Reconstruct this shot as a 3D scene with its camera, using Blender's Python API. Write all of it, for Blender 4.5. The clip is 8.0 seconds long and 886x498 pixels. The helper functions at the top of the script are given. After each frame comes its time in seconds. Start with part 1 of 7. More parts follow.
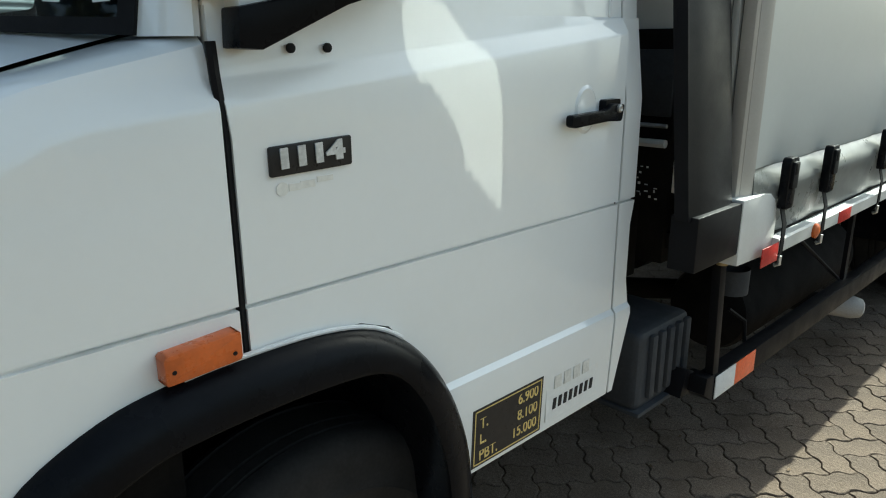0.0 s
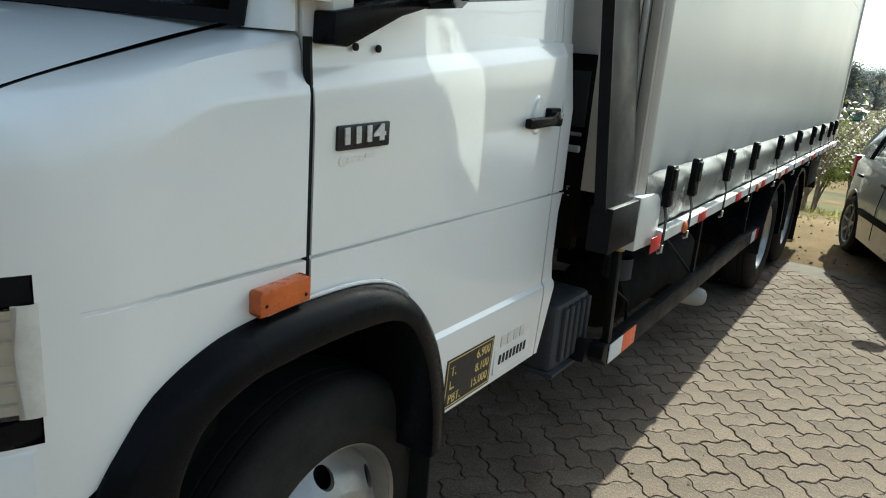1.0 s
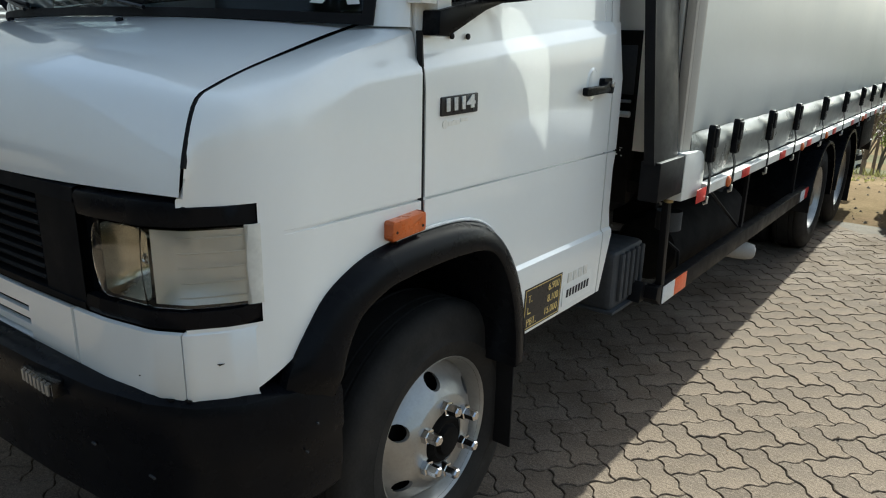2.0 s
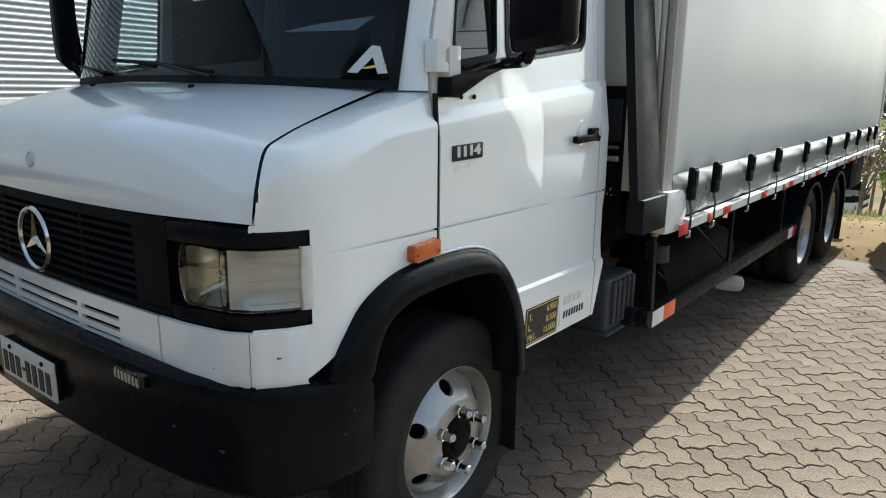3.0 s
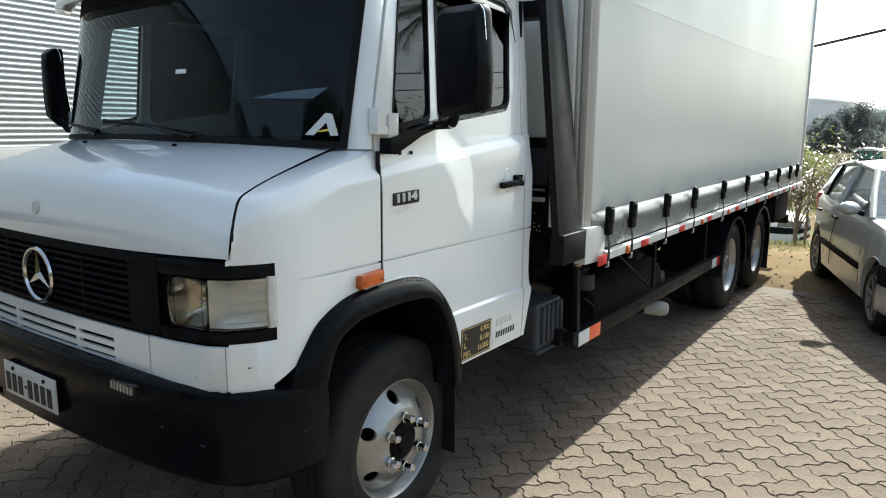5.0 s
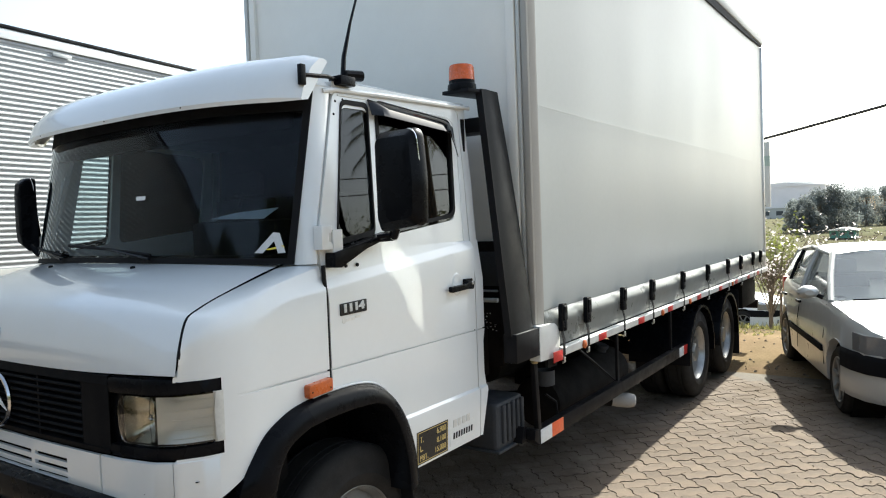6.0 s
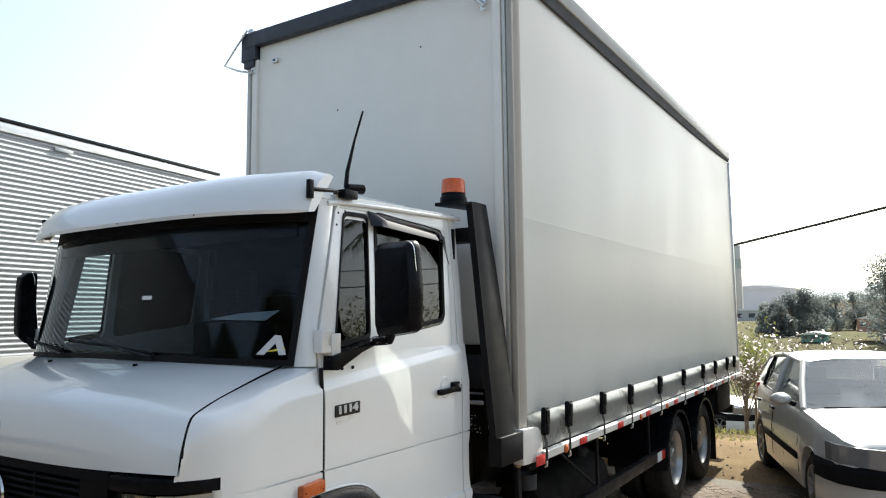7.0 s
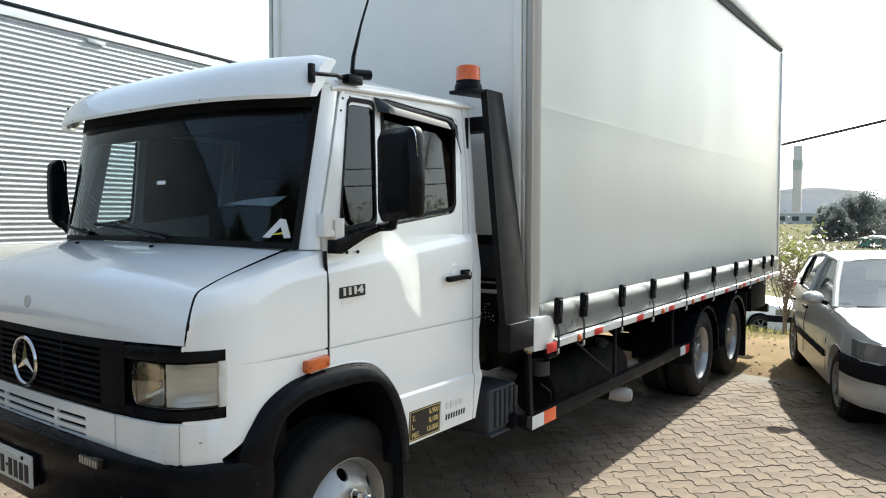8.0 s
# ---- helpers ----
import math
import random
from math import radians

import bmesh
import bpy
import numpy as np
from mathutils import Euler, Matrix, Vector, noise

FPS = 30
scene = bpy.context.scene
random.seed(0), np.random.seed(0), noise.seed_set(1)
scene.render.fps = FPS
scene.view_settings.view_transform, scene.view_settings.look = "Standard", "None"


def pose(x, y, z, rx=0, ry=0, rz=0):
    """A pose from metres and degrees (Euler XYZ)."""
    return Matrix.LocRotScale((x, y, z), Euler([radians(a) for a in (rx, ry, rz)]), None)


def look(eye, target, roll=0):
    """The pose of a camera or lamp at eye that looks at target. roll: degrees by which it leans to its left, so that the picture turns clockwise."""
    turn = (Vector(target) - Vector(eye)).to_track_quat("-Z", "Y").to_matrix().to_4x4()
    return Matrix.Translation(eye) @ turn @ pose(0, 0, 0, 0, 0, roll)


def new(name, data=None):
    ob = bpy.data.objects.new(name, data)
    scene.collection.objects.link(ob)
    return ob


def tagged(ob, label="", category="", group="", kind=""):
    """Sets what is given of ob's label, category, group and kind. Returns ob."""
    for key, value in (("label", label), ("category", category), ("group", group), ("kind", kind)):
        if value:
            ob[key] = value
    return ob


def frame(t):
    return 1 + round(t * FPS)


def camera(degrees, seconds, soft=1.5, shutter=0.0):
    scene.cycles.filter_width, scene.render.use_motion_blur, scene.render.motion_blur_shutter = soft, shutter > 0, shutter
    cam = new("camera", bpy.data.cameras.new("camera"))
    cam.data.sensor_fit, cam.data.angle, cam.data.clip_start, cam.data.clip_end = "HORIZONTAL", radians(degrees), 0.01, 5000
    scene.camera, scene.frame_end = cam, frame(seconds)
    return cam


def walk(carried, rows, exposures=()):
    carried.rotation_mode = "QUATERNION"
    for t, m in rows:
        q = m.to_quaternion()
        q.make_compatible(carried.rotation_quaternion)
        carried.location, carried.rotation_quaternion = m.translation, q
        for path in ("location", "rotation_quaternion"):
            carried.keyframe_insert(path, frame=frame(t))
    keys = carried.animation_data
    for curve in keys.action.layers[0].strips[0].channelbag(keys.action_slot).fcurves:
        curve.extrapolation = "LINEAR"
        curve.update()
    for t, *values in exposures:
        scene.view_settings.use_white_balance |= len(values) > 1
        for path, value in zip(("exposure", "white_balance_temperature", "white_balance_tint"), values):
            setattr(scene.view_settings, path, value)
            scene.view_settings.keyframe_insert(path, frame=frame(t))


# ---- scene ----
cam = camera(64.8, 8.0, soft=1.1)
PATH = [
    (0, (0.965, -0.747, 1.625), (-0.4185, 0.582, 1.0605), -0.3),
    (0.5, (0.9445, -0.956, 1.6485), (-0.312, 0.513, 1.1355), 5.4),
    (1, (0.9055, -1.192, 1.615), (-0.141, 0.4275, 1.085), 4.7),
    (1.5, (0.968, -1.387, 1.609), (-0.132, 0.195, 1.0735), 4.55),
    (1.7, (1.0075, -1.4675, 1.605), (-0.1355, 0.061, 1.006), 2.15),
    (2.8, (1.285, -1.87, 1.6405), (0.112, -0.317, 1.181), 0.55),
    (3, (1.309, -1.898, 1.6435), (0.104, -0.367, 1.196), 0.65),
    (3.5, (1.4515, -1.9385, 1.6305), (0.2155, -0.4675, 1.073), 1.65),
    (4, (1.481, -2.086, 1.6475), (0.243, -0.572, 1.2255), 1.6),
    (4.5, (1.5125, -2.196, 1.698), (0.3745, -0.596, 1.3155), 2.7),
    (4.7, (1.552, -2.2055, 1.71), (0.398, -0.6155, 1.3345), 1.8),
    (5.8, (1.8945, -2.1755, 1.754), (0.83, -0.4905, 1.5905), -2.1),
    (6, (1.886, -2.216, 1.7735), (0.7565, -0.5675, 1.7015), -2.05),
    (6.5, (1.894, -2.3285, 1.8305), (0.7565, -0.692, 2.0005), -1.4),
    (7, (1.9275, -2.4025, 1.83), (0.8625, -0.721, 2.0235), -0.55),
    (7.5, (1.9975, -2.402, 1.798), (0.844, -0.773, 1.925), -0.85),
    (8, (2.0955, -2.304, 1.7745), (0.9115, -0.695, 1.6815), 0.1),
]
EXPOSURES = [(t, e + 0.64, k - 290, g + 1.5) for t, e, k, g in ((0, 0.68, 6200, -8), (1.5, 0.7, 6200, -5), (3.0, 0.9, 6150, -1), (3.5, 1.2, 6150, 0), (4.0, 1.22, 6150, 0), (4.5, 1.0, 6150, -2), (6.0, 1.1, 6400, 1), (7.0, 0.92, 6450, 3), (7.5, 0.92, 6450, 2), (8.0, 1.2, 6350, 0))]
walk(cam, [(t, look(eye, target, roll)) for t, eye, target, roll in PATH], EXPOSURES)

# ---- world, sun, exposure ----
world = bpy.data.worlds.new("world")
scene.world = world
world.use_nodes = True
_n = world.node_tree.nodes
sky = _n.new("ShaderNodeTexSky")
sky.sky_type = "NISHITA"
sky.sun_disc = False
SUN_EL, SUN_AZ = 37.0, 1.5
sky.sun_elevation = radians(SUN_EL)
sky.sun_rotation = radians(SUN_AZ)
sky.dust_density = 3.5
sky.air_density = 1.0
_n["Background"].inputs["Strength"].default_value = 0.096
haze = _n.new("ShaderNodeHueSaturation")  # the haze takes most of the blue
haze.inputs["Saturation"].default_value = 0.66
world.node_tree.links.new(sky.outputs["Color"], haze.inputs["Color"])
world.node_tree.links.new(haze.outputs["Color"], _n["Background"].inputs["Color"])
sun = new("sun", bpy.data.lights.new("sun", "SUN"))
sun.data.energy = 5.0
sun.data.angle = radians(0.6)
sun.data.color = (1.0, 0.935, 0.84)
_d = Vector((math.sin(radians(SUN_AZ)) * math.cos(radians(SUN_EL)), math.cos(radians(SUN_AZ)) * math.cos(radians(SUN_EL)), math.sin(radians(SUN_EL))))
sun.matrix_world = look(_d * 60, (0, 0, 0))
# area lamps in level strips stand in for sunlight that the near wing mirror throws on to the door: a tapering patch
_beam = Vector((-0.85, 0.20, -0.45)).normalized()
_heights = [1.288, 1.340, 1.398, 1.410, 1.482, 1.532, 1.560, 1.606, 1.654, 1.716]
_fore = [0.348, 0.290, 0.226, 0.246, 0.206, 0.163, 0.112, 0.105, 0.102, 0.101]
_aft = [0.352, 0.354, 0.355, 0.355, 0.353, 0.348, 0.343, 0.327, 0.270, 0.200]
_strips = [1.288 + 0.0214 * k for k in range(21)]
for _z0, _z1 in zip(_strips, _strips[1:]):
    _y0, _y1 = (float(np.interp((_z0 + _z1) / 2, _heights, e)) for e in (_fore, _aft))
    glint = new("mirror_glint_stand_in", bpy.data.lights.new("mirror_glint_stand_in", "AREA"))
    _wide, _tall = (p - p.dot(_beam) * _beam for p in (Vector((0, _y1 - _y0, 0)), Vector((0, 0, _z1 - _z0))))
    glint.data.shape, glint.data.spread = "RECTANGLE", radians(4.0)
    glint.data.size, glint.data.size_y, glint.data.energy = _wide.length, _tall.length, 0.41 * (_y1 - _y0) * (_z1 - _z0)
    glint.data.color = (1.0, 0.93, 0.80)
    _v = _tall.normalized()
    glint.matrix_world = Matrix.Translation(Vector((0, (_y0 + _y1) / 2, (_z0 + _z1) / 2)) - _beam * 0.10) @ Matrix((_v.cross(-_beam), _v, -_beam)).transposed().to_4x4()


# ---- materials ----
def material(name, color, rough=0.5, metal=0.0, vary=0.08, scale=6.0, fine=120.0, bump=0.0, bump_scale=200.0,
             dirt=None, dirt_amount=0.0, dirt_scale=3.0, coat=0.0, spec=0.5, per_object=0.0, rough_vary=0.1, speck=0.0):
    m = bpy.data.materials.new(name)
    m.use_nodes = True
    nt = m.node_tree
    b = nt.nodes["Principled BSDF"]
    lk = nt.links.new
    co = nt.nodes.new("ShaderNodeTexCoord").outputs["Object"]

    def nz(s, detail=5.0, r=0.6):
        t = nt.nodes.new("ShaderNodeTexNoise")
        t.inputs["Scale"].default_value, t.inputs["Detail"].default_value, t.inputs["Roughness"].default_value = s, detail, r
        lk(co, t.inputs["Vector"])
        return t.outputs["Fac"]

    def ramp(src, lo, hi):
        r = nt.nodes.new("ShaderNodeMapRange")
        lk(src, r.inputs["Value"])
        r.inputs["From Min"].default_value, r.inputs["From Max"].default_value = 0.3, 0.7
        r.inputs["To Min"].default_value, r.inputs["To Max"].default_value = lo, hi
        return r.outputs["Result"]

    def mul(a, c):
        q = nt.nodes.new("ShaderNodeMath")
        q.operation = "MULTIPLY"
        lk(a, q.inputs[0])
        lk(c, q.inputs[1])
        return q.outputs[0]

    value = mul(ramp(nz(scale), 1 - vary, 1 + vary), ramp(nz(fine, 3.0), 1 - vary * 0.6, 1 + vary * 0.6))
    if speck:
        value = mul(value, ramp(nz(310, 2.0), 1 - speck, 1 + speck * 0.5))
    if per_object:
        info = nt.nodes.new("ShaderNodeObjectInfo")
        r = nt.nodes.new("ShaderNodeMapRange")
        lk(info.outputs["Random"], r.inputs["Value"])
        r.inputs["To Min"].default_value, r.inputs["To Max"].default_value = 1 - per_object, 1 + per_object
        isl = nt.nodes.new("ShaderNodeNewGeometry")
        r2 = nt.nodes.new("ShaderNodeMapRange")
        lk(isl.outputs["Random Per Island"], r2.inputs["Value"])
        r2.inputs["To Min"].default_value, r2.inputs["To Max"].default_value = 1 - per_object, 1 + per_object
        value = mul(mul(value, r.outputs["Result"]), r2.outputs["Result"])
    mix = nt.nodes.new("ShaderNodeVectorMath")
    mix.operation = "SCALE"
    mix.inputs[0].default_value = color
    lk(value, mix.inputs["Scale"])
    out = mix.outputs["Vector"]
    if dirt is not None:
        d = nt.nodes.new("ShaderNodeMix")
        d.data_type = "RGBA"
        lk(out, d.inputs[6])
        d.inputs[7].default_value = (*dirt, 1)
        lk(ramp(nz(dirt_scale, 6.0, 0.58), -0.1 * dirt_amount, dirt_amount), d.inputs[0])
        d.clamp_factor = True
        out = d.outputs[2]
    lk(out, b.inputs["Base Color"])
    lk(ramp(nz(scale * 1.7), max(0.02, rough - rough_vary), min(1, rough + rough_vary)), b.inputs["Roughness"])
    b.inputs["Metallic"].default_value = metal
    b.inputs["Specular IOR Level"].default_value = spec
    b.inputs["Coat Weight"].default_value = coat
    b.inputs["Coat Roughness"].default_value = 0.035
    if bump:
        bp = nt.nodes.new("ShaderNodeBump")
        bp.inputs["Strength"].default_value = bump
        bp.inputs["Distance"].default_value = 0.004
        lk(nz(bump_scale, 4.0), bp.inputs["Height"])
        lk(bp.outputs["Normal"], b.inputs["Normal"])
    return m


def leafy(m, share=0.45):
    """Lets light through thin leaves."""
    nt = m.node_tree
    b = nt.nodes["Principled BSDF"]
    tr = nt.nodes.new("ShaderNodeBsdfTranslucent")
    nt.links.new(b.inputs["Base Color"].links[0].from_socket, tr.inputs["Color"])
    mx = nt.nodes.new("ShaderNodeMixShader")
    mx.inputs[0].default_value = share
    nt.links.new(b.outputs[0], mx.inputs[1])
    nt.links.new(tr.outputs[0], mx.inputs[2])
    nt.links.new(mx.outputs[0], nt.nodes["Material Output"].inputs["Surface"])
    return m


def glass_material(name, color, rough=0.0, ior=1.45):
    m = bpy.data.materials.new(name)
    m.use_nodes = True
    b = m.node_tree.nodes["Principled BSDF"]
    b.inputs["Base Color"].default_value = (*color, 1)
    b.inputs["Roughness"].default_value = rough
    b.inputs["Transmission Weight"].default_value = 1.0
    b.inputs["IOR"].default_value = ior
    return m


WHITE = material("white_paint", (0.785, 0.80, 0.79), 0.30, vary=0.010, scale=1.1, fine=40, coat=1.0, rough_vary=0.02, dirt=(0.60, 0.575, 0.51), dirt_amount=0.10, dirt_scale=3.5)
WHITE_OLD = material("white_enamel", (0.72, 0.72, 0.69), 0.45, vary=0.04, dirt=(0.42, 0.38, 0.31), dirt_amount=0.35, dirt_scale=5, bump=0.1)
SHEET = material("white_sheet", (0.83, 0.80, 0.735), 0.45, vary=0.02, dirt=(0.55, 0.52, 0.43), dirt_amount=0.12, dirt_scale=0.8)
CURTAIN = material("curtain_vinyl", (0.425, 0.44, 0.425), 0.34, vary=0.02, scale=0.7, fine=30, rough_vary=0.03, spec=0.15, bump=0.03, bump_scale=9, dirt=(0.46, 0.45, 0.40), dirt_amount=0.08, dirt_scale=0.8)
HEM = material("hem_vinyl", (0.153, 0.162, 0.155), 0.33, vary=0.06, scale=4, fine=60, bump=0.06, bump_scale=22, spec=0.5, dirt=(0.25, 0.235, 0.2), dirt_amount=0.3, dirt_scale=3)
ALU = material("aluminium", (0.62, 0.63, 0.63), 0.38, metal=0.85, vary=0.06, bump=0.04, bump_scale=60)
CORRUGATED = material("corrugated_aluminium", (0.344, 0.365, 0.378), 0.55, metal=0.15, vary=0.06, scale=1.5, dirt=(0.40, 0.39, 0.35), dirt_amount=0.25, dirt_scale=1.2)
BLACK = material("black_plastic", (0.0040, 0.0046, 0.0064), 0.27, vary=0.3, scale=5, bump=0.04, bump_scale=260, dirt=(0.020, 0.018, 0.016), dirt_amount=0.10, dirt_scale=4, spec=0.09)
BLACK_PAINT = material("black_painted_steel", (0.008, 0.008, 0.0095), 0.40, vary=0.2, bump=0.05, dirt=(0.036, 0.032, 0.027), dirt_amount=0.10, dirt_scale=5, spec=0.10)
GRILLE_BLACK = material("grille_plastic", (0.0055, 0.006, 0.0075), 0.6, vary=0.25, scale=7, dirt=(0.02, 0.018, 0.016), dirt_amount=0.15, dirt_scale=6, spec=0.06)
DARK = material("grime_and_dark_fill", (0.008, 0.0075, 0.007), 0.9, vary=0.4, dirt=(0.02, 0.016, 0.013), dirt_amount=0.3, dirt_scale=6, bump=0.2, spec=0.1)
GREY_PLASTIC = material("grey_plastic", (0.040, 0.044, 0.050), 0.6, vary=0.2, dirt=(0.09, 0.08, 0.07), dirt_amount=0.2, dirt_scale=7, bump=0.1, spec=0.2)
RUBBER = material("tyre_rubber", (0.022, 0.021, 0.020), 0.75, vary=0.25, scale=9, dirt=(0.04, 0.034, 0.028), dirt_amount=0.18, dirt_scale=7, bump=0.2, bump_scale=90, spec=0.15)
RIM_SILVER = material("rim_silver", (0.42, 0.42, 0.41), 0.36, metal=0.7, vary=0.08, dirt=(0.18, 0.155, 0.125), dirt_amount=0.35, dirt_scale=9)
CHROME = material("chrome", (0.62, 0.62, 0.63), 0.14, metal=1.0, vary=0.08, rough_vary=0.06)
ORANGE = material("orange_lens", (0.50, 0.105, 0.016), 0.3, vary=0.12, coat=0.12, scale=20)
RED = material("red_reflector", (0.46, 0.026, 0.02), 0.35, vary=0.12, scale=30)
ORANGE_RED = material("orange_reflector", (0.75, 0.13, 0.04), 0.35, vary=0.12, scale=30)
TAPE_WHITE = material("white_reflector", (0.62, 0.63, 0.63), 0.35, vary=0.06, scale=40)
BEACON = material("beacon_lens", (0.62, 0.105, 0.008), 0.25, vary=0.15, scale=25, coat=0.15)
SEAL = material("rubber_seal", (0.008, 0.008, 0.009), 0.65, vary=0.2, spec=0.15)
GOLD = material("gold_print", (0.62, 0.47, 0.16), 0.4, vary=0.1, scale=50)
STICKER_BLACK = material("black_sticker", (0.016, 0.016, 0.017), 0.35, vary=0.15, scale=40, spec=0.3)
LETTER_GREY = material("silver_letters", (0.55, 0.56, 0.56), 0.4, metal=0.3, vary=0.15, scale=60)
PRINT_BLACK = material("black_print", (0.02, 0.02, 0.022), 0.5, vary=0.15, scale=60, spec=0.2)
GHOST = material("old_decal", (0.69, 0.68, 0.63), 0.5, vary=0.06, scale=60)
OLD_PAINT = material("repainted_patch", (0.735, 0.735, 0.71), 0.45, vary=0.04, scale=30)
GHOST_PRINT = material("faded_print", (0.64, 0.62, 0.57), 0.6, vary=0.1, scale=60)
PLATE = material("number_plate", (0.62, 0.62, 0.58), 0.4, vary=0.08, scale=30, dirt=(0.3, 0.27, 0.2), dirt_amount=0.3)
YELLOW = material("yellow_sticker", (0.75, 0.60, 0.05), 0.4, vary=0.1)
PAPER = material("paper", (0.8, 0.8, 0.78), 0.7, vary=0.04)
TRIM_DARK = material("cab_trim", (0.007, 0.007, 0.008), 0.8, vary=0.2, bump=0.1, spec=0.1)
SEAT_CLOTH = material("seat_cloth", (0.012, 0.013, 0.016), 0.9, vary=0.25, bump=0.2, spec=0.1)
GLASS = glass_material("window_glass", (0.50, 0.58, 0.63), ior=1.20)
GLASS_CLEAR = glass_material("clear_glass", (0.86, 0.93, 0.90), ior=1.3)
DUSTY_GLASS = glass_material("dusty_glass", (0.80, 0.84, 0.84), ior=1.62)
DUSTY_GLASS.node_tree.nodes["Principled BSDF"].inputs["Transmission Weight"].default_value = 0.90
GLASS_DARK = material("blacked_out_glass", (0.008, 0.009, 0.010), 0.25, vary=0.1, spec=0.15)
GLASS_TINT = glass_material("tinted_glass", (0.10, 0.105, 0.105))
LENS = glass_material("lamp_glass", (0.93, 0.93, 0.90), 0.06)
LENS_CLEAR = glass_material("clear_lamp_glass", (0.86, 0.85, 0.79), 0.02)
DULL_CHROME = material("dull_reflector", (0.50, 0.48, 0.42), 0.22, metal=1.0, vary=0.15, scale=14, rough_vary=0.08)
MIRROR = material("mirror_glass", (0.9, 0.9, 0.9), 0.02, metal=1.0, vary=0.01, rough_vary=0.0)
SILVER_PAINT = material("silver_paint", (0.46, 0.462, 0.45), 0.36, metal=0.15, vary=0.02, coat=0.5, dirt=(0.36, 0.33, 0.27), dirt_amount=0.15)
CAR_WHITE = material("white_car_paint", (0.78, 0.78, 0.77), 0.3, vary=0.03, coat=0.5)


# ---- mesh helpers ----
def finish(bm, smooth=True):
    bmesh.ops.remove_doubles(bm, verts=bm.verts, dist=1e-5)
    bmesh.ops.recalc_face_normals(bm, faces=bm.faces)
    if smooth:
        for f in bm.faces:
            f.smooth = True
        for e in bm.edges:
            if len(e.link_faces) == 2 and e.calc_face_angle(0) > radians(32):
                e.smooth = False
    return bm


def link(name, bm, mtl, smooth=True):
    finish(bm, smooth)
    me = bpy.data.meshes.new(name)
    bm.to_mesh(me)
    bm.free()
    me.materials.append(mtl)
    return new(name, me)


def thing(name, loc, label, category, group="", kind=""):
    ob = new(name)
    ob.empty_display_size = 0.2
    ob.location = loc
    return tagged(ob, label, category, group, kind)


UPPER = 0.977  # the truck's body above its deck, to its true height


def part(name, bm, mtl, parent, label="", smooth=True):
    if parent.name.startswith("truck") or (parent.parent and parent.parent.name.startswith("truck")):
        for v in bm.verts:
            if v.co.z > 1.0:
                v.co.z = 1.0 + (v.co.z - 1.0) * UPPER
    ob = link(name, bm, mtl, smooth)
    ob.parent = parent
    if parent.type == "EMPTY":
        ob.matrix_parent_inverse = Matrix.Translation(-Vector(parent.location))
    return tagged(ob, label)


def box(x0, x1, y0, y1, z0, z1, bevel=0.0, seg=2, bm=None):
    b = bmesh.new()
    bmesh.ops.create_cube(b, size=1)
    for v in b.verts:
        v.co = Vector(((x0 + x1) / 2 + v.co.x * (x1 - x0), (y0 + y1) / 2 + v.co.y * (y1 - y0), (z0 + z1) / 2 + v.co.z * (z1 - z0)))
    if bevel:
        bmesh.ops.bevel(b, geom=b.edges[:], offset=bevel, segments=seg, affect="EDGES", profile=0.6)
    return merge(bm, b)


def merge(bm, b):
    if bm is None:
        return b
    me = bpy.data.meshes.new("tmp")
    b.to_mesh(me)
    bm.from_mesh(me)
    bpy.data.meshes.remove(me)
    b.free()
    return bm


def tube(points, r, seg=10, bm=None, caps=True, radii=None):
    """A round bar along a line of points."""
    b = bmesh.new()
    pts = [Vector(p) for p in points]
    rings = []
    for i, p in enumerate(pts):
        t = (pts[min(i + 1, len(pts) - 1)] - pts[max(i - 1, 0)]).normalized()
        a = t.orthogonal().normalized() if i == 0 else (rings[-1][1] - rings[-1][1].dot(t) * t).normalized()
        c = t.cross(a)
        rr = radii[i] if radii else r
        rings.append(([b.verts.new(p + rr * (math.cos(2 * math.pi * k / seg) * a + math.sin(2 * math.pi * k / seg) * c)) for k in range(seg)], a))
    for (r0, _), (r1, _) in zip(rings, rings[1:]):
        for k in range(seg):
            b.faces.new((r0[k], r0[(k + 1) % seg], r1[(k + 1) % seg], r1[k]))
    if caps:
        b.faces.new(rings[0][0][::-1])
        b.faces.new(rings[-1][0])
    return merge(bm, b)


def lathe(profile, axis, centre, seg=40, bm=None, closed=False):
    """profile: (distance along the axis, radius)."""
    b = bmesh.new()
    ax = Vector(axis).normalized()
    a = ax.orthogonal().normalized()
    c = ax.cross(a)
    rows = [[b.verts.new(Vector(centre) + d * ax + r * (math.cos(2 * math.pi * k / seg) * a + math.sin(2 * math.pi * k / seg) * c)) for k in range(seg)] for d, r in profile]
    pairs = list(zip(rows, rows[1:])) + ([(rows[-1], rows[0])] if closed else [])
    for r0, r1 in pairs:
        for k in range(seg):
            b.faces.new((r0[k], r0[(k + 1) % seg], r1[(k + 1) % seg], r1[k]))
    return merge(bm, b)


def grid(rows, bm=None, skip=None, wrap=False):
    """A sheet through rows of points; skip(i, j) leaves a face out."""
    b = bmesh.new()
    vs = [[b.verts.new(p) for p in row] for row in rows]
    for i in range(len(rows) - 1):
        n = len(rows[i])
        for j in range(n if wrap else n - 1):
            if skip and skip(i, j):
                continue
            q = (vs[i][j], vs[i][(j + 1) % n], vs[i + 1][(j + 1) % n], vs[i + 1][j])
            if len({tuple(round(c, 6) for c in v.co) for v in q}) > 2:
                b.faces.new(q)
    return merge(bm, b)


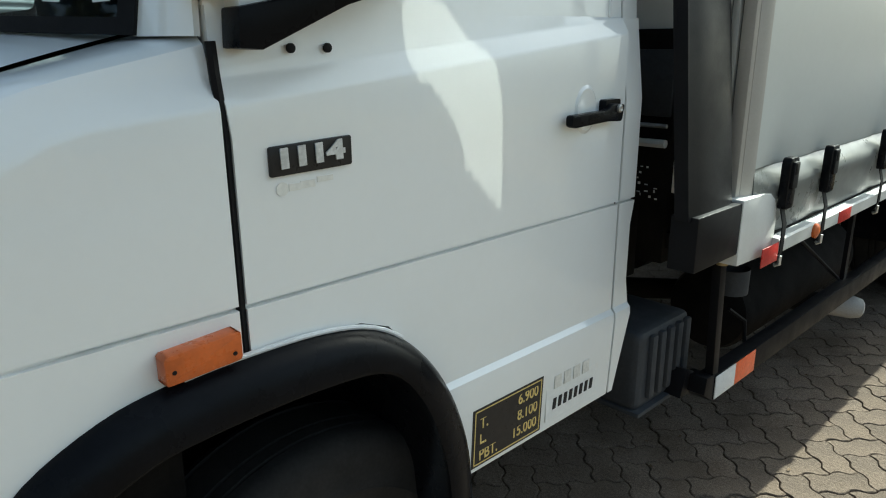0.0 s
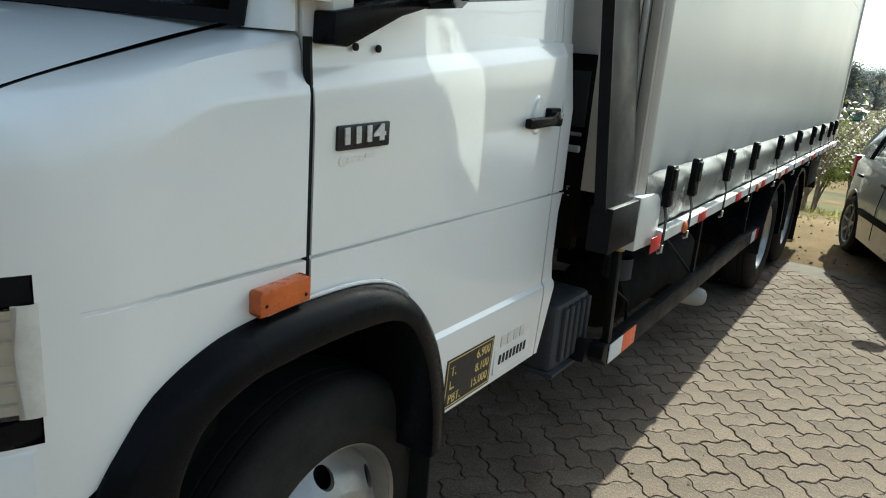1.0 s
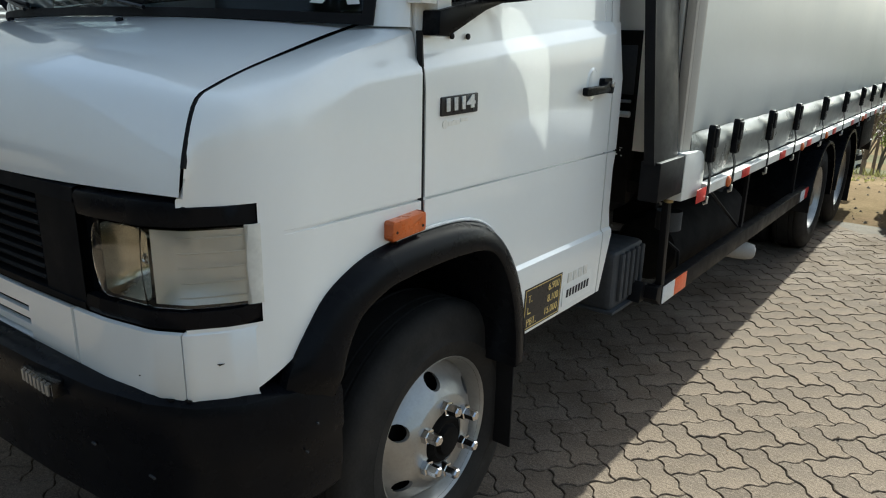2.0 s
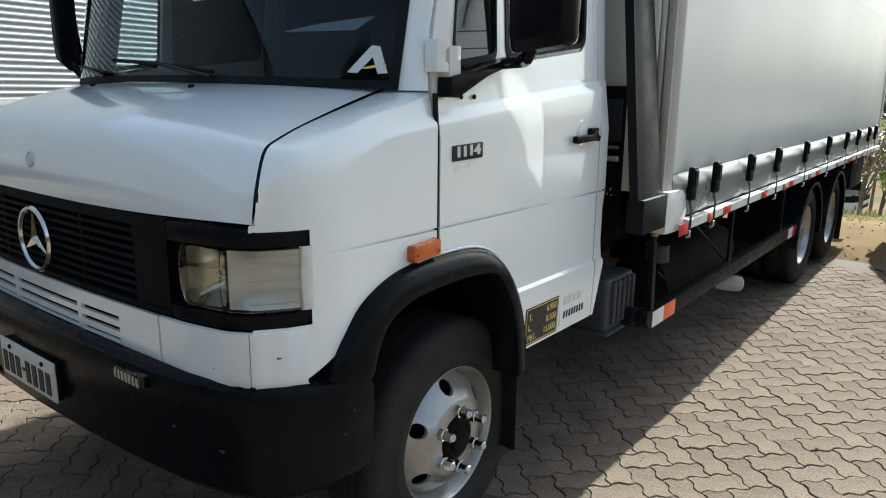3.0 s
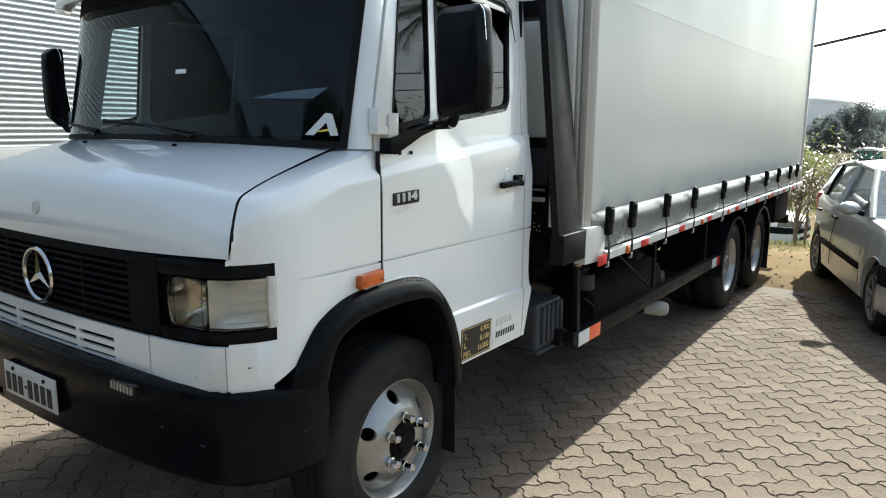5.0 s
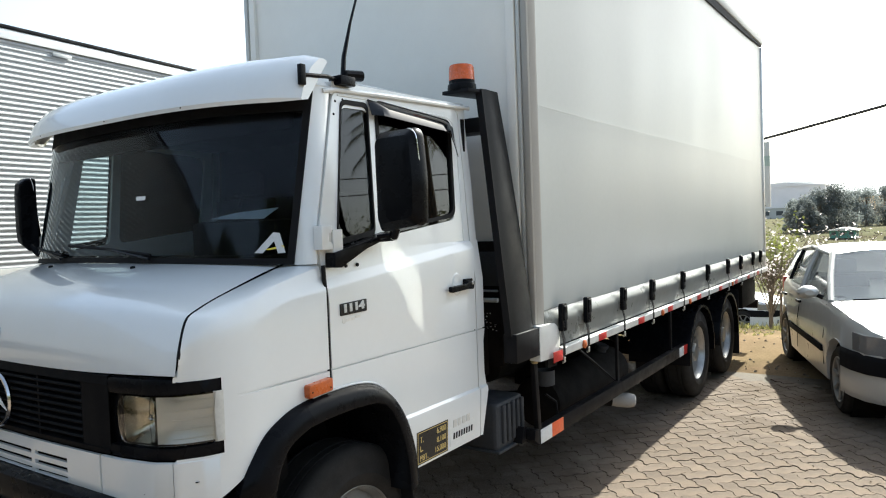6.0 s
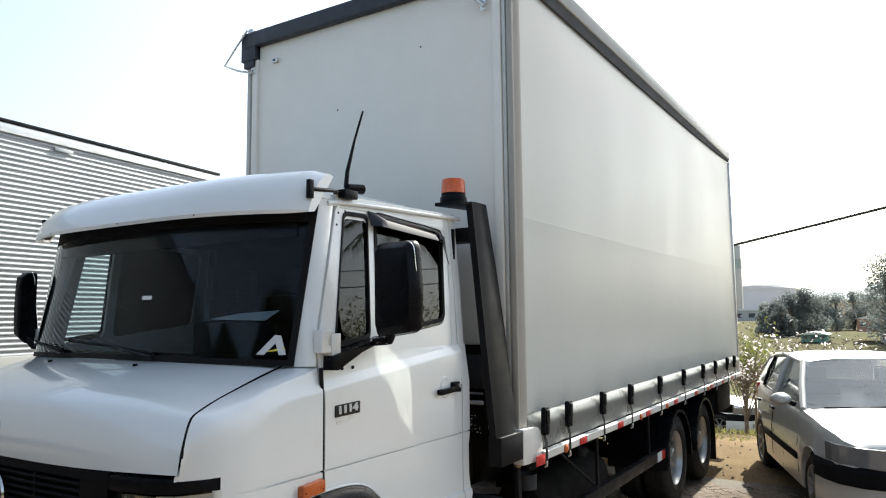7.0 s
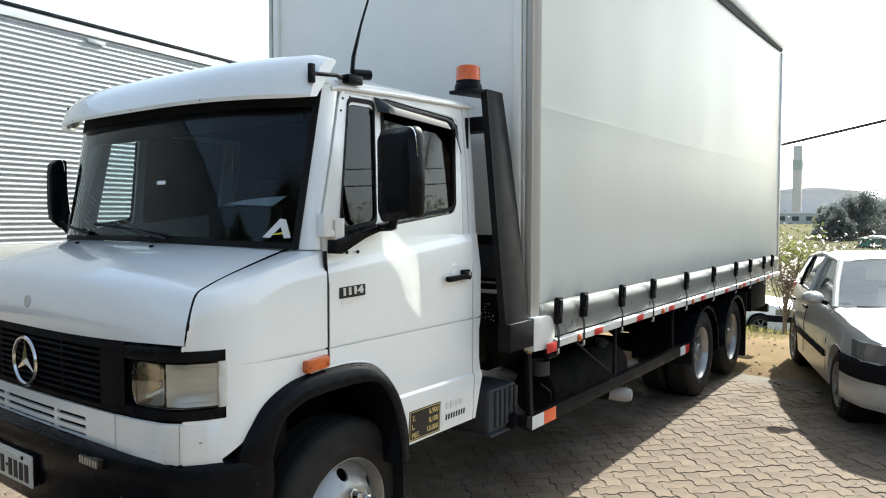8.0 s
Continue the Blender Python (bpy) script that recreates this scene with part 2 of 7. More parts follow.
def thicken(bm, d):
    bmesh.ops.remove_doubles(bm, verts=bm.verts, dist=1e-5)
    bmesh.ops.recalc_face_normals(bm, faces=bm.faces)
    bmesh.ops.solidify(bm, geom=bm.faces[:] , thickness=d)
    return bm


def prism(outline, axis, a, b_, bevel=0.0, bm=None):
    """An outline of (u, v) pushed from a to b_ along axis: x takes (y, z), y takes (x, z), z takes (x, y)."""
    b = bmesh.new()
    place = {"x": lambda u, v, w: (w, u, v), "y": lambda u, v, w: (u, w, v), "z": lambda u, v, w: (u, v, w)}[axis]
    lo = [b.verts.new(place(u, v, a)) for u, v in outline]
    hi = [b.verts.new(place(u, v, b_)) for u, v in outline]
    b.faces.new(lo)
    b.faces.new(hi[::-1])
    n = len(lo)
    for k in range(n):
        b.faces.new((lo[k], hi[k], hi[(k + 1) % n], lo[(k + 1) % n]))
    bmesh.ops.recalc_face_normals(b, faces=b.faces)
    if bevel:
        bmesh.ops.bevel(b, geom=[e for e in b.edges if e.calc_face_angle(0) > 0.5], offset=bevel, segments=2, affect="EDGES", profile=0.6)
    return merge(bm, b)


def rounded(points, r, n=4):
    """An outline with its corners rounded."""
    out = []
    for i, p in enumerate(points):
        p, a, c = Vector(p), Vector(points[i - 1]), Vector(points[(i + 1) % len(points)])
        u, w = (a - p), (c - p)
        k = min(r, u.length * 0.45, w.length * 0.45)
        p0, p1 = p + u.normalized() * k, p + w.normalized() * k
        for s in range(n + 1):
            t = s / n
            out.append(tuple((1 - t) ** 2 * p0 + 2 * t * (1 - t) * p + t * t * p1))
    return out


def frame_prism(outer, inner, axis, a, b_, bm=None):
    """A ring between two outlines of as many points."""
    b = bmesh.new()
    place = {"x": lambda u, v, w: (w, u, v), "y": lambda u, v, w: (u, w, v), "z": lambda u, v, w: (u, v, w)}[axis]
    rows = [[b.verts.new(place(u, v, w)) for u, v in ol] for ol, w in ((outer, a), (inner, a), (inner, b_), (outer, b_))]
    n = len(outer)
    for i in range(4):
        r0, r1 = rows[i], rows[(i + 1) % 4]
        for k in range(n):
            b.faces.new((r0[k], r0[(k + 1) % n], r1[(k + 1) % n], r1[k]))
    return merge(bm, b)


def pierced(outer, holes, axis, a, b_):
    """A plate with the given outline and openings, between a and b_ along axis x."""
    b = bmesh.new()
    for ol in (outer, *holes):
        vs = [b.verts.new((a, u, v)) for u, v in ol]
        for k in range(len(vs)):
            b.edges.new((vs[k], vs[(k + 1) % len(vs)]))
    bmesh.ops.triangle_fill(b, use_beauty=True, use_dissolve=False, edges=b.edges[:])
    bmesh.ops.recalc_face_normals(b, faces=b.faces)
    r = bmesh.ops.extrude_face_region(b, geom=b.faces[:])
    for v in r["geom"]:
        if isinstance(v, bmesh.types.BMVert):
            v.co.x += b_ - a
    bmesh.ops.recalc_face_normals(b, faces=b.faces)
    return b


def lettering(text, size, depth, m, name="lettering", mtl=None, parent=None, bold=0.0, shear=0.0, align="LEFT", width=1.0):
    """Raised letters in the built-in font, laid at the pose m."""
    cu = bpy.data.curves.new("letters", "FONT")
    cu.body, cu.size, cu.extrude, cu.offset, cu.shear, cu.align_x = text, size, depth, bold, shear, align
    ob = bpy.data.objects.new("letters", cu)
    scene.collection.objects.link(ob)
    me = bpy.data.meshes.new_from_object(ob.evaluated_get(bpy.context.evaluated_depsgraph_get()))
    bpy.data.objects.remove(ob)
    b = bmesh.new()
    b.from_mesh(me)
    bpy.data.meshes.remove(me)
    bmesh.ops.scale(b, vec=(width, 1, 1), verts=b.verts)
    bmesh.ops.transform(b, matrix=m, verts=b.verts)
    return part(name, b, mtl, parent, smooth=False)


def eased(points, n=4):
    """A smooth line through the given points."""
    pts = [Vector(p) for p in points]
    out = []
    for i in range(len(pts) - 1):
        a, b, c, d = pts[max(i - 1, 0)], pts[i], pts[i + 1], pts[min(i + 2, len(pts) - 1)]
        for k in range(n):
            t = k / n
            out.append(tuple(0.5 * ((2 * b) + (c - a) * t + (2 * a - 5 * b + 4 * c - d) * t * t + (3 * b - a - 3 * c + d) * t ** 3)))
    out.append(tuple(pts[-1]))
    return out


def lerp(a, b, t):
    return a + (b - a) * t


def curve(xs, ys):
    """A piecewise straight function through the given pairs."""
    return lambda x: float(np.interp(x, xs, ys))


def mirrored(bm, xc):
    """A copy of bm on the other side of the plane x = xc."""
    b = bm.copy()
    for v in b.verts:
        v.co.x = 2 * xc - v.co.x
    bmesh.ops.reverse_faces(b, faces=b.faces)
    return b


# ---- the truck: cab ----
XC = -1.06  # the cab's middle
truck = thing("truck", (XC, 3.0, 0), "white three-axle cab truck with grey curtain-sided cargo box, parked on pavers", "truck")

# How far out the side skin stands at each height.
side_x = curve([0.675, 0.90, 0.918, 0.93, 1.2260, 1.2268, 1.2338, 1.2346, 1.50, 1.56, 1.60, 1.632, 1.66, 1.72, 2.00, 2.34],
               [0.002, 0.012, 0.010, 0.0, 0.0, -0.012, -0.012, 0.0, 0.0, -0.004, -0.012, -0.020, -0.022, -0.028, -0.045, -0.075])
arch_low = curve([-0.80, -0.707, -0.636, -0.53, -0.40, -0.26, -0.123, -0.03, 0.035, 0.09, 0.166, 0.21, 0.246, 0.262],
                 [0.88, 0.932, 0.980, 1.060, 1.106, 1.134, 1.144, 1.136, 1.11, 1.045, 0.910, 0.80, 0.708, 0.675])

# Fender: stations from the door round the front corner; the foot line and the line along the bonnet's edge.
FOOT = [(0, -0.266), (0, -0.40), (0, -0.54), (0, -0.64), (-0.006, -0.70), (-0.018, -0.755), (-0.042, -0.812), (-0.07, -0.853), (-0.092, -0.885)]
EDGE = [(-0.160, -0.285, 1.664), (-0.148, -0.42, 1.628), (-0.135, -0.56, 1.590), (-0.122, -0.68, 1.556), (-0.106, -0.765, 1.528),
        (-0.094, -0.815, 1.506), (-0.081, -0.848, 1.455), (-0.072, -0.872, 1.385), (-0.068, -0.883, 1.323)]


FOOT, EDGE = eased(FOOT, 3), eased(EDGE, 3)


def shoulder(y):
    """Height of the foot of the pressed shoulder that rises gently along the side."""
    return 1.557 + 0.102 * (y + 0.25)


def fender_rows():
    rows = []
    for (fx, fy), (ex, ey, ez) in zip(FOOT, EDGE):
        k = min(1.0, (ez - 1.30) / 0.30)
        s = max(0.0, min(1.0, (fy + 0.68) / 0.20))  # the shoulder fades out ahead
        foot = ez - shoulder(fy)
        top = max(0.02, foot - 0.030)
        soft = ((0, 0), (0.30, 0.003), (0.55, 0.010), (0.70, 0.020), (0.80, 0.032), (0.89, 0.054), (0.95, 0.085), (0.985, 0.125), (1, 0.17))
        firm = ((0, 0), (0.30, 0.0), (0.55, 0.04 * top), (0.72, 0.13 * top), (0.81, 0.30 * top), (0.848, 0.60 * top), (0.862, top), (0.985, foot - 0.002), (1, foot + 0.012))
        row = []
        for (w0, d0), (w1, d1) in zip(soft, firm):
            w, dz = lerp(w0, w1, s), lerp(d0 * k, d1, s)
            row.append((lerp(ex, fx, w), lerp(ey, fy, w), ez - dz))
        low = max(arch_low(fy), 0.872)
        for z in (1.31, 1.302, 1.2346, 1.2338, 1.2268, 1.2260, 1.14, 1.046, 1.04, 0.96, 0.872):
            # the groove fades out towards the front corner
            g = -0.012 * max(0.0, min(1.0, (fy + 0.70) / 0.2)) if z in (1.2338, 1.2268) else 0.0
            row.append((fx + g, fy, max(z, low)))
        rows.append(row)
    return rows


_rows = fender_rows()
_fender = grid(_rows, skip=lambda i, j: i >= 15 and 10 <= j < 16)
for _side in (0, 1):
    part("fender", mirrored(_fender, XC) if _side else _fender.copy(), WHITE, truck)

# Bonnet: profiles (y, z) along its edge and along its middle.
H_EDGE = [(-0.300, 1.664), (-0.43, 1.632), (-0.57, 1.592), (-0.69, 1.556), (-0.775, 1.528), (-0.822, 1.506), (-0.853, 1.455), (-0.876, 1.385), (-0.888, 1.326)]
H_MID = [(-0.53, 1.664), (-0.62, 1.648), (-0.72, 1.624), (-0.81, 1.596), (-0.885, 1.566), (-0.938, 1.530), (-0.968, 1.465), (-0.984, 1.38), (-0.982, 1.312)]
H_EDGE, H_MID = eased(H_EDGE, 3), eased(H_MID, 3)
H_X = [e[0] - 0.005 for e in EDGE]
_rows = []
for (ey, ez), (my, mz), ex in zip(H_EDGE, H_MID, H_X):
    row = []
    for j in range(33):
        u = -1 + 2 * j / 32
        s = 1 - abs(u) ** 3.0
        crown = 0.006 * (1 - abs(u) ** 8)
        row.append((XC + u * (ex - XC), lerp(ey, my, s), lerp(ez, mz, s) + crown))
    _rows.append(row)
hood = part("hood", grid(_rows), WHITE, truck)
# washer jets, the round badge and the dark gap line along the bonnet
for x, y in ((-0.735, -0.606), (-1.385, -0.606)):
    part("washer_jet", lathe([(0, 0.0), (0, 0.011), (0.010, 0.009), (0.012, 0.0)], (0, -0.15, 1), (x, y, 1.652), 12), BLACK, hood)
part("badge", lathe([(-0.004, 0.0), (-0.004, 0.027), (0.003, 0.027), (0.004, 0.022), (0.002, 0.020), (0.003, 0.0)], (0, -1, 0.16), (-1.06, -0.979, 1.425), 28), ALU, hood)
_gap = [Vector(e) + Vector((-0.004, 0, -0.006)) for e in EDGE]
part("gap_seal", tube(_gap[:-3], 0.0065, 6), SEAL, truck)
part("gap_seal", tube([(2 * XC - p.x, p.y, p.z) for p in _gap[:-3]], 0.0065, 6), SEAL, truck)
# near-black inner panels and a solid block that close the gaps and fill the hollow
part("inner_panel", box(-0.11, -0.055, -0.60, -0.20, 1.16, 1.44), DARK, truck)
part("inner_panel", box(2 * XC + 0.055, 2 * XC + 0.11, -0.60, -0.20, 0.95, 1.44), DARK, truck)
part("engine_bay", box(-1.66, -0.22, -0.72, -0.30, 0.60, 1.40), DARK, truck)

# Front curve of the cab in plan: y for a distance in from the side.
front_y = curve([-0.10, -0.02, 0.0, 0.02, 0.045, 0.09, 0.16, 0.295, 0.41, 0.60, 0.80, 1.06], [-0.60, -0.70, -0.735, -0.765, -0.815, -0.878, -0.918, -0.944, -0.952, -0.962, -0.969, -0.972])


def front_at(x, z=1.1):
    return front_y(abs(XC) - abs(x - XC))


def front_sheet(x0, x1, z_levels, out=0.0, steps=24, skip=None, back=0.0):
    rows = []
    for z, o in z_levels:
        rows.append([(x, front_at(x) - out - o, z) for x in np.linspace(x0, x1, steps + 1)])
    return grid(rows, skip=skip)


# Black mask round lamps and grille, set back a little from the paint.
MASK = [(1.318, -0.02), (1.312, 0.006), (1.30, 0.010), (1.262, 0.006), (1.258, -0.012), (1.088, -0.012), (1.084, 0.006), (1.06, 0.010), (1.046, 0.004), (1.04, -0.02)]


def lamp_mask(fx):
    """The mask beside the grille, open where the lamps sit; its outer end turns in."""
    cols = [-0.022, -0.024, -0.028, -0.034, -0.045, -0.06, -0.08, -0.10, -0.13, -0.16, -0.19, -0.22, -0.25, -0.28, -0.302, -0.345]
    rows = []
    for z, o in MASK:
        row = []
        for x in cols:
            e = max(0.0, 1 - (-0.022 - x) / 0.014) ** 2
            row.append((fx(x), front_at(x) - o + 0.022 * e, min(z + (1.18 - z) * 0.11 * e, 1.3015 if x > -0.095 else 2)))
        rows.append(row)
    return grid(rows, skip=lambda i, j: i == 4 and 2 <= j < 14)


part("lamp_mask", lamp_mask(lambda x: x), BLACK, truck)
part("lamp_mask", lamp_mask(lambda x: 2 * XC - x), BLACK, truck)
grille = part("grille", front_sheet(-0.345, 2 * XC + 0.345, [(1.322, -0.015), (1.316, 0.008), (1.285, 0.012), (1.28, -0.02), (1.068, -0.02), (1.064, 0.012), (1.048, 0.010), (1.042, -0.012)], steps=40), GRILLE_BLACK, truck)
for x0, x1 in ((-0.345, -0.50), (2 * XC + 0.345, 2 * XC + 0.50)):
    part("grille_post", front_sheet(x0, x1, [(1.29, 0.008), (1.06, 0.008)], steps=6), GRILLE_BLACK, grille)
for k in range(8):
    z = 1.262 - k * 0.0255
    part("slat", front_sheet(-0.50, 2 * XC + 0.50, [(z + 0.008, -0.016), (z + 0.008, 0.006), (z + 0.002, 0.011), (z - 0.004, 0.006), (z - 0.004, -0.016)], steps=28), GRILLE_BLACK, grille)
for x in (-0.78, -1.34):
    part("rib", box(x - 0.006, x + 0.006, front_at(x) - 0.006, front_at(x) + 0.03, 1.065, 1.285), GRILLE_BLACK, grille)
# the round three-pointed emblem
_ec = Vector((-1.06, front_at(-1.06) - 0.022, 1.166))
emblem = part("emblem", lathe([(0.0, 0.092), (0.008, 0.098), (0.008, 0.106), (0.0, 0.110), (-0.008, 0.106), (-0.008, 0.098)], (0, -1, 0), _ec, 48, closed=True), CHROME, grille, "chrome ring emblem")
for k in range(3):
    b = bmesh.new()
    a = radians(90 + 120 * k)
    tip = Vector((math.cos(a), 0, math.sin(a))) * 0.100
    l, r = (Vector((math.cos(a + s), 0, math.sin(a + s))) * 0.020 for s in (1.05, -1.05))
    vs = [b.verts.new(_ec + p) for p in (tip, l, Vector((0, -0.011, 0)), r, Vector((0, 0.006, 0)))]
    for q in ((0, 1, 2), (0, 2, 3), (0, 4, 1), (0, 3, 4), (1, 4, 2), (2, 4, 3)):
        b.faces.new([vs[i] for i in q])
    part("spoke", b, CHROME, emblem, smooth=False)


# Head lamps: reflector bowl, bulb and lens; the ribbed corner lamp beside it.
def headlamp(side):
    def fx(x):
        return x if side == 0 else 2 * XC - x

    def pane(x0, x1, z0, z1, out, r, n=14):
        """A lens in the front's curve, its inner corners rounded."""
        rows = []
        for k in range(n + 1):
            x = lerp(x0, x1, k / n)
            d = abs(x - x0)
            cut = r - math.sqrt(max(0.0, r * r - (r - d) ** 2)) if d < r else 0.0
            rows.append([(fx(x), front_at(x) - out * math.sin(math.pi * (0.15 + 0.7 * q / 6)), lerp(z0 + cut, z1 - cut * 0.6, q / 6)) for q in range(7)])
        return grid(rows)
    lamp = part("headlamp", thicken(pane(-0.300, -0.163, 1.094, 1.256, 0.008, 0.035), 0.003), LENS_CLEAR, truck, "clear glass headlamp in a black mask")
    rows = []
    for k in range(9):
        d = k / 8
        f = math.sqrt(1 - d * d * 0.88)
        rows.append([(fx(-0.226 + 0.066 * f * cu), front_at(-0.226 + 0.066 * f * cu) + 0.008 + 0.085 * d, 1.175 + 0.078 * f * su)
                     for cu, su in ((max(-1, min(1, 1.3 * math.cos(2 * math.pi * q / 32))), max(-1, min(1, 1.3 * math.sin(2 * math.pi * q / 32)))) for q in range(32))])
    part("reflector", grid(rows, wrap=True), DULL_CHROME, lamp)
    part("bulb", lathe([(0, 0.0), (0.0, 0.012), (0.035, 0.012), (0.046, 0.0)], (0, -1, 0), (fx(-0.226), front_at(-0.226) + 0.085, 1.17), 14), LENS, lamp)
    part("shell", box(min(fx(-0.305), fx(-0.16)), max(fx(-0.305), fx(-0.16)), front_at(-0.2) + 0.098, front_at(-0.2) + 0.105, 1.08, 1.266), DARK, lamp)
    part("surround", thicken(pane(-0.301, -0.286, 1.092, 1.258, -0.004, 0.035, 5), 0.003), BLACK, lamp)
    corner_lamp = part("corner_lamp", thicken(pane(-0.157, -0.022, 1.092, 1.258, 0.014, 0.006), 0.003), LENS, truck, "clear ribbed corner lamp")
    rows = []
    for k in range(13):
        x = lerp(-0.152, -0.022, k / 12)
        u = abs(k / 6 - 1)
        rows.append([(fx(x), front_at(x) + 0.006 + 0.026 * (1 - u ** 2) * (1 - abs(v) ** 2.5), 1.175 + 0.078 * v) for v in np.linspace(-1, 1, 11)])
    part("reflector", grid(rows), LAMP_SILVER, corner_lamp)
    part("lamp_frame", thicken(grid([[(fx(x), y, z) for x, y in ((-0.027, -0.782), (-0.020, -0.773), (-0.015, -0.762), (-0.014, -0.752))] for z in (1.090, 1.175, 1.260)]), 0.003), LAMP_RIM, corner_lamp)
    for k in range(5):
        z = 1.112 + 0.031 * k
        part("rib", grid([[(fx(x), front_at(x) - o, zz) for x in np.linspace(-0.105, -0.030, 9)] for zz, o in ((z, -0.004), (z + 0.0015, -0.0022), (z + 0.003, -0.004))]), LAMP_RIM, corner_lamp)


LAMP_RIM = material("lamp_rim", (0.62, 0.61, 0.56), 0.4, vary=0.08, scale=20)
LAMP_SILVER = material("lamp_reflector", (0.66, 0.67, 0.66), 0.36, metal=0.4, vary=0.06, scale=12, rough_vary=0.05)
headlamp(0)
headlamp(1)

# White apron under the lamps: middle panel with slots, and the two side panels.
_zs = [0.876, 0.915, 0.930, 0.948, 0.963, 0.981, 0.996, 1.037]
_xs = [-0.408, -0.60, -0.815, -0.840, -1.28, -1.305, -1.50, 2 * XC + 0.408]
_xs = sorted(set(list(_xs) + list(np.linspace(-0.408, 2 * XC + 0.408, 20))), reverse=True)


def in_slot(i, j):
    x = (_xs[j] + _xs[j + 1]) / 2
    return i in (1, 3, 5) and -1.50 < x < -0.60 and not (-0.840 < x < -0.815) and not (-1.305 < x < -1.28)


_b = grid([[(x, front_at(x) - 0.012 + (0.012 if z < 0.88 else 0), z) for x in _xs] for z in _zs], skip=in_slot)
part("front_apron", thicken(_b, 0.012), WHITE, truck)
part("apron_backing", front_sheet(-0.42, 2 * XC + 0.42, [(1.03, -0.035), (0.88, -0.035)], steps=20), DARK, truck)
for x0, x1 in ((-0.1025, -0.404), (2 * XC + 0.1025, 2 * XC + 0.404)):
    part("side_apron", thicken(front_sheet(x0, x1, [(1.038, 0.0), (1.034, 0.008), (0.89, 0.008), (0.873, -0.004)], steps=12), 0.01), WHITE, truck)
for x0, x1 in ((-0.10, -0.020), (2 * XC + 0.10, 2 * XC + 0.020)):
    part("corner_apron", thicken(front_sheet(x0, x1, [(1.040, 0.0), (1.034, 0.008), (0.89, 0.008), (0.870, -0.004)], steps=8), 0.010), WHITE, truck)
# near-black sheet closes the gap between apron and bumper
part("valance", front_sheet(-0.03, 2 * XC + 0.03, [(0.905, -0.03), (0.80, -0.05)], steps=40), DARK, truck)

# Bumper: a section swept round the front.
B_PATH = [(0.010, -0.575), (0.016, -0.64), (0.008, -0.72), (-0.022, -0.81), (-0.075, -0.885), (-0.16, -0.940), (-0.30, -0.982), (-0.50, -1.010), (-0.76, -1.030), (XC, -1.038)]
B_PATH += [(2 * XC - x, y) for x, y in B_PATH[-2::-1]]
B_PATH.insert(11, (-1.50, -1.0195))  # the edge of the towing slot
_sec = [(-0.10, 0.855), (-0.02, 0.862), (0.006, 0.850), (0.014, 0.828), (0.016, 0.74), (0.010, 0.725), (0.010, 0.64), (0.002, 0.585), (-0.02, 0.56), (-0.10, 0.55)]
_rows = []
for i, (x, y) in enumerate(B_PATH):
    a, c = Vector(B_PATH[max(i - 1, 0)]), Vector(B_PATH[min(i + 1, len(B_PATH) - 1)])
    t = (c - a).normalized()
    n = Vector((-t.y, t.x))
    if n.dot(Vector((x - XC, y + 0.2))) < 0:
        n = -n
    lift = 0.032 * (1 - ((x - XC) / 1.07) ** 2)
    ledge = 0.024 * max(0.0, min(1.0, (-0.60 - y) / 0.12))
    _rows.append([(x + n.x * o, y + n.y * o, z + lift + (ledge if z > 0.82 else 0.0)) for o, z in _sec])
bumper = part("bumper", grid(_rows, skip=lambda i, j: i == 10 and j == 6), BLACK, truck, "black plastic front bumper with scuffed corners")
for e in (0, -1):
    b = bmesh.new()
    b.faces.new([b.verts.new(p) for p in _rows[e]])
    part("end_cap", b, BLACK, bumper)
PX, PZ = -1.045, 0.685  # the plate's middle and foot
plate = part("number_plate", box(PX - 0.20, PX + 0.20, -1.070, -1.064, PZ, PZ + 0.13, 0.002), PLATE, bumper, "white number plate with dark marks")
part("plate_backing", box(PX - 0.196, PX + 0.196, -1.066, -1.045, PZ + 0.004, PZ + 0.126, 0.004), BLACK, bumper)
for k in range(7):
    x = PX - 0.182 + 0.049 * k + (0.026 if k > 2 else 0)
    part("bar", box(x, x + 0.031, -1.0725, -1.0695, PZ + 0.016, PZ + 0.088), PRINT_BLACK, plate, smooth=False)
part("bar", box(PX - 0.034, PX - 0.018, -1.0725, -1.0695, PZ + 0.05, PZ + 0.06), PRINT_BLACK, plate, smooth=False)
part("bar", box(PX - 0.08, PX + 0.08, -1.0725, -1.0695, PZ + 0.104, PZ + 0.114), GHOST_PRINT, plate, smooth=False)
for x in (PX - 0.12, PX + 0.12):
    part("bolt", lathe([(0, 0.008), (0.006, 0.008), (0.008, 0.0)], (0, -1, 0), (x, -1.069, PZ + 0.110), 8), SEAL, plate)
_lamp = part("marker_lamp", box(-0.535, -0.390, -1.034, -1.000, 0.848, 0.884, 0.005), LENS, bumper, "small ribbed lamp in the bumper")
for k in range(7):
    part("rib", box(-0.528 + 0.019 * k, -0.517 + 0.019 * k, -1.037, -1.028, 0.853, 0.879), RIM_SILVER, _lamp)
part("slot_lip", tube([(-1.365, -1.034, 0.668), (-1.495, -1.024, 0.664), (-1.495, -1.018, 0.618), (-1.365, -1.028, 0.622)], 0.005, 6), BLACK, bumper)
part("tow_hook", tube([(-1.40, -0.80, 0.66), (-1.40, -1.0, 0.655), (-1.37, -1.02, 0.64)], 0.014, 8), DARK, bumper)

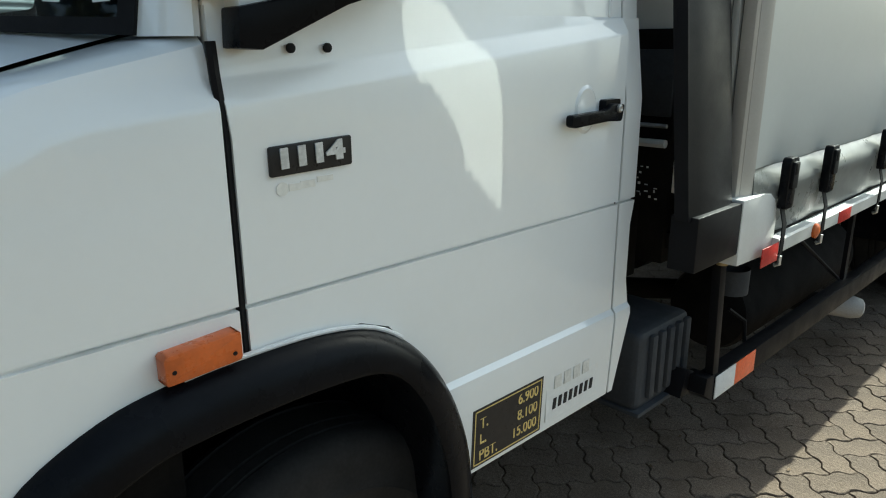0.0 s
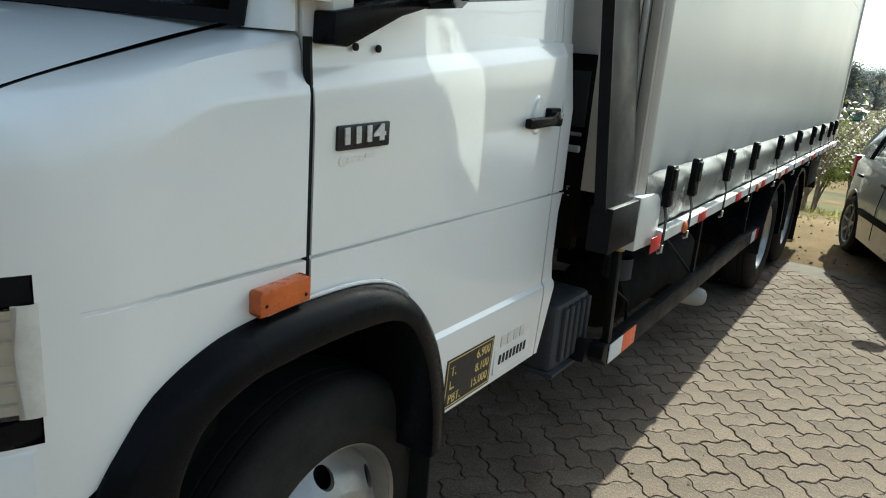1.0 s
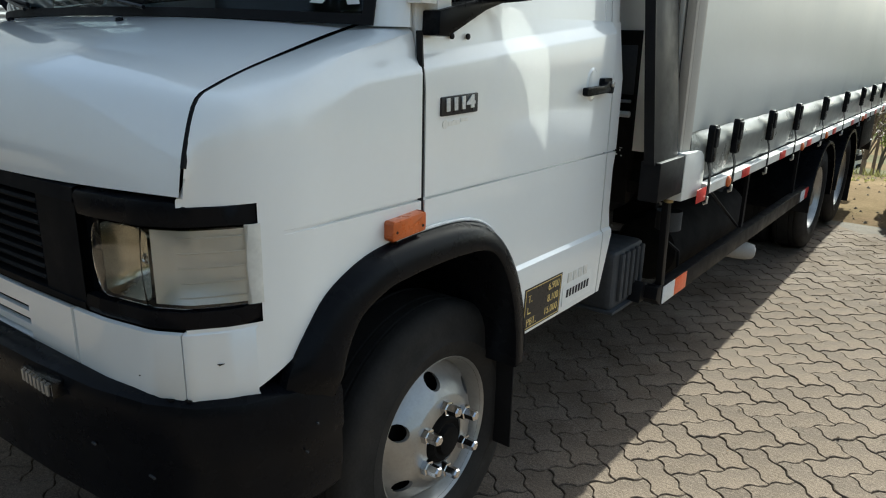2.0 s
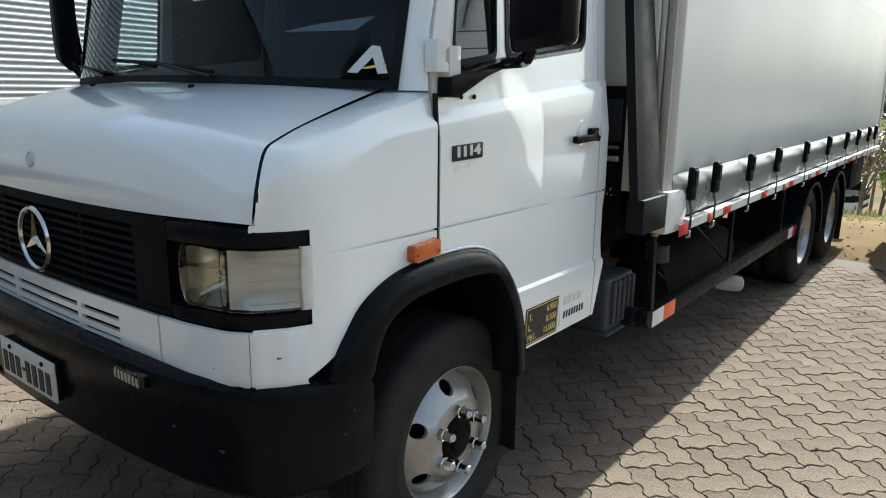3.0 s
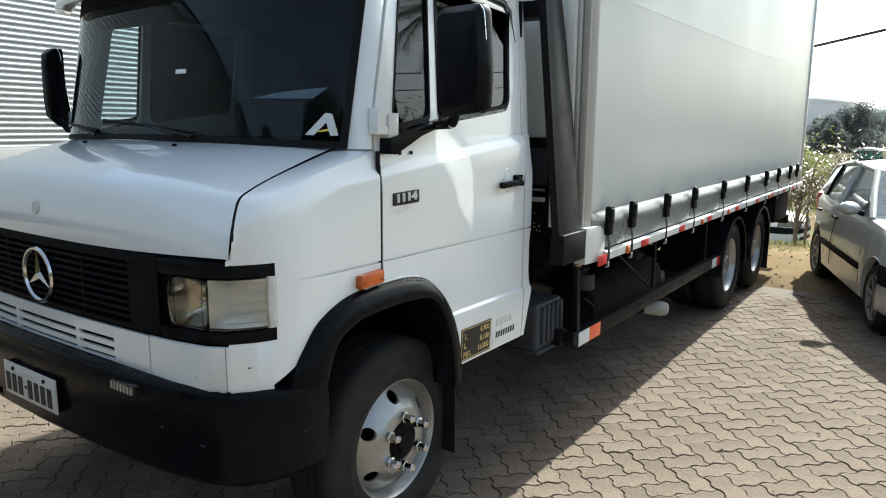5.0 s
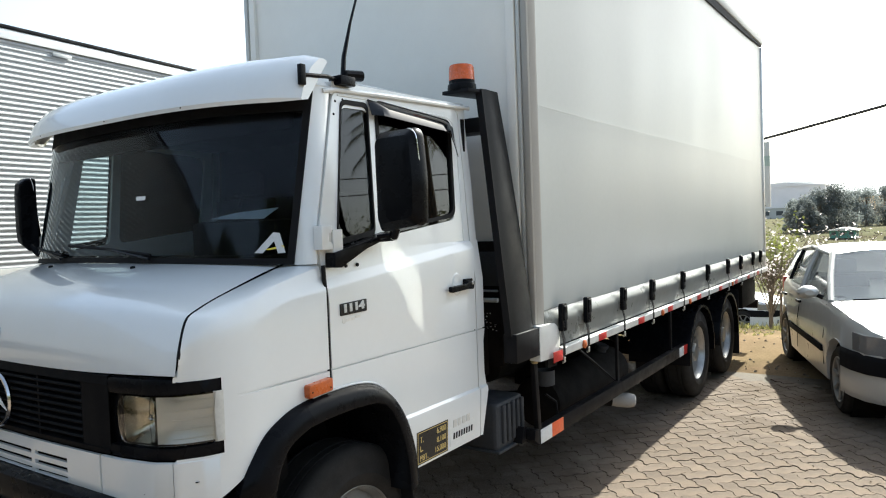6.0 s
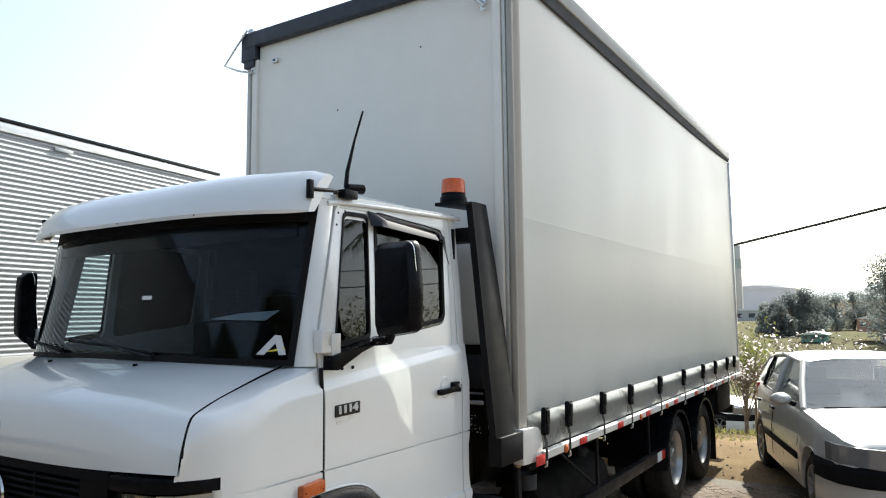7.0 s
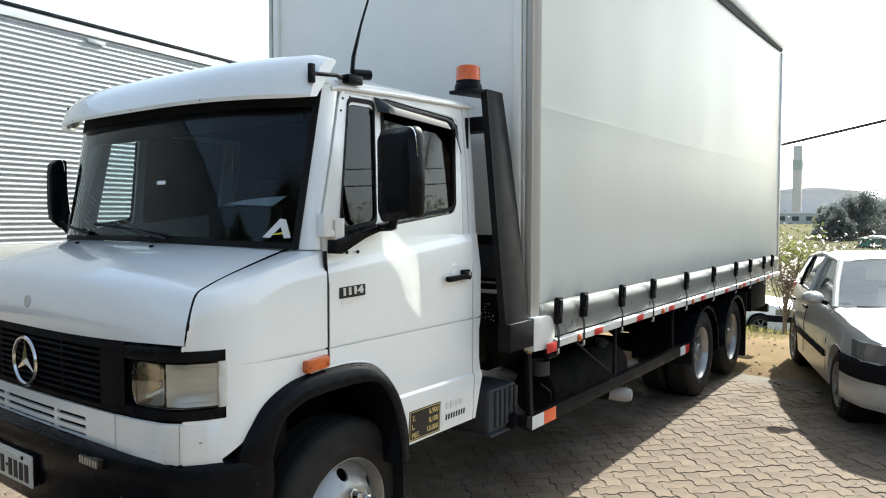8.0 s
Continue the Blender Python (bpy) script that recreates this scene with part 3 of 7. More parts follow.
# chipped paint along the apron's foot and two scratches
rnd = random.Random(3)
for k in range(11):
    x = rnd.uniform(-0.36, -0.05)
    w = rnd.uniform(0.003, 0.016)
    part("paint_chip", box(x - w, x + w, front_at(x) - 0.0105, front_at(x) + 0.004, 0.888, 0.888 + rnd.uniform(0.002, 0.004)), DARK, truck, smooth=False)
for x, z, w in ((-0.058, 0.965, 0.007), (-0.20, 0.93, 0.002)):
    part("paint_chip", box(x - w, x + w, front_at(x) - 0.0098, front_at(x) + 0.003, z, z + 0.0014), DARK, truck, smooth=False)
for x, y, z, w in ((0.029, -0.66, 0.78, 0.006), (0.028, -0.69, 0.72, 0.004), (-0.30, -1.000, 0.76, 0.007), (-0.15, -0.958, 0.72, 0.010)):
    part("scuff", box(x - w, x + w, y - 0.002, y + 0.002, z, z + 0.004), GREY_PLASTIC, bumper, smooth=False)

# Side marker lamp, wheel arch flare
lamp = part("side_marker_lamp", prism(rounded([(-0.404, 1.150), (-0.280, 1.157), (-0.280, 1.207), (-0.404, 1.199)], 0.008, 3), "x", -0.004, 0.030, 0.006), ORANGE, truck, "amber side marker lamp")
for y in (-0.390, -0.294):
    part("screw", lathe([(0, 0.004), (0.002, 0.003), (0.002, 0)], (1, 0, 0), (0.0295, y, 1.172), 10), SEAL, lamp)

_arch_out = eased([(-0.716, 0.872), (-0.708, 0.902), (-0.690, 0.935), (-0.656, 0.989), (-0.594, 1.062), (-0.491, 1.115), (-0.396, 1.136), (-0.28, 1.145), (-0.12, 1.142), (-0.006, 1.116), (0.081, 1.057), (0.156, 0.968), (0.204, 0.873), (0.236, 0.766), (0.250, 0.634)])
_arch_in = eased([(-0.602, 0.815), (-0.598, 0.842), (-0.591, 0.878), (-0.571, 0.940), (-0.526, 1.004), (-0.438, 1.044), (-0.365, 1.054), (-0.28, 1.059), (-0.167, 1.060), (-0.045, 1.050), (0.022, 1.018), (0.081, 0.942), (0.120, 0.852), (0.148, 0.735), (0.158, 0.615)])
for _side in (0, 1):
    _rows = []
    for n, ((oy, oz), (iy, iz)) in enumerate(zip(_arch_out, _arch_in)):
        row, k = [], min(1.0, 0.45 + 0.07 * n)
        for w, x in ((-0.05, -0.02), (-0.05, 0.006), (0.0, 0.014), (0.10, 0.030), (0.28, 0.042), (0.60, 0.050), (0.88, 0.052), (0.97, 0.049), (1.0, 0.040), (1.0, -0.05), (1.0, -0.30)):
            x = x * k if x > 0 else x
            row.append((x if not _side else 2 * XC - x, lerp(oy, iy, w), lerp(oz, iz, w)))
        _rows.append(row)
    part("arch_flare", grid(_rows), BLACK, truck, "black plastic wheel arch flare")
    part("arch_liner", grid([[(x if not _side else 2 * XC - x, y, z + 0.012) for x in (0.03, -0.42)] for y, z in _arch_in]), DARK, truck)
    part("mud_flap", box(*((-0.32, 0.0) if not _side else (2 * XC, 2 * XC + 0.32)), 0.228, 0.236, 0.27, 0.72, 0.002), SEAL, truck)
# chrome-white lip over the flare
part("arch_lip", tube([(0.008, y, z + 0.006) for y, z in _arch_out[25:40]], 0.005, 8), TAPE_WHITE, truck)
# solid near-black block fills the wheel well
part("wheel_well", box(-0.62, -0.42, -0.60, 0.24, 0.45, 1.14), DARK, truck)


# ---- doors ----
LEVELS = [0.675, 0.70, 0.80, 0.90, 0.918, 0.93, 1.0, 1.1, 1.16, 1.2260, 1.2268, 1.2338, 1.2346, 1.32, 1.42, 1.50]


def side_panel(y_list, y_shift=None, low=None, bm=None, pressed=True):
    rows = []
    for y in y_list:
        zl = low(y) if low else 0.675
        row = []
        for z in LEVELS:
            zz = max(z, zl)
            row.append((side_x(zz), y + (y_shift(zz, y) if y_shift else 0), zz))
        for dz, o in ((-0.010, 0.0), (0.0, -0.002), (0.028, -0.019), (0.034, -0.021), (0.036, -0.0215)):
            zz = min(shoulder(y) + dz, 1.699)
            row.append((o if pressed else side_x(zz), y + (y_shift(zz, y) if y_shift else 0), zz))
        row.append((side_x(1.70), y + (y_shift(1.70, y) if y_shift else 0), 1.70))
        rows.append(row)
    return grid(rows, bm=bm)


def door_front_shift(z, y):
    k = max(0.0, 1 - (y + 0.254) / 0.10) if y < -0.15 else 0.0
    return k * float(np.interp(z, [1.0, 1.50, 1.56, 1.632, 1.70], [0, 0, -0.006, -0.020, -0.012]))


def door_low(y):
    return arch_low(y) if y < 0.262 else 0.675


DOOR_Y = [-0.252, -0.20, -0.123, -0.06, -0.03, 0.0, 0.035, 0.06, 0.09, 0.12, 0.166, 0.21, 0.246, 0.262, 0.35, 0.45, 0.55, 0.65, 0.74, 0.802, 0.807, 0.812]


def door(side):
    fx = (lambda x: x) if side == 0 else (lambda x: 2 * XC - x)

    def flip(bm):
        if side:
            for v in bm.verts:
                v.co.x = 2 * XC - v.co.x
        return bm
    skin = side_panel(DOOR_Y, door_front_shift, door_low)
    d = part("door", flip(thicken(skin, 0.03)), WHITE, truck, "white cab door with black handle")
    # window frame: the ring between the door's outline and each opening
    outer = [(-0.266, 1.695), (-0.258, 1.785), (-0.176, 2.092), (-0.112, 2.330), (-0.098, 2.352), (0.790, 2.386), (0.808, 2.374), (0.8155, 2.35), (0.8155, 2.20), (0.815, 2.0), (0.813, 1.85), (0.812, 1.695), (0.4, 1.695), (0.1, 1.695), (-0.1, 1.695)]
    q1 = rounded([(-0.168, 1.708), (0.074, 1.742), (0.104, 2.300), (-0.066, 2.296)], 0.032)
    q2 = rounded([(0.132, 1.742), (0.700, 1.812), (0.738, 2.290), (0.152, 2.322)], 0.045)

    def bent(bm, off):
        for v in bm.verts:
            v.co.x = side_x(v.co.z) + off + (v.co.x)
        return flip(bm)
    part("window_frame", bent(pierced(outer, (q1, q2), "x", -0.030, 0.0), 0.0), WHITE, d, smooth=False)
    part("frame_bead", bent(tube([(0.001, y, z) for y, z in ((0.760, 1.70), (0.772, 2.0), (0.778, 2.22), (0.765, 2.31), (0.72, 2.335), (0.13, 2.352), (-0.08, 2.345))], 0.004, 6), 0.0), WHITE, d)
    for q, nm in ((q1, "quarter_window"), (q2, "window")):
        c = Vector((sum(p[0] for p in q) / len(q), sum(p[1] for p in q) / len(q)))
        inner = [tuple(c + (Vector(p) - c) * (0.945 if nm == "window" else 0.94)) for p in q]
        w = part(nm, bent(prism(q, "x", -0.010, -0.006), 0.0), GLASS_TINT if side == 0 else GLASS_CLEAR if nm == "quarter_window" else GLASS_DARK, d, "" if side and nm == "quarter_window" else "dark tinted side window")
        part("seal", bent(frame_prism([tuple(c + (Vector(p) - c) * 1.012) for p in q], inner, "x", -0.008, 0.003), 0.0), SEAL, w)
    for y, z in ((-0.095, 2.318), (-0.050, 2.330), (-0.112, 2.262)):
        part("screw", bent(lathe([(0, 0.006), (0.002, 0.005), (0.003, 0)], (1, 0, 0), (0, y, z), 8), 0.0), SEAL, d)
    # handle with its shallow cup
    cup = lathe([(0.0008, 0.0), (0.0010, 0.024), (0.0035, 0.034), (0.0040, 0.037), (0.0, 0.043)], (1, 0, 0), (0, 0.645, 1.475), 24)
    for v in cup.verts:
        v.co.z = 1.486 + (v.co.z - 1.475) * 1.35
    part("handle_cup", flip(cup), WHITE, d)
    h = prism(rounded([(0.553, 1.455), (0.565, 1.450), (0.70, 1.456), (0.755, 1.452), (0.765, 1.494), (0.712, 1.498), (0.695, 1.484), (0.553, 1.480)], 0.008, 3), "x", 0.012, 0.032, 0.004)
    handle = part("handle", flip(h), BLACK, d, "black plastic door handle")
    part("handle_base", flip(prism(rounded([(0.70, 1.452), (0.762, 1.452), (0.762, 1.495), (0.70, 1.495)], 0.008, 3), "x", -0.002, 0.02)), BLACK, handle)
    part("lock", flip(lathe([(0, 0.010), (0.006, 0.010), (0.008, 0.006), (0.005, 0.0)], (1, 0, 0), (0.031, 0.738, 1.474), 14)), RIM_SILVER, handle)
    # hinge block and the mirror's arm bracket
    hinge = part("hinge", flip(box(-0.03, 0.016, -0.232, -0.178, 1.688, 1.785, 0.004)), WHITE, d)
    part("leaf", flip(prism([(-0.292, 1.690), (-0.234, 1.690), (-0.234, 1.715), (-0.252, 1.722), (-0.252, 1.752), (-0.234, 1.758), (-0.234, 1.783), (-0.292, 1.783)], "x", -0.03, 0.014, 0.003)), WHITE, hinge)
    part("pin", flip(tube([(0.004, -0.243, 1.716), (0.004, -0.243, 1.757)], 0.007, 8)), WHITE_OLD, hinge)
    arm = flip(prism([(-0.243, 1.634), (-0.240, 1.692), (-0.20, 1.700), (0.10, 1.766), (0.12, 1.764), (0.12, 1.748), (-0.05, 1.700), (-0.205, 1.632)], "x", -0.024, 0.030, 0.004))
    part("mirror_bracket", arm, BLACK, d, "black plastic mirror bracket")
    for y in (-0.132, -0.063):
        part("screw", flip(lathe([(0, 0.008), (0.004, 0.008), (0.007, 0.0)], (1, 0, 0), (-0.018, y, 1.634), 12)), SEAL, d)
    # rain deflector over the window
    rows = []
    for y in np.linspace(0.105, 0.745, 15):
        e = max(0.0, (y - 0.66) / 0.085)
        zt = 2.352 - 0.055 * (y - 0.1) - 0.02 * e * e
        zb = zt - 0.072 - 0.09 * e
        o = 0.05 * min(1, (y - 0.10) / 0.05 + 0.25) * (1 - 0.5 * e)
        rows.append([(fx(side_x(zt) + 0.004), y, zt), (fx(side_x(zt) + o * 0.6), y, zt - 0.012), (fx(side_x(zt) + o), y, lerp(zt, zb, 0.55)), (fx(side_x(zb) + o + 0.004), y, zb)])
    part("rain_deflector", thicken(grid(rows), 0.004), DEFLECTOR, d, "smoked plastic rain deflector")
    return d


DEFLECTOR = material("smoked_acrylic", (0.005, 0.005, 0.006), 0.08, vary=0.1, spec=0.4, rough_vary=0.03)
doors = [door(0), door(1)]


# black tubes laid in the gaps ahead of and behind each door to darken them
for _side in (0, 1):
    _pts = [(-0.010, -0.259 + door_front_shift(z, -0.252) * 0.5, z) for z in (1.15, 1.30, 1.50, 1.55, 1.60, 1.645)]
    part("door_seal", tube([(x if not _side else 2 * XC - x, y, z) for x, y, z in _pts], 0.0085, 6), SEAL, truck)
    _pts = [(side_x(z) - 0.018, 0.8165, z) for z in (0.92, 1.2, 1.5, 1.69, 2.0, 2.33)]
    part("door_seal", tube([(x if not _side else 2 * XC - x, y, z) for x, y, z in _pts], 0.006, 6), SEAL, truck)


# Writing on the near door. Letters lie in the plane of the side.
def on_side(y, z, x=0.0):
    return Matrix.Translation((x, y, z)) @ Matrix(((0, 0, 1, 0), (1, 0, 0, 0), (0, 1, 0, 0), (0, 0, 0, 1)))


badge = part("model_badge", prism(rounded([(-0.196, 1.435), (-0.038, 1.439), (-0.038, 1.490), (-0.196, 1.484)], 0.004, 2), "x", -0.001, 0.005, 0.0015), STICKER_BLACK, doors[0], "black badge with silver number")
lettering("1114", 0.041, 0.002, on_side(-0.186, 1.4385, 0.006) @ Matrix.Rotation(radians(2.2), 4, "Z"), "number", LETTER_GREY, badge, bold=0.0024, width=1.60)
part("old_decal", prism([(-0.174 + 0.0115 * math.cos(a), 1.4135 + 0.0115 * math.sin(a)) for a in np.linspace(0, 2 * math.pi, 18)[:-1]], "x", 0.0, 0.0012), GHOST, doors[0])
for y0, y1, z0, z1 in ((-0.162, -0.140, 1.408, 1.420), (-0.140, -0.112, 1.4095, 1.422), (-0.108, -0.076, 1.416, 1.4255)):
    part("old_decal", box(0.0, 0.0012, y0, y1, z0, z1), GHOST, doors[0], smooth=False)


def on_sill(y, z):
    """On the sill below the step, which leans in a little."""
    return on_side(y, z, side_x(z))


_st = prism([(0.262, 0.686), (0.512, 0.686), (0.512, 0.838), (0.262, 0.838)], "x", 0.0, 0.0015)
for v in _st.verts:
    v.co.x += side_x(v.co.z)
weights = part("weight_table", _st, STICKER_BLACK, doors[0], "black and gold load table sticker")
for y0, y1, z0, z1 in ((0.268, 0.506, 0.691, 0.694), (0.268, 0.506, 0.830, 0.833), (0.268, 0.271, 0.691, 0.833), (0.503, 0.506, 0.691, 0.833)):
    b = box(0.0014, 0.0022, y0, y1, z0, z1)
    for v in b.verts:
        v.co.x += side_x(v.co.z)
    part("border", b, GOLD, weights, smooth=False)
for text, y, z, al in (("T.", 0.285, 0.785, "LEFT"), ("6.900", 0.494, 0.795, "RIGHT"), ("L.", 0.285, 0.744, "LEFT"), ("8.100", 0.494, 0.752, "RIGHT"), ("PBT.", 0.285, 0.701, "LEFT"), ("15.000", 0.494, 0.709, "RIGHT")):
    lettering(text, 0.040, 0.0006, on_sill(y, z) @ Matrix.Translation((0, 0, 0.002)), "number", GOLD, weights, bold=0.0005, align=al, width=0.86)
# the registration line beside it: plain bars, and the ghost of older letters above
_r = part("registration_patch", box(side_x(0.78) - 0.002, side_x(0.78) + 0.0006, 0.530, 0.755, 0.700, 0.850), OLD_PAINT, doors[0], smooth=False)
for k in range(8):
    y = 0.556 + 0.0228 * k
    part("bar", prism([(y, 0.728), (y + 0.012, 0.728), (y + 0.016, 0.757), (y + 0.004, 0.757)], "x", side_x(0.74), side_x(0.74) + 0.0042), PRINT_BLACK, _r, smooth=False)
for k in range(4):
    part("bar", box(side_x(0.80), side_x(0.80) + 0.0026, 0.560 + 0.040 * k, 0.588 + 0.040 * k, 0.785, 0.820), GHOST_PRINT, _r, smooth=False)

# Rear pillar strip, cab back, floor, roof
for _side in (0, 1):
    b = side_panel([0.821, 0.826, 0.85, 0.880, 0.890, 0.893], lambda z, y: (-0.05 * max(0, (0.90 - z) / 0.22) if z < 0.90 else (0.0 if z < 0.935 or z > 1.22 else -0.014)) * (y - 0.82) / 0.072, None, pressed=False)
    part("rear_pillar", thicken(b if not _side else mirrored(b, XC), 0.02), WHITE, truck)
    _zs = [1.698, 1.85, 2.0, 2.1, 2.2, 2.3, 2.40]
    _b = grid([[(side_x(z) + o, y, z) for z in _zs] for y, o in ((0.8205, -0.03), (0.8205, 0.0), (0.880, 0.0), (0.890, -0.004), (0.893, -0.012), (0.893, -0.03))])
    part("rear_pillar", _b if not _side else mirrored(_b, XC), WHITE, truck)
for _side in (0, 1):
    # white sheet closing the joints round the door
    _b = prism([(0.79, 1.69), (0.885, 1.69), (0.885, 2.375), (0.79, 2.375)], "x", -0.045, -0.032)
    for v in _b.verts:
        v.co.x += side_x(v.co.z)
    part("pillar_panel", _b if not _side else mirrored(_b, XC), WHITE, truck)
    _b = prism([(-0.115, 2.345), (0.885, 2.382), (0.885, 2.425), (-0.105, 2.400)], "x", -0.135, -0.079)
    part("cant_rail", _b if not _side else mirrored(_b, XC), WHITE, truck)
part("cab_back", prism([(2 * XC + 0.02, 0.70), (-0.02, 0.70), (-0.02, 1.62), (-0.055, 1.72), (-0.105, 2.36), (2 * XC + 0.105, 2.36), (2 * XC + 0.055, 1.72), (2 * XC + 0.02, 1.62)], "y", 0.866, 0.882), WHITE, truck)
part("cab_floor", box(2 * XC + 0.04, -0.04, -0.25, 0.86, 1.10, 1.13), TRIM_DARK, truck)
part("firewall", box(2 * XC + 0.10, -0.10, -0.30, -0.26, 1.11, 1.62), TRIM_DARK, truck)

# Roof: rounded plate, fall to a gutter on either side
_rows = []
for y, dz in ((-0.31, -0.075), (-0.29, -0.03), (-0.22, 0.0), (0.1, 0.012), (0.5, 0.012), (0.80, 0.0), (0.87, -0.03), (0.895, -0.075)):
    row = []
    for k in range(25):
        u = -1 + 2 * k / 24
        prof = (1 - abs(u) ** 7)
        front = 0.10 * (1 - abs(u) ** 2.4) if y < -0.2 else 0.0
        row.append((XC + u * (abs(XC) - 0.078), y - front, 2.372 + 0.098 * prof ** 0.7 + dz * (1 if prof > 0 else 0)))
    _rows.append(row)
part("roof", thicken(grid(_rows), 0.012), WHITE, truck)
for _side in (0, 1):
    fx = (lambda x: x) if not _side else (lambda x: 2 * XC - x)
    part("gutter", tube([(fx(-0.080), -0.16, 2.352), (fx(-0.070), -0.10, 2.364), (fx(-0.068), 0.30, 2.384), (fx(-0.064), 0.910, 2.404)], 0.011, 8), WHITE, truck)
    # pillars between windscreen and door
    rows = []
    for k in range(9):
        t = k / 8
        z = lerp(1.652, 2.37, t)
        yd = float(np.interp(z, [1.65, 1.785, 2.092, 2.352], [-0.271, -0.262, -0.180, -0.111]))
        ys, xs = lerp(-0.336, -0.212, t), lerp(-0.098, -0.084, t)
        xo = side_x(z) - 0.004
        rows.append([(fx(xs - 0.024), ys + 0.010, z), (fx(xs), ys - 0.004, z), (fx(lerp(xs, xo, 0.45)), lerp(ys, yd, 0.16), z), (fx(lerp(xs, xo, 0.85)), lerp(ys, yd, 0.45), z), (fx(xo), yd - 0.012, z), (fx(xo - 0.006), yd, z), (fx(xo - 0.06), yd, z)])
    part("windscreen_pillar", grid(rows), WHITE, truck)

# Windscreen
def screen_y(u, t):
    return lerp(lerp(-0.535, -0.345, abs(u) ** 3.2), lerp(-0.43, -0.225, abs(u) ** 3.0), t)


def screen_z(u, t):
    return lerp(lerp(1.685, 1.668, abs(u) ** 2), 2.33, t)


def screen_patch(u0, u1, t0, t1, off, n=24, k=8):
    return grid([[(XC + u * lerp(0.962, 0.975, t), screen_y(u, t) - off, screen_z(u, t)) for u in np.linspace(u0, u1, n + 1)] for t in np.linspace(t0, t1, k + 1)])


screen = part("windscreen", thicken(screen_patch(-1, 1, 0, 1, 0.0), 0.005), GLASS, truck, "dark windscreen with a letter sticker")
screen.visible_shadow = False
for u0, u1, t0, t1 in ((-1.01, 1.01, -0.02, 0.016), (-1.01, -0.972, -0.02, 1), (0.985, 1.01, -0.02, 1), (-1.01, 1.01, 0.90, 1.02)):
    part("screen_seal", thicken(screen_patch(u0, u1, t0, t1, 0.003, 24 if u1 - u0 > 1 else 3), 0.008), SEAL, screen)
# the letter sticker and the small label on the glass
for pts, mt in (([(0.872, 0.048), (0.934, 0.170), (0.957, 0.166), (0.984, 0.050), (0.958, 0.046), (0.940, 0.118), (0.902, 0.046)], TAPE_WHITE), ([(0.900, 0.066), (0.974, 0.094), (0.980, 0.080), (0.925, 0.066)], YELLOW)):
    b = bmesh.new()
    b.faces.new([b.verts.new((XC + u * 0.962, screen_y(u, t) - 0.012, screen_z(u, t))) for u, t in pts])
    part("sticker", b, mt, screen)
part("label", screen_patch(0.205, 0.272, 0.395, 0.422, 0.006, 2, 1), PAPER, screen)
part("label", screen_patch(-0.965, -0.93, 0.06, 0.10, 0.007, 2, 1), PAPER, screen)
# wipers
for u0, u1 in ((-0.93, -0.36), (-0.30, 0.38)):
    pts = [(XC + u * 0.93, screen_y(u, t) - 0.022, screen_z(u, t)) for u, t in ((u0, 0.105), (lerp(u0, u1, 0.5), 0.075), (u1, 0.035))]
    wiper = part("wiper", tube(pts, 0.007, 6), SEAL, truck, "black windscreen wiper")
    part("arm", tube([pts[1], (pts[2][0] + 0.02, pts[2][1] - 0.02, 1.690)], 0.006, 6), BLACK, wiper)

# Sun visor over the windscreen
_rows = []
for k in range(33):
    u = -1 + 2 * k / 32
    x = XC + u * 1.01
    e = abs(u) ** 3.4
    yb, yt = lerp(-0.53, -0.335, e), lerp(-0.33, -0.175, e)
    tuck = max(0.0, (abs(u) - 0.95) / 0.05)
    yb += 0.035 * tuck ** 2
    _rows.append([(x, yb + 0.03, 2.300), (x, yb, 2.284 + 0.01 * tuck), (x, yb - 0.006, 2.300), (x, yb + 0.02, 2.375), (x, lerp(yb, yt, 0.42), 2.440 - 0.012 * tuck), (x, lerp(yb, yt, 0.78), 2.482 - 0.012 * tuck), (x, yt, 2.495 - 0.02 * tuck), (x, yt + 0.02, 2.487 - 0.02 * tuck)])
_b = grid(_rows)
for _end in (_rows[0], _rows[-1]):
    _b.faces.new([_b.verts.new(p) for p in _end])
visor = part("sun_visor", thicken(_b, 0.010), WHITE, truck, "white outside sun visor")
for s in (1, -1):
    x = XC + s * 1.0
    b = box(min(x, x + s * 0.02), max(x, x + s * 0.02), -0.312, -0.285, 2.352, 2.432, 0.003)
    part("bracket_plate", b, BLACK, visor)
    part("bracket_arm", tube([(x + s * 0.008, -0.298, 2.392), (x + s * 0.012, -0.16, 2.405), (x - s * 0.02, -0.06, 2.405)], 0.009, 8), BLACK, visor)
    part("bracket_clamp", box(min(x - s * 0.05, x + s * 0.02), max(x - s * 0.05, x + s * 0.02), -0.09, 0.0, 2.385, 2.425, 0.006), BLACK, visor)
for u in (-0.55, 0.05, 0.55):
    part("rivet", lathe([(0, 0.006), (0.003, 0.0)], (0, -1, 0.2), (XC + u * 1.0, lerp(-0.53, -0.335, abs(u) ** 3.4) - 0.004, 2.297), 8), SEAL, visor)
part("antenna_foot", tube([(-0.14, 0.045, 2.455), (-0.12, 0.13, 2.462)], 0.024, 10), BLACK, truck)
part("antenna", tube([(-0.15, 0.045, 2.46), (-0.15, 0.055, 2.54), (-0.15, 0.105, 2.70), (-0.15, 0.168, 2.862)], 0.006, 6, radii=[0.011, 0.010, 0.006, 0.005]), BLACK, truck, "short black whip antenna")

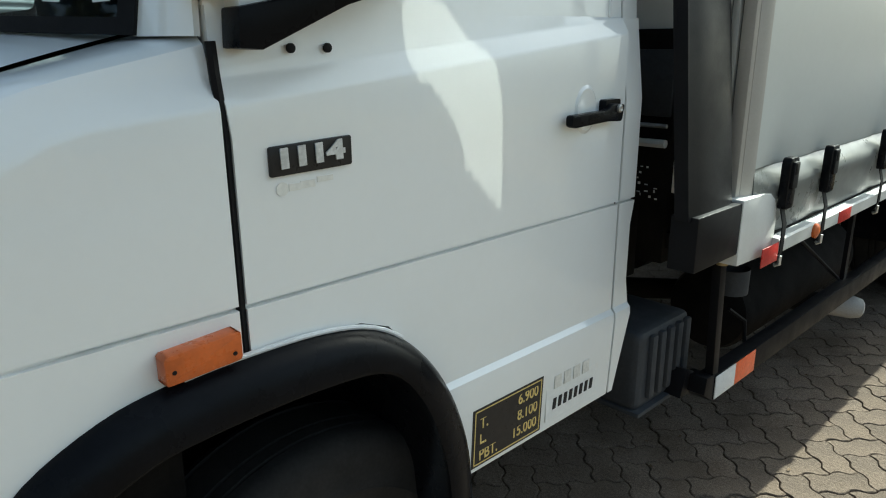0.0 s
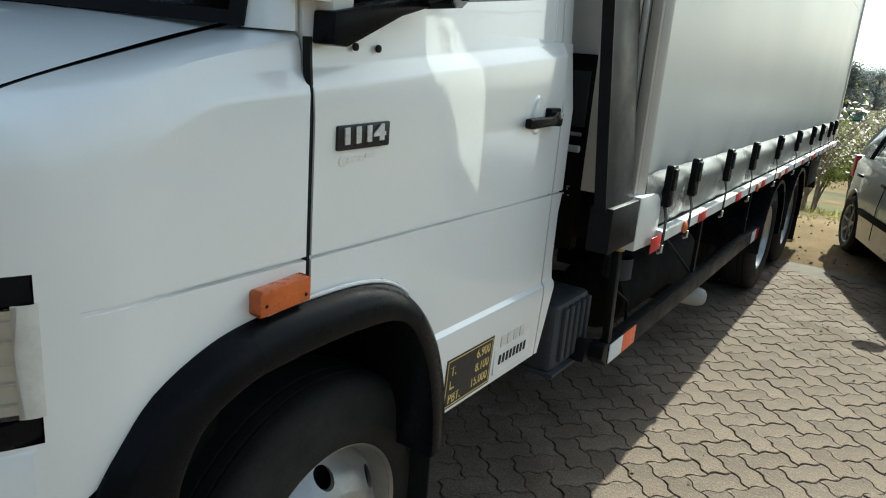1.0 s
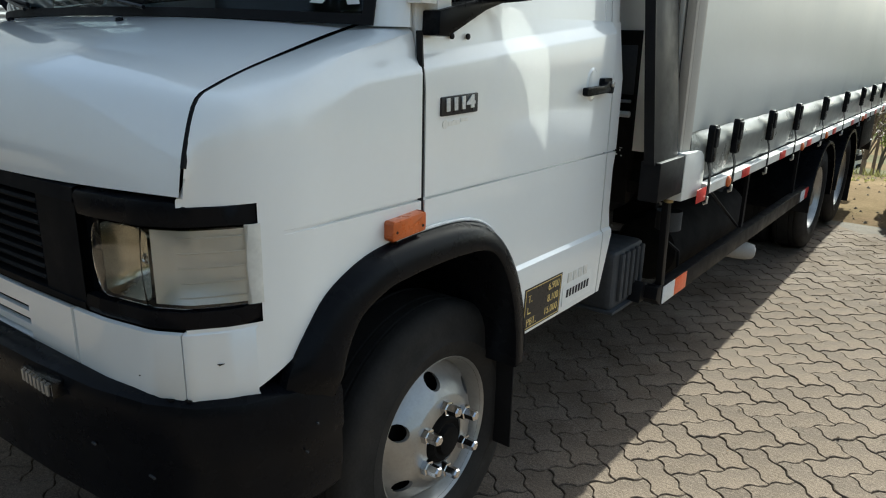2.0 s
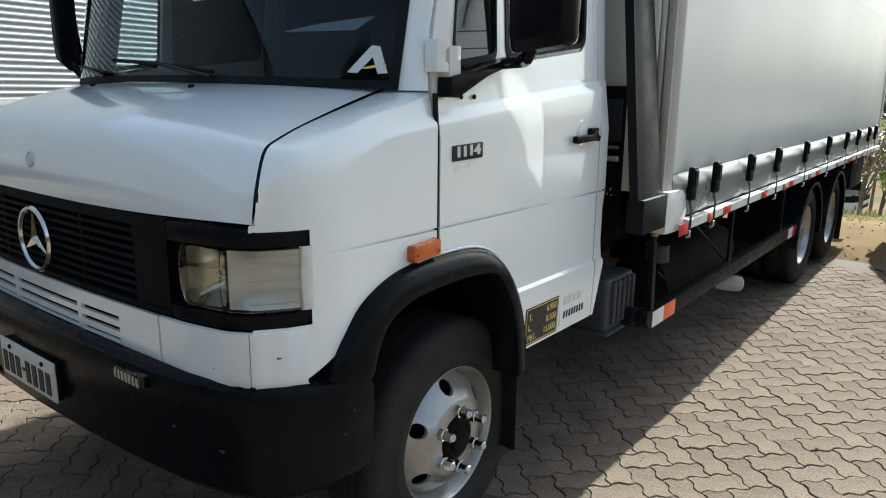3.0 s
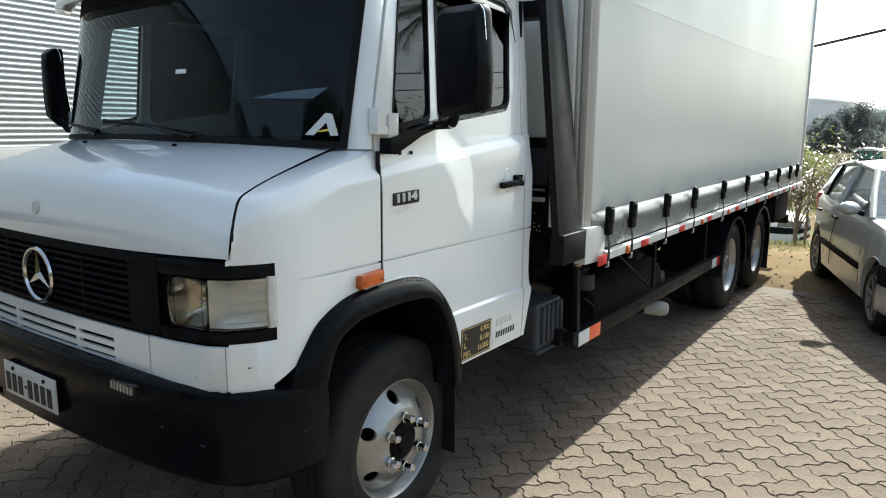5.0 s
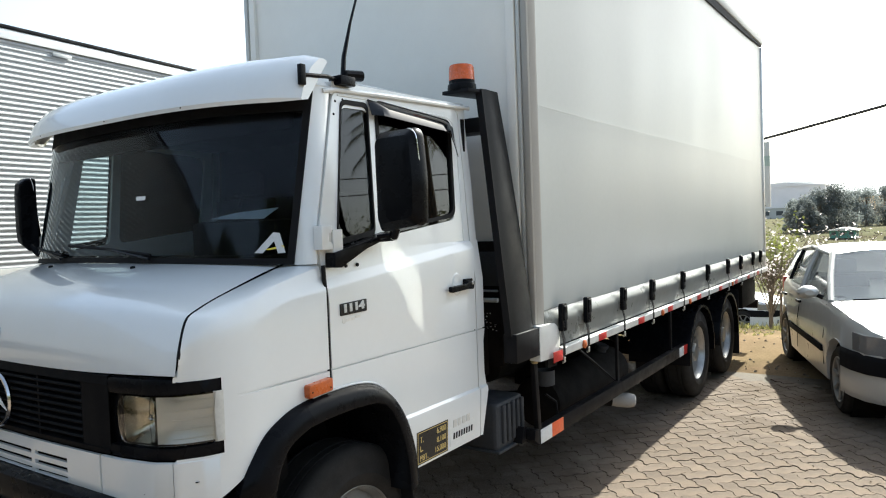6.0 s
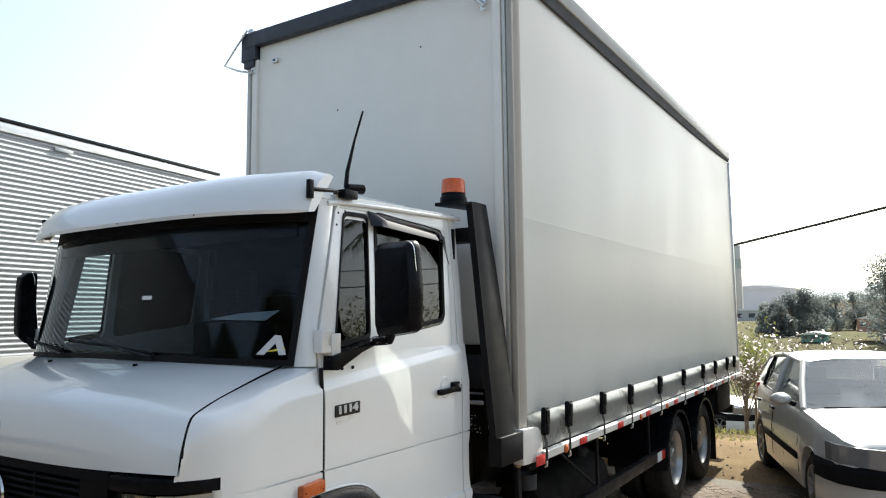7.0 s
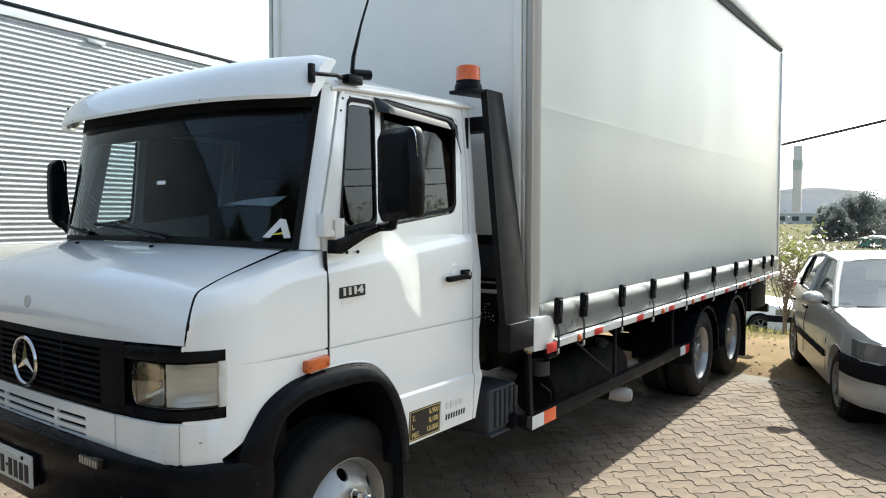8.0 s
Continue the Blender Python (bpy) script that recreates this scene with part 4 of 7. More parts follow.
# Wing mirrors
for s in (1, -1):
    cx, cy, cz = (0.215, 0.0, 1.985) if s == 1 else (-2.155, -0.29, 1.94)
    shell = []
    for k, (o, f) in enumerate(((-0.060, 0.55), (-0.052, 0.82), (-0.02, 0.97), (0.012, 1.0), (0.028, 0.98))):
        ol = [(u * (1 if s == 1 else 0.36), v) for u, v in rounded([(-0.108, -0.228), (0.098, -0.198), (0.104, -0.02), (0.090, 0.165), (0.074, 0.192), (-0.112, 0.188)], 0.035, 4)]
        shell.append([(cx + s * u * f, cy - 0.040 + o, cz + v * f) for u, v in ol])
    b = grid(shell, wrap=True)
    b.faces.new([b.verts.new(p) for p in shell[0]])
    mir = part("wing_mirror", b, BLACK, truck, "black wing mirror housing")
    ol = [(u * (1 if s == 1 else 0.36), v) for u, v in rounded([(-0.112, -0.19), (0.094, -0.195), (0.104, 0.16), (0.08, 0.19), (-0.10, 0.175)], 0.04, 4)]
    gl = prism(ol, "y", 0.0, 0.004)
    bmesh.ops.transform(gl, matrix=Matrix.Translation((cx, cy - 0.020, cz)) @ Matrix.Rotation(radians(-16 * s), 4, "Z") @ Matrix.Rotation(radians(8), 4, "X"), verts=gl.verts)
    part("mirror_glass", gl, MIRROR, mir)
    part("mirror_arm", tube([(cx - s * 0.02, cy - 0.05, cz - 0.18), (cx - s * 0.06, cy - 0.03, cz - 0.235), (cx - s * 0.13, cy + 0.06, cz - 0.24), (cx - s * 0.20, cy + 0.05, cz - 0.245)], 0.018, 8), BLACK, mir)
    if s == 1:
        part("mirror_arm", tube([(0.02, 0.03, 1.745), (0.075, 0.055, 1.752), (0.108, 0.05, 1.80), (0.112, 0.04, 1.95), (0.118, 0.02, 2.14)], 0.013, 8), BLACK, mir)

# Inside the cab
dash = []
for x in np.linspace(-0.10, 2 * XC + 0.10, 14):
    dash.append([(x, -0.50 + 0.20 * abs((x - XC) / 0.96) ** 3, 1.655), (x, -0.30, 1.69), (x, -0.16, 1.68), (x, -0.12, 1.62), (x, -0.10, 1.40), (x, -0.16, 1.10)])
part("dashboard", grid(dash), TRIM_DARK, truck)
part("instrument_hood", box(-0.80, -0.26, -0.28, -0.06, 1.60, 1.838, 0.03), TRIM_DARK, truck)
_sheet = bmesh.new()
_sheet.faces.new([_sheet.verts.new(p) for p in ((-0.690, -0.262, 1.848), (-0.340, -0.262, 1.840), (-0.300, -0.215, 1.884), (-0.560, -0.215, 1.872))])
part("paper", thicken(_sheet, 0.002), PAPER, truck, "white paper sheet on the dashboard")
sw = part("steering_wheel", lathe([(0.012, 0.20), (0.0, 0.213), (-0.012, 0.20), (0.0, 0.187)], (0, 0.55, 0.83), (-0.45, 0.02, 1.60), 32, closed=True), TRIM_DARK, truck)
for a in (0, 1, 2):
    an = radians(90 + 120 * a)
    part("spoke", tube([(-0.45, 0.02, 1.60), (-0.45 + 0.19 * math.cos(an), 0.02 + 0.19 * math.sin(an) * 0.83, 1.60 - 0.19 * math.sin(an) * 0.55)], 0.013, 6), TRIM_DARK, sw)
part("steering_column", tube([(-0.45, 0.02, 1.60), (-0.45, -0.12, 1.42)], 0.03, 8), TRIM_DARK, sw)
for x0, x1 in ((-0.76, -0.24), (-1.34, -0.82), (-1.90, -1.40)):
    seat = part("seat", box(x0, x1, 0.22, 0.72, 1.28, 1.43, 0.04), SEAT_CLOTH, truck, "dark cloth cab seat")
    b = box(x0, x1, 0.70, 0.82, 1.40, 2.00, 0.04)
    part("backrest", b, SEAT_CLOTH, seat)
    part("seat_box", box(x0 + 0.04, x1 - 0.04, 0.26, 0.70, 1.0, 1.28), TRIM_DARK, seat)
    part("headrest", box(x0 + 0.12, x1 - 0.12, 0.72, 0.80, 2.02, 2.17, 0.03), SEAT_CLOTH, seat)
part("rear_trim", box(2 * XC + 0.06, -0.06, 0.840, 0.858, 1.0, 2.34), TRIM_DARK, truck)
part("headlining", box(2 * XC + 0.12, -0.12, -0.20, 0.85, 2.330, 2.345), TRIM_DARK, truck)
part("sun_blind", box(2 * XC + 0.16, -0.16, -0.26, -0.24, 2.20, 2.34, 0.006), TRIM_DARK, truck)
part("belt", tube([(-1.66, 0.78, 2.15), (-1.63, 0.60, 1.75), (-1.40, 0.40, 1.45)], 0.016, 5), SEAL, truck)


# ---- the truck: wheels ----
def tyre_profile(r, w, rim):
    h = w / 2
    return [(-0.014, rim), (-0.004, rim + 0.010), (0.010, rim + 0.032), (0.014, rim + 0.06), (0.0145, rim + 0.064), (0.0125, rim + 0.068), (0.010, r - 0.058), (0.004, r - 0.034), (-0.008, r - 0.014), (-0.022, r - 0.004), (-0.034, r - 0.001),
            (-0.052, r), (-0.054, r - 0.010), (-0.060, r - 0.010), (-0.062, r), (-h + 0.028, r), (-h + 0.026, r - 0.010), (-h + 0.020, r - 0.010), (-h + 0.018, r),
            (-w + 0.060, r), (-w + 0.054, r - 0.010), (-w + 0.048, r), (-w + 0.03, r - 0.004), (-w + 0.012, r - 0.02), (-w, r - 0.07), (-w - 0.004, rim + 0.05), (-w + 0.01, rim)]


def holed_disc(axis, centre, r0, r1, d0, d1, holes, start, hw, hh, rm, seg_in=6):
    """A dished ring from r0 to r1 with oval holes."""
    b = bmesh.new()
    ax = Vector(axis)
    a_, c_ = Vector((0, 1, 0)), Vector((0, 0, 1))

    def at(r, ang):
        t = (r - r0) / (r1 - r0)
        return Vector(centre) + ax * lerp(d0, d1, t ** 1.4) + r * (math.cos(ang) * a_ + math.sin(ang) * c_)
    step = 2 * math.pi / holes
    for h in range(holes):
        mid = start + h * step
        lo, hi = mid - step / 2, mid + step / 2
        edge = []
        for k in range(8):
            edge.append((r0, lerp(lo, hi, k / 8)))
        for k in range(4):
            edge.append((lerp(r0, r1, k / 4), hi))
        for k in range(8):
            edge.append((r1, lerp(hi, lo, k / 8)))
        for k in range(4):
            edge.append((lerp(r1, r0, k / 4), lo))
        n = len(edge)
        hole = []
        for r, an in edge:
            q = math.atan2((r - rm) / (r1 - r0), (an - mid) / step)
            hole.append((rm + hh * math.sin(q), mid + hw / rm * math.cos(q)))
        ve = [b.verts.new(at(*e)) for e in edge]
        vh = [b.verts.new(at(*e)) for e in hole]
        vi = [b.verts.new(at(*e) - ax * 0.012) for e in hole]
        for k in range(n):
            b.faces.new((ve[k], ve[(k + 1) % n], vh[(k + 1) % n], vh[k]))
            b.faces.new((vh[k], vh[(k + 1) % n], vi[(k + 1) % n], vi[k]))
    return b


def truck_wheel(x, y, s, front):
    ax = (s, 0, 0)
    c = (x, y, R_TYRE)
    w = part("wheel", lathe(tyre_profile(R_TYRE, 0.235, 0.245), ax, c, 56), RUBBER, truck, "worn black truck tyre on a silver steel rim")
    rim = part("rim", lathe([(-0.23, 0.232), (-0.20, 0.222), (-0.06, 0.228), (-0.035, 0.238), (-0.012, 0.246), (-0.004, 0.253), (-0.006, 0.259), (-0.014, 0.260), (-0.02, 0.248)], ax, c, 56), RIM_SILVER, w)
    if front:
        part("disc", holed_disc(ax, c, 0.140, 0.232, 0.016, -0.064, 6, radians(95), 0.027, 0.025, 0.187), RIM_SILVER, w)
        part("disc_face", lathe([(0.016, 0.140), (0.021, 0.128), (0.021, 0.086), (0.000, 0.080)], ax, c, 48), RIM_SILVER, w)
        part("hub", lathe([(0.012, 0.083), (0.022, 0.078), (0.034, 0.064), (0.030, 0.050), (0.044, 0.044), (0.050, 0.0)], ax, c, 36), DARK, w)
        part("brake_drum", lathe([(-0.06, 0.0), (-0.06, 0.205), (-0.2, 0.205)], ax, c, 30), DARK, w)
        for k in range(6):
            a = radians(30 + 60 * k)
            p = Vector(c) + Vector((0, math.cos(a), math.sin(a))) * 0.107
            part("wheel_nut", lathe([(0.019, 0.025), (0.039, 0.024), (0.041, 0.0185), (0.073, 0.017), (0.078, 0.013), (0.079, 0.0)], ax, p, 6), CHROME, w, "chrome wheel nut", smooth=False)
    else:
        part("disc", holed_disc(ax, c, 0.12, 0.234, -0.115, -0.06, 6, radians(95), 0.023, 0.028, 0.188), RIM_SILVER, w)
        part("hub", lathe([(-0.12, 0.125), (-0.11, 0.10), (-0.03, 0.085), (-0.02, 0.07), (-0.02, 0.0)], ax, c, 30), RIM_SILVER, w)
        part("brake_drum", lathe([(-0.13, 0.0), (-0.13, 0.205), (-0.25, 0.205)], ax, c, 30), DARK, w)
        part("inner_tyre", lathe([(d - 0.27, r) for d, r in tyre_profile(R_TYRE, 0.235, 0.245)], ax, c, 40), RUBBER, w)


R_TYRE = 0.428
REAR_Y = (4.77, 5.93)
truck_wheel(-0.078, -0.070, 1, True)
truck_wheel(2 * XC + 0.078, -0.070, -1, True)
for y in REAR_Y:
    truck_wheel(0.085, y, 1, False)
    truck_wheel(-2.235, y, -1, False)

# ---- the truck: chassis ----
for x in (-0.66, -1.46):
    part("chassis_rail", box(x - 0.035, x + 0.035, -0.7, 7.7, 0.70, 0.92, 0.006), BLACK_PAINT, truck)
for y in (1.0, 2.2, 3.4, 4.15, 5.3, 6.6):
    part("cross_member", box(-1.46, -0.66, y - 0.04, y + 0.04, 0.74, 0.88), BLACK_PAINT, truck)
for y in (*REAR_Y, -0.070):
    part("axle", tube([(-2.1, y, R_TYRE), (-0.2, y, R_TYRE)], 0.07, 10), DARK, truck)
    for x in (-0.66, -1.46):
        part("spring", tube([(x, y - 0.55, 0.68), (x, y - 0.25, 0.55), (x, y, 0.51), (x, y + 0.25, 0.55), (x, y + 0.55, 0.68)], 0.04, 6), DARK, truck)
part("gearbox", lathe([(0, 0.0), (0, 0.22), (0.4, 0.20), (0.7, 0.13), (1.1, 0.12), (1.1, 0)], (0, 1, 0), (-1.06, 0.2, 0.78), 20), DARK, truck)
part("propeller_shaft", tube([(-1.06, 1.3, 0.74), (-1.06, 4.5, 0.55)], 0.05, 10), DARK, truck)
for y in (1.75, 2.45):
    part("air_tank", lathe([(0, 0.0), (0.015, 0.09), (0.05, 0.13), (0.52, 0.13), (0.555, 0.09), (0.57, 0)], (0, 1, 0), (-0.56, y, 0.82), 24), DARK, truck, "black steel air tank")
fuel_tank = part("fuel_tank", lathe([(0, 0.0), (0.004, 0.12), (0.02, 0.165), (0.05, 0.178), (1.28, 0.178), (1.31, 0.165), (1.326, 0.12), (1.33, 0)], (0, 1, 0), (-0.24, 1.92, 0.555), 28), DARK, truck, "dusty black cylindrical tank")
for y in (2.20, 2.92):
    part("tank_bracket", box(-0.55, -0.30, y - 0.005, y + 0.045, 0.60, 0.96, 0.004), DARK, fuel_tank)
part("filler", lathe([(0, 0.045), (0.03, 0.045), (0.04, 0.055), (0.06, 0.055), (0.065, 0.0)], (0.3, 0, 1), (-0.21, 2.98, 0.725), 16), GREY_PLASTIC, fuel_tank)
# unseen plain block, added to keep the view under the truck dark
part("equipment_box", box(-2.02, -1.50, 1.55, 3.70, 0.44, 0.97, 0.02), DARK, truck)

# plastic step box behind the cab, ribbed
tank = part("side_box", box(-0.42, -0.012, 1.005, 1.312, 0.525, 0.790, 0.030, 4), GREY_PLASTIC, truck, "dark grey ribbed plastic side box")
for k in range(5):
    y = 1.075 + 0.052 * k
    part("rib", box(-0.02, 0.004, y - 0.016, y + 0.016, 0.560, 0.772, 0.010, 2), GREY_PLASTIC, tank)
part("lip", box(-0.43, 0.004, 1.000, 1.318, 0.517, 0.533, 0.006), GREY_PLASTIC, tank)

# things between cab and box
part("battery_case", box(-0.60, -0.16, 0.92, 1.20, 0.90, 1.18, 0.01), DARK, truck)
part("cable_bundle", tube([(-0.25, 0.95, 1.20), (-0.22, 1.05, 1.36), (-0.30, 1.12, 1.44), (-0.42, 1.10, 1.38), (-0.5, 1.0, 1.3)], 0.02, 7), SEAL, truck)
part("cable_bundle", tube([(-0.30, 1.00, 1.25), (-0.24, 1.10, 1.30), (-0.36, 1.16, 1.33), (-0.45, 1.05, 1.42)], 0.016, 7), RUBBER, truck)
part("air_filter", lathe([(0, 0.0), (0, 0.12), (0.02, 0.14), (0.33, 0.14), (0.35, 0.12), (0.35, 0.0)], (1, 0, 0), (-0.72, 1.04, 1.48), 24), BLACK_PAINT, truck)
part("pipe", tube([(-0.10, 0.93, 1.47), (-0.40, 0.94, 1.475), (-0.9, 0.95, 1.48)], 0.016, 8), TAPE_WHITE, truck)
part("pipe", tube([(-0.10, 0.945, 1.425), (-0.9, 0.955, 1.43)], 0.010, 8), ALU, truck)
part("bulkhead", box(-2.2, -0.08, 1.215, 1.27, 0.95, 1.68, 0.004), DARK, truck)
part("bulkhead_panel", box(-0.75, -0.085, 1.203, 1.214, 1.42, 1.62, 0.003), GREY_PLASTIC, truck)
part("pipe", tube([(-0.80, 1.200, 1.332), (-0.09, 1.200, 1.338)], 0.013, 8), WHITE_OLD, truck)
part("pipe", tube([(-0.80, 1.200, 1.388), (-0.09, 1.200, 1.392)], 0.007, 8), ALU, truck)
rnd = random.Random(9)
for k in range(34):
    x, z = rnd.uniform(-0.30, -0.09), rnd.uniform(1.15, 1.26)
    w = rnd.uniform(0.002, 0.007)
    part("paint_flake", box(x - w, x + w, 1.2125, 1.2155, z, z + rnd.uniform(0.002, 0.008)), WHITE_OLD, truck, smooth=False)

# ---- the truck: black guard frame with the beacon ----
b = bmesh.new()
GUARD = [(1.180, 0.930, 1.182), (1.45, 0.926, 1.172), (1.80, 0.922, 1.152), (2.15, 0.919, 1.122), (2.50, 0.915, 1.080)]


def guard_post(fx):
    rows = []
    for z, y0, y1 in GUARD:
        lean = lerp(0.140, 0.018, (z - 1.18) / 1.32)
        rows.append([(fx(lean), y0, z), (fx(lean), y0 + 0.008, z), (fx(lean + 0.006), lerp(y0, y1, 0.16), z), (fx(lean + 0.006), lerp(y0, y1, 0.88), z), (fx(lean), y1, z), (fx(lean - 0.04), y1, z), (fx(lean - 0.04), y0, z)])
    g = grid(rows, wrap=True)
    g.faces.new([g.verts.new(p) for p in rows[-1]])
    return g


guard = part("guard_frame", guard_post(lambda x: x), BLACK_PAINT, truck, "black steel guard frame behind the cab")
part("post", guard_post(lambda x: -1.99 - x), BLACK_PAINT, guard)
part("crossbar", box(-2.00, 0.01, 0.950, 1.085, 2.28, 2.36, 0.006), BLACK_PAINT, guard)
part("foot", box(0.082, 0.162, 0.942, 1.226, 1.036, 1.192, 0.006), BLACK_PAINT, guard)
part("foot", box(-2.15, -1.85, 0.942, 1.226, 1.036, 1.192, 0.006), BLACK_PAINT, guard)
beacon = part("beacon", lathe([(0.0, 0.074), (0.012, 0.076), (0.034, 0.074), (0.040, 0.068), (0.056, 0.068)], (0, 0, 1), (-0.090, 0.897, 2.496), 28), BLACK, truck, "orange beacon lamp on a black base")
part("dome", lathe([(0.048, 0.064), (0.054, 0.068), (0.126, 0.065), (0.137, 0.060), (0.141, 0.0)], (0, 0, 1), (-0.090, 0.897, 2.496), 28), BEACON, beacon)
part("bracket", prism([(-0.172, 0.83), (-0.01, 0.83), (0.012, 0.915), (0.012, 1.08), (-0.10, 1.08)], "z", 2.478, 2.498, 0.003), BLACK_PAINT, beacon)

# ---- the truck: cargo box ----
BX, BY0, BY1, BZ = 0.143, 1.252, 7.95, 3.985  # curtain plane, ends, curtain top
FAR = -2.13


def curtain_x(y, z):
    t = (y - BY0) / (BY1 - BY0)
    sag = 0.010 * math.sin(math.pi * t) * math.sin(math.pi * max(0, min(1, (z - 1.3) / 2.7)))
    wave = 0.0007 * math.sin(y * 7.3 + 0.8 * math.sin(z * 1.3)) * math.sin(math.pi * max(0.0, min(1.0, (z - 1.25) / 2.7))) ** 0.5
    # the folded hem: a crease, a fat roll, then drawn in below
    hem = float(np.interp(z, [1.03, 1.08, 1.13, 1.17, 1.215, 1.25, 1.268, 1.30, 1.36], [0.006, 0.012, 0.012, 0.022, 0.026, 0.010, -0.006, -0.003, 0.0]))
    pull = sum(0.007 * math.exp(-((y - ly) / 0.055) ** 2) for ly in LATCH_Y) * (1.0 if z < 1.27 else max(0.0, 1 - (z - 1.27) / 0.12))
    return BX + sag + wave + hem * max(0.0, min(1.0, (y - BY0 - 0.03) / 0.12)) - pull


LATCH_Y = [1.472, 1.83, 2.465, 3.10, 3.94, 4.80, 5.66, 6.31, 7.02, 7.50]
_zs = [1.03, 1.05, 1.08, 1.12, 1.16, 1.18, 1.20, 1.22, 1.235, 1.25, 1.262, 1.27, 1.275, 1.285, 1.30, 1.33, 1.36, 1.45, 1.6, 1.8, 2.0, 2.2, 2.42, 2.446, 2.454, 2.48, 2.7, 3.0, 3.3, 3.6, 3.8, BZ]
_ys = np.linspace(BY0 + 0.05, BY1, 110)
_b = grid([[(curtain_x(y, z) + (0.0003 if 2.42 < z < 2.454 else 0), y, z + (0.06 * (y - BY0) / (BY1 - BY0) if z == BZ else 0)) for z in _zs if z >= 1.27] for y in _ys])
_hem = grid([[(curtain_x(y, z), y, z) for z in _zs if z <= 1.276] for y in _ys])
curtain = part("side_curtain", thicken(_b, 0.004), CURTAIN, truck, "grey vinyl side curtain with folded hem")
part("side_curtain", thicken(grid([[(FAR - 0.01, y, z) for z in (1.08, 2.5, BZ)] for y in np.linspace(BY0, BY1, 6)]), 0.004), CURTAIN, truck)
part("hem", thicken(_hem, 0.004), HEM, curtain, "darker grey folded vinyl hem")
# seam lines along the curtain
part("seam", tube([(curtain_x(y, 2.45) + 0.0015, y, 2.45 - 0.012 * math.sin(y * 0.6)) for y in np.linspace(BY0 + 0.06, BY1, 60)], 0.0010, 5), CURTAIN, curtain)

POST_GREY = material("post_paint", (0.56, 0.56, 0.53), 0.5, metal=0.15, vary=0.06, scale=3, dirt=(0.35, 0.33, 0.28), dirt_amount=0.3, dirt_scale=4)
RAIL_SHADOW = material("rail_shadow_tone", (0.075, 0.078, 0.085), 0.85, vary=0.15, scale=5, spec=0.05)
RAIL_PALE = material("roof_rail_paint", (0.50, 0.51, 0.51), 0.8, vary=0.05, scale=3, dirt=(0.34, 0.33, 0.30), dirt_amount=0.25, dirt_scale=4, spec=0.08)
# front wall: sheet, corner posts, foot
part("front_wall", box(FAR + 0.10, 0.0, BY0 - 0.01, BY0 + 0.03, 1.18, BZ + 0.05, 0.003), SHEET, truck, "off-white front wall sheet of the cargo box")
for x0, x1 in ((0.0, 0.055), (FAR + 0.045, FAR + 0.10)):
    part("corner_post", box(x0, x1, BY0 - 0.035, BY0 + 0.05, 1.10, BZ + 0.05, 0.008), SHEET, truck)
CORNER_VINYL = material("corner_vinyl", (0.40, 0.375, 0.335), 0.5, vary=0.05, scale=2, dirt=(0.26, 0.24, 0.2), dirt_amount=0.25, dirt_scale=3, spec=0.3)
for x0, x1 in ((0.060, 0.085), (0.090, 0.130), (FAR - 0.015, FAR + 0.02)):
    part("curtain_pole", box(x0, x1, BY0 - 0.028, BY0 + 0.05, 1.12, BZ + 0.04, 0.010), CORNER_VINYL if x0 == 0.090 else POST_GREY, truck, "grey painted curtain post")
part("curtain_fold", thicken(grid([[(BX - 0.012 + 0.012 * math.sin(q), BY0 - 0.006 + 0.06 * k / 6, z) for k, q in enumerate(np.linspace(0, 1.6, 7))] for z in np.linspace(1.14, BZ, 12)]), 0.003), CORNER_VINYL, curtain)
# black strip put in for the shade between corner post and pole
part("dark_gap", box(0.05, 0.10, BY0 - 0.012, BY0 + 0.02, 1.15, BZ), SEAL, truck)
CAP = material("cap_vinyl", (0.020, 0.023, 0.034), 0.5, vary=0.15, scale=8, bump=0.05)
part("roof_cap", box(FAR - 0.05, BX + 0.004, BY0 - 0.065, BY0 + 0.10, BZ - 0.012, BZ + 0.108, 0.012), CAP, truck, "dark front roof cap")
part("cap_end", box(FAR - 0.055, FAR + 0.10, BY0 - 0.06, BY0 + 0.02, BZ - 0.12, BZ, 0.01), CAP, truck)
part("cap_end", box(FAR - 0.03, FAR + 0.08, BY0 - 0.055, BY0 + 0.02, BZ - 0.175, BZ - 0.11, 0.01), CAP, truck)
part("roof", box(FAR, BX - 0.004, BY0 + 0.02, BY1, BZ + 0.05, BZ + 0.15, 0.02), SHEET, truck)
part("top_rail", prism([(BY0 - 0.02, BZ + 0.040), (BY1 + 0.02, BZ + 0.080), (BY1 + 0.02, BZ + 0.200), (BY0 - 0.02, BZ + 0.155)], "x", BX - 0.02, BX + 0.030, 0.010), RAIL_PALE, truck, "pale grey roof rail")
part("top_rail", box(FAR - 0.03, FAR + 0.02, BY0 - 0.02, BY1 + 0.02, BZ + 0.045, BZ + 0.165, 0.012), ALU, truck)
# tapering dark strip draws the shadow below the roof rail
part("canvas_edge", prism([(BY0, BZ - 0.050), (3.5, BZ - 0.042), (5.8, BZ - 0.014), (7.2, BZ + 0.022), (BY1, BZ + 0.052), (BY1, BZ + 0.082), (BY0, BZ + 0.042)], "x", BX - 0.02, BX + 0.018), RAIL_SHADOW, truck, "dark strip painted as the shadow under the roof rail")
part("rear_frame", box(BX - 0.06, BX + 0.02, BY1, BY1 + 0.05, 1.06, BZ + 0.05, 0.01), ALU, truck)
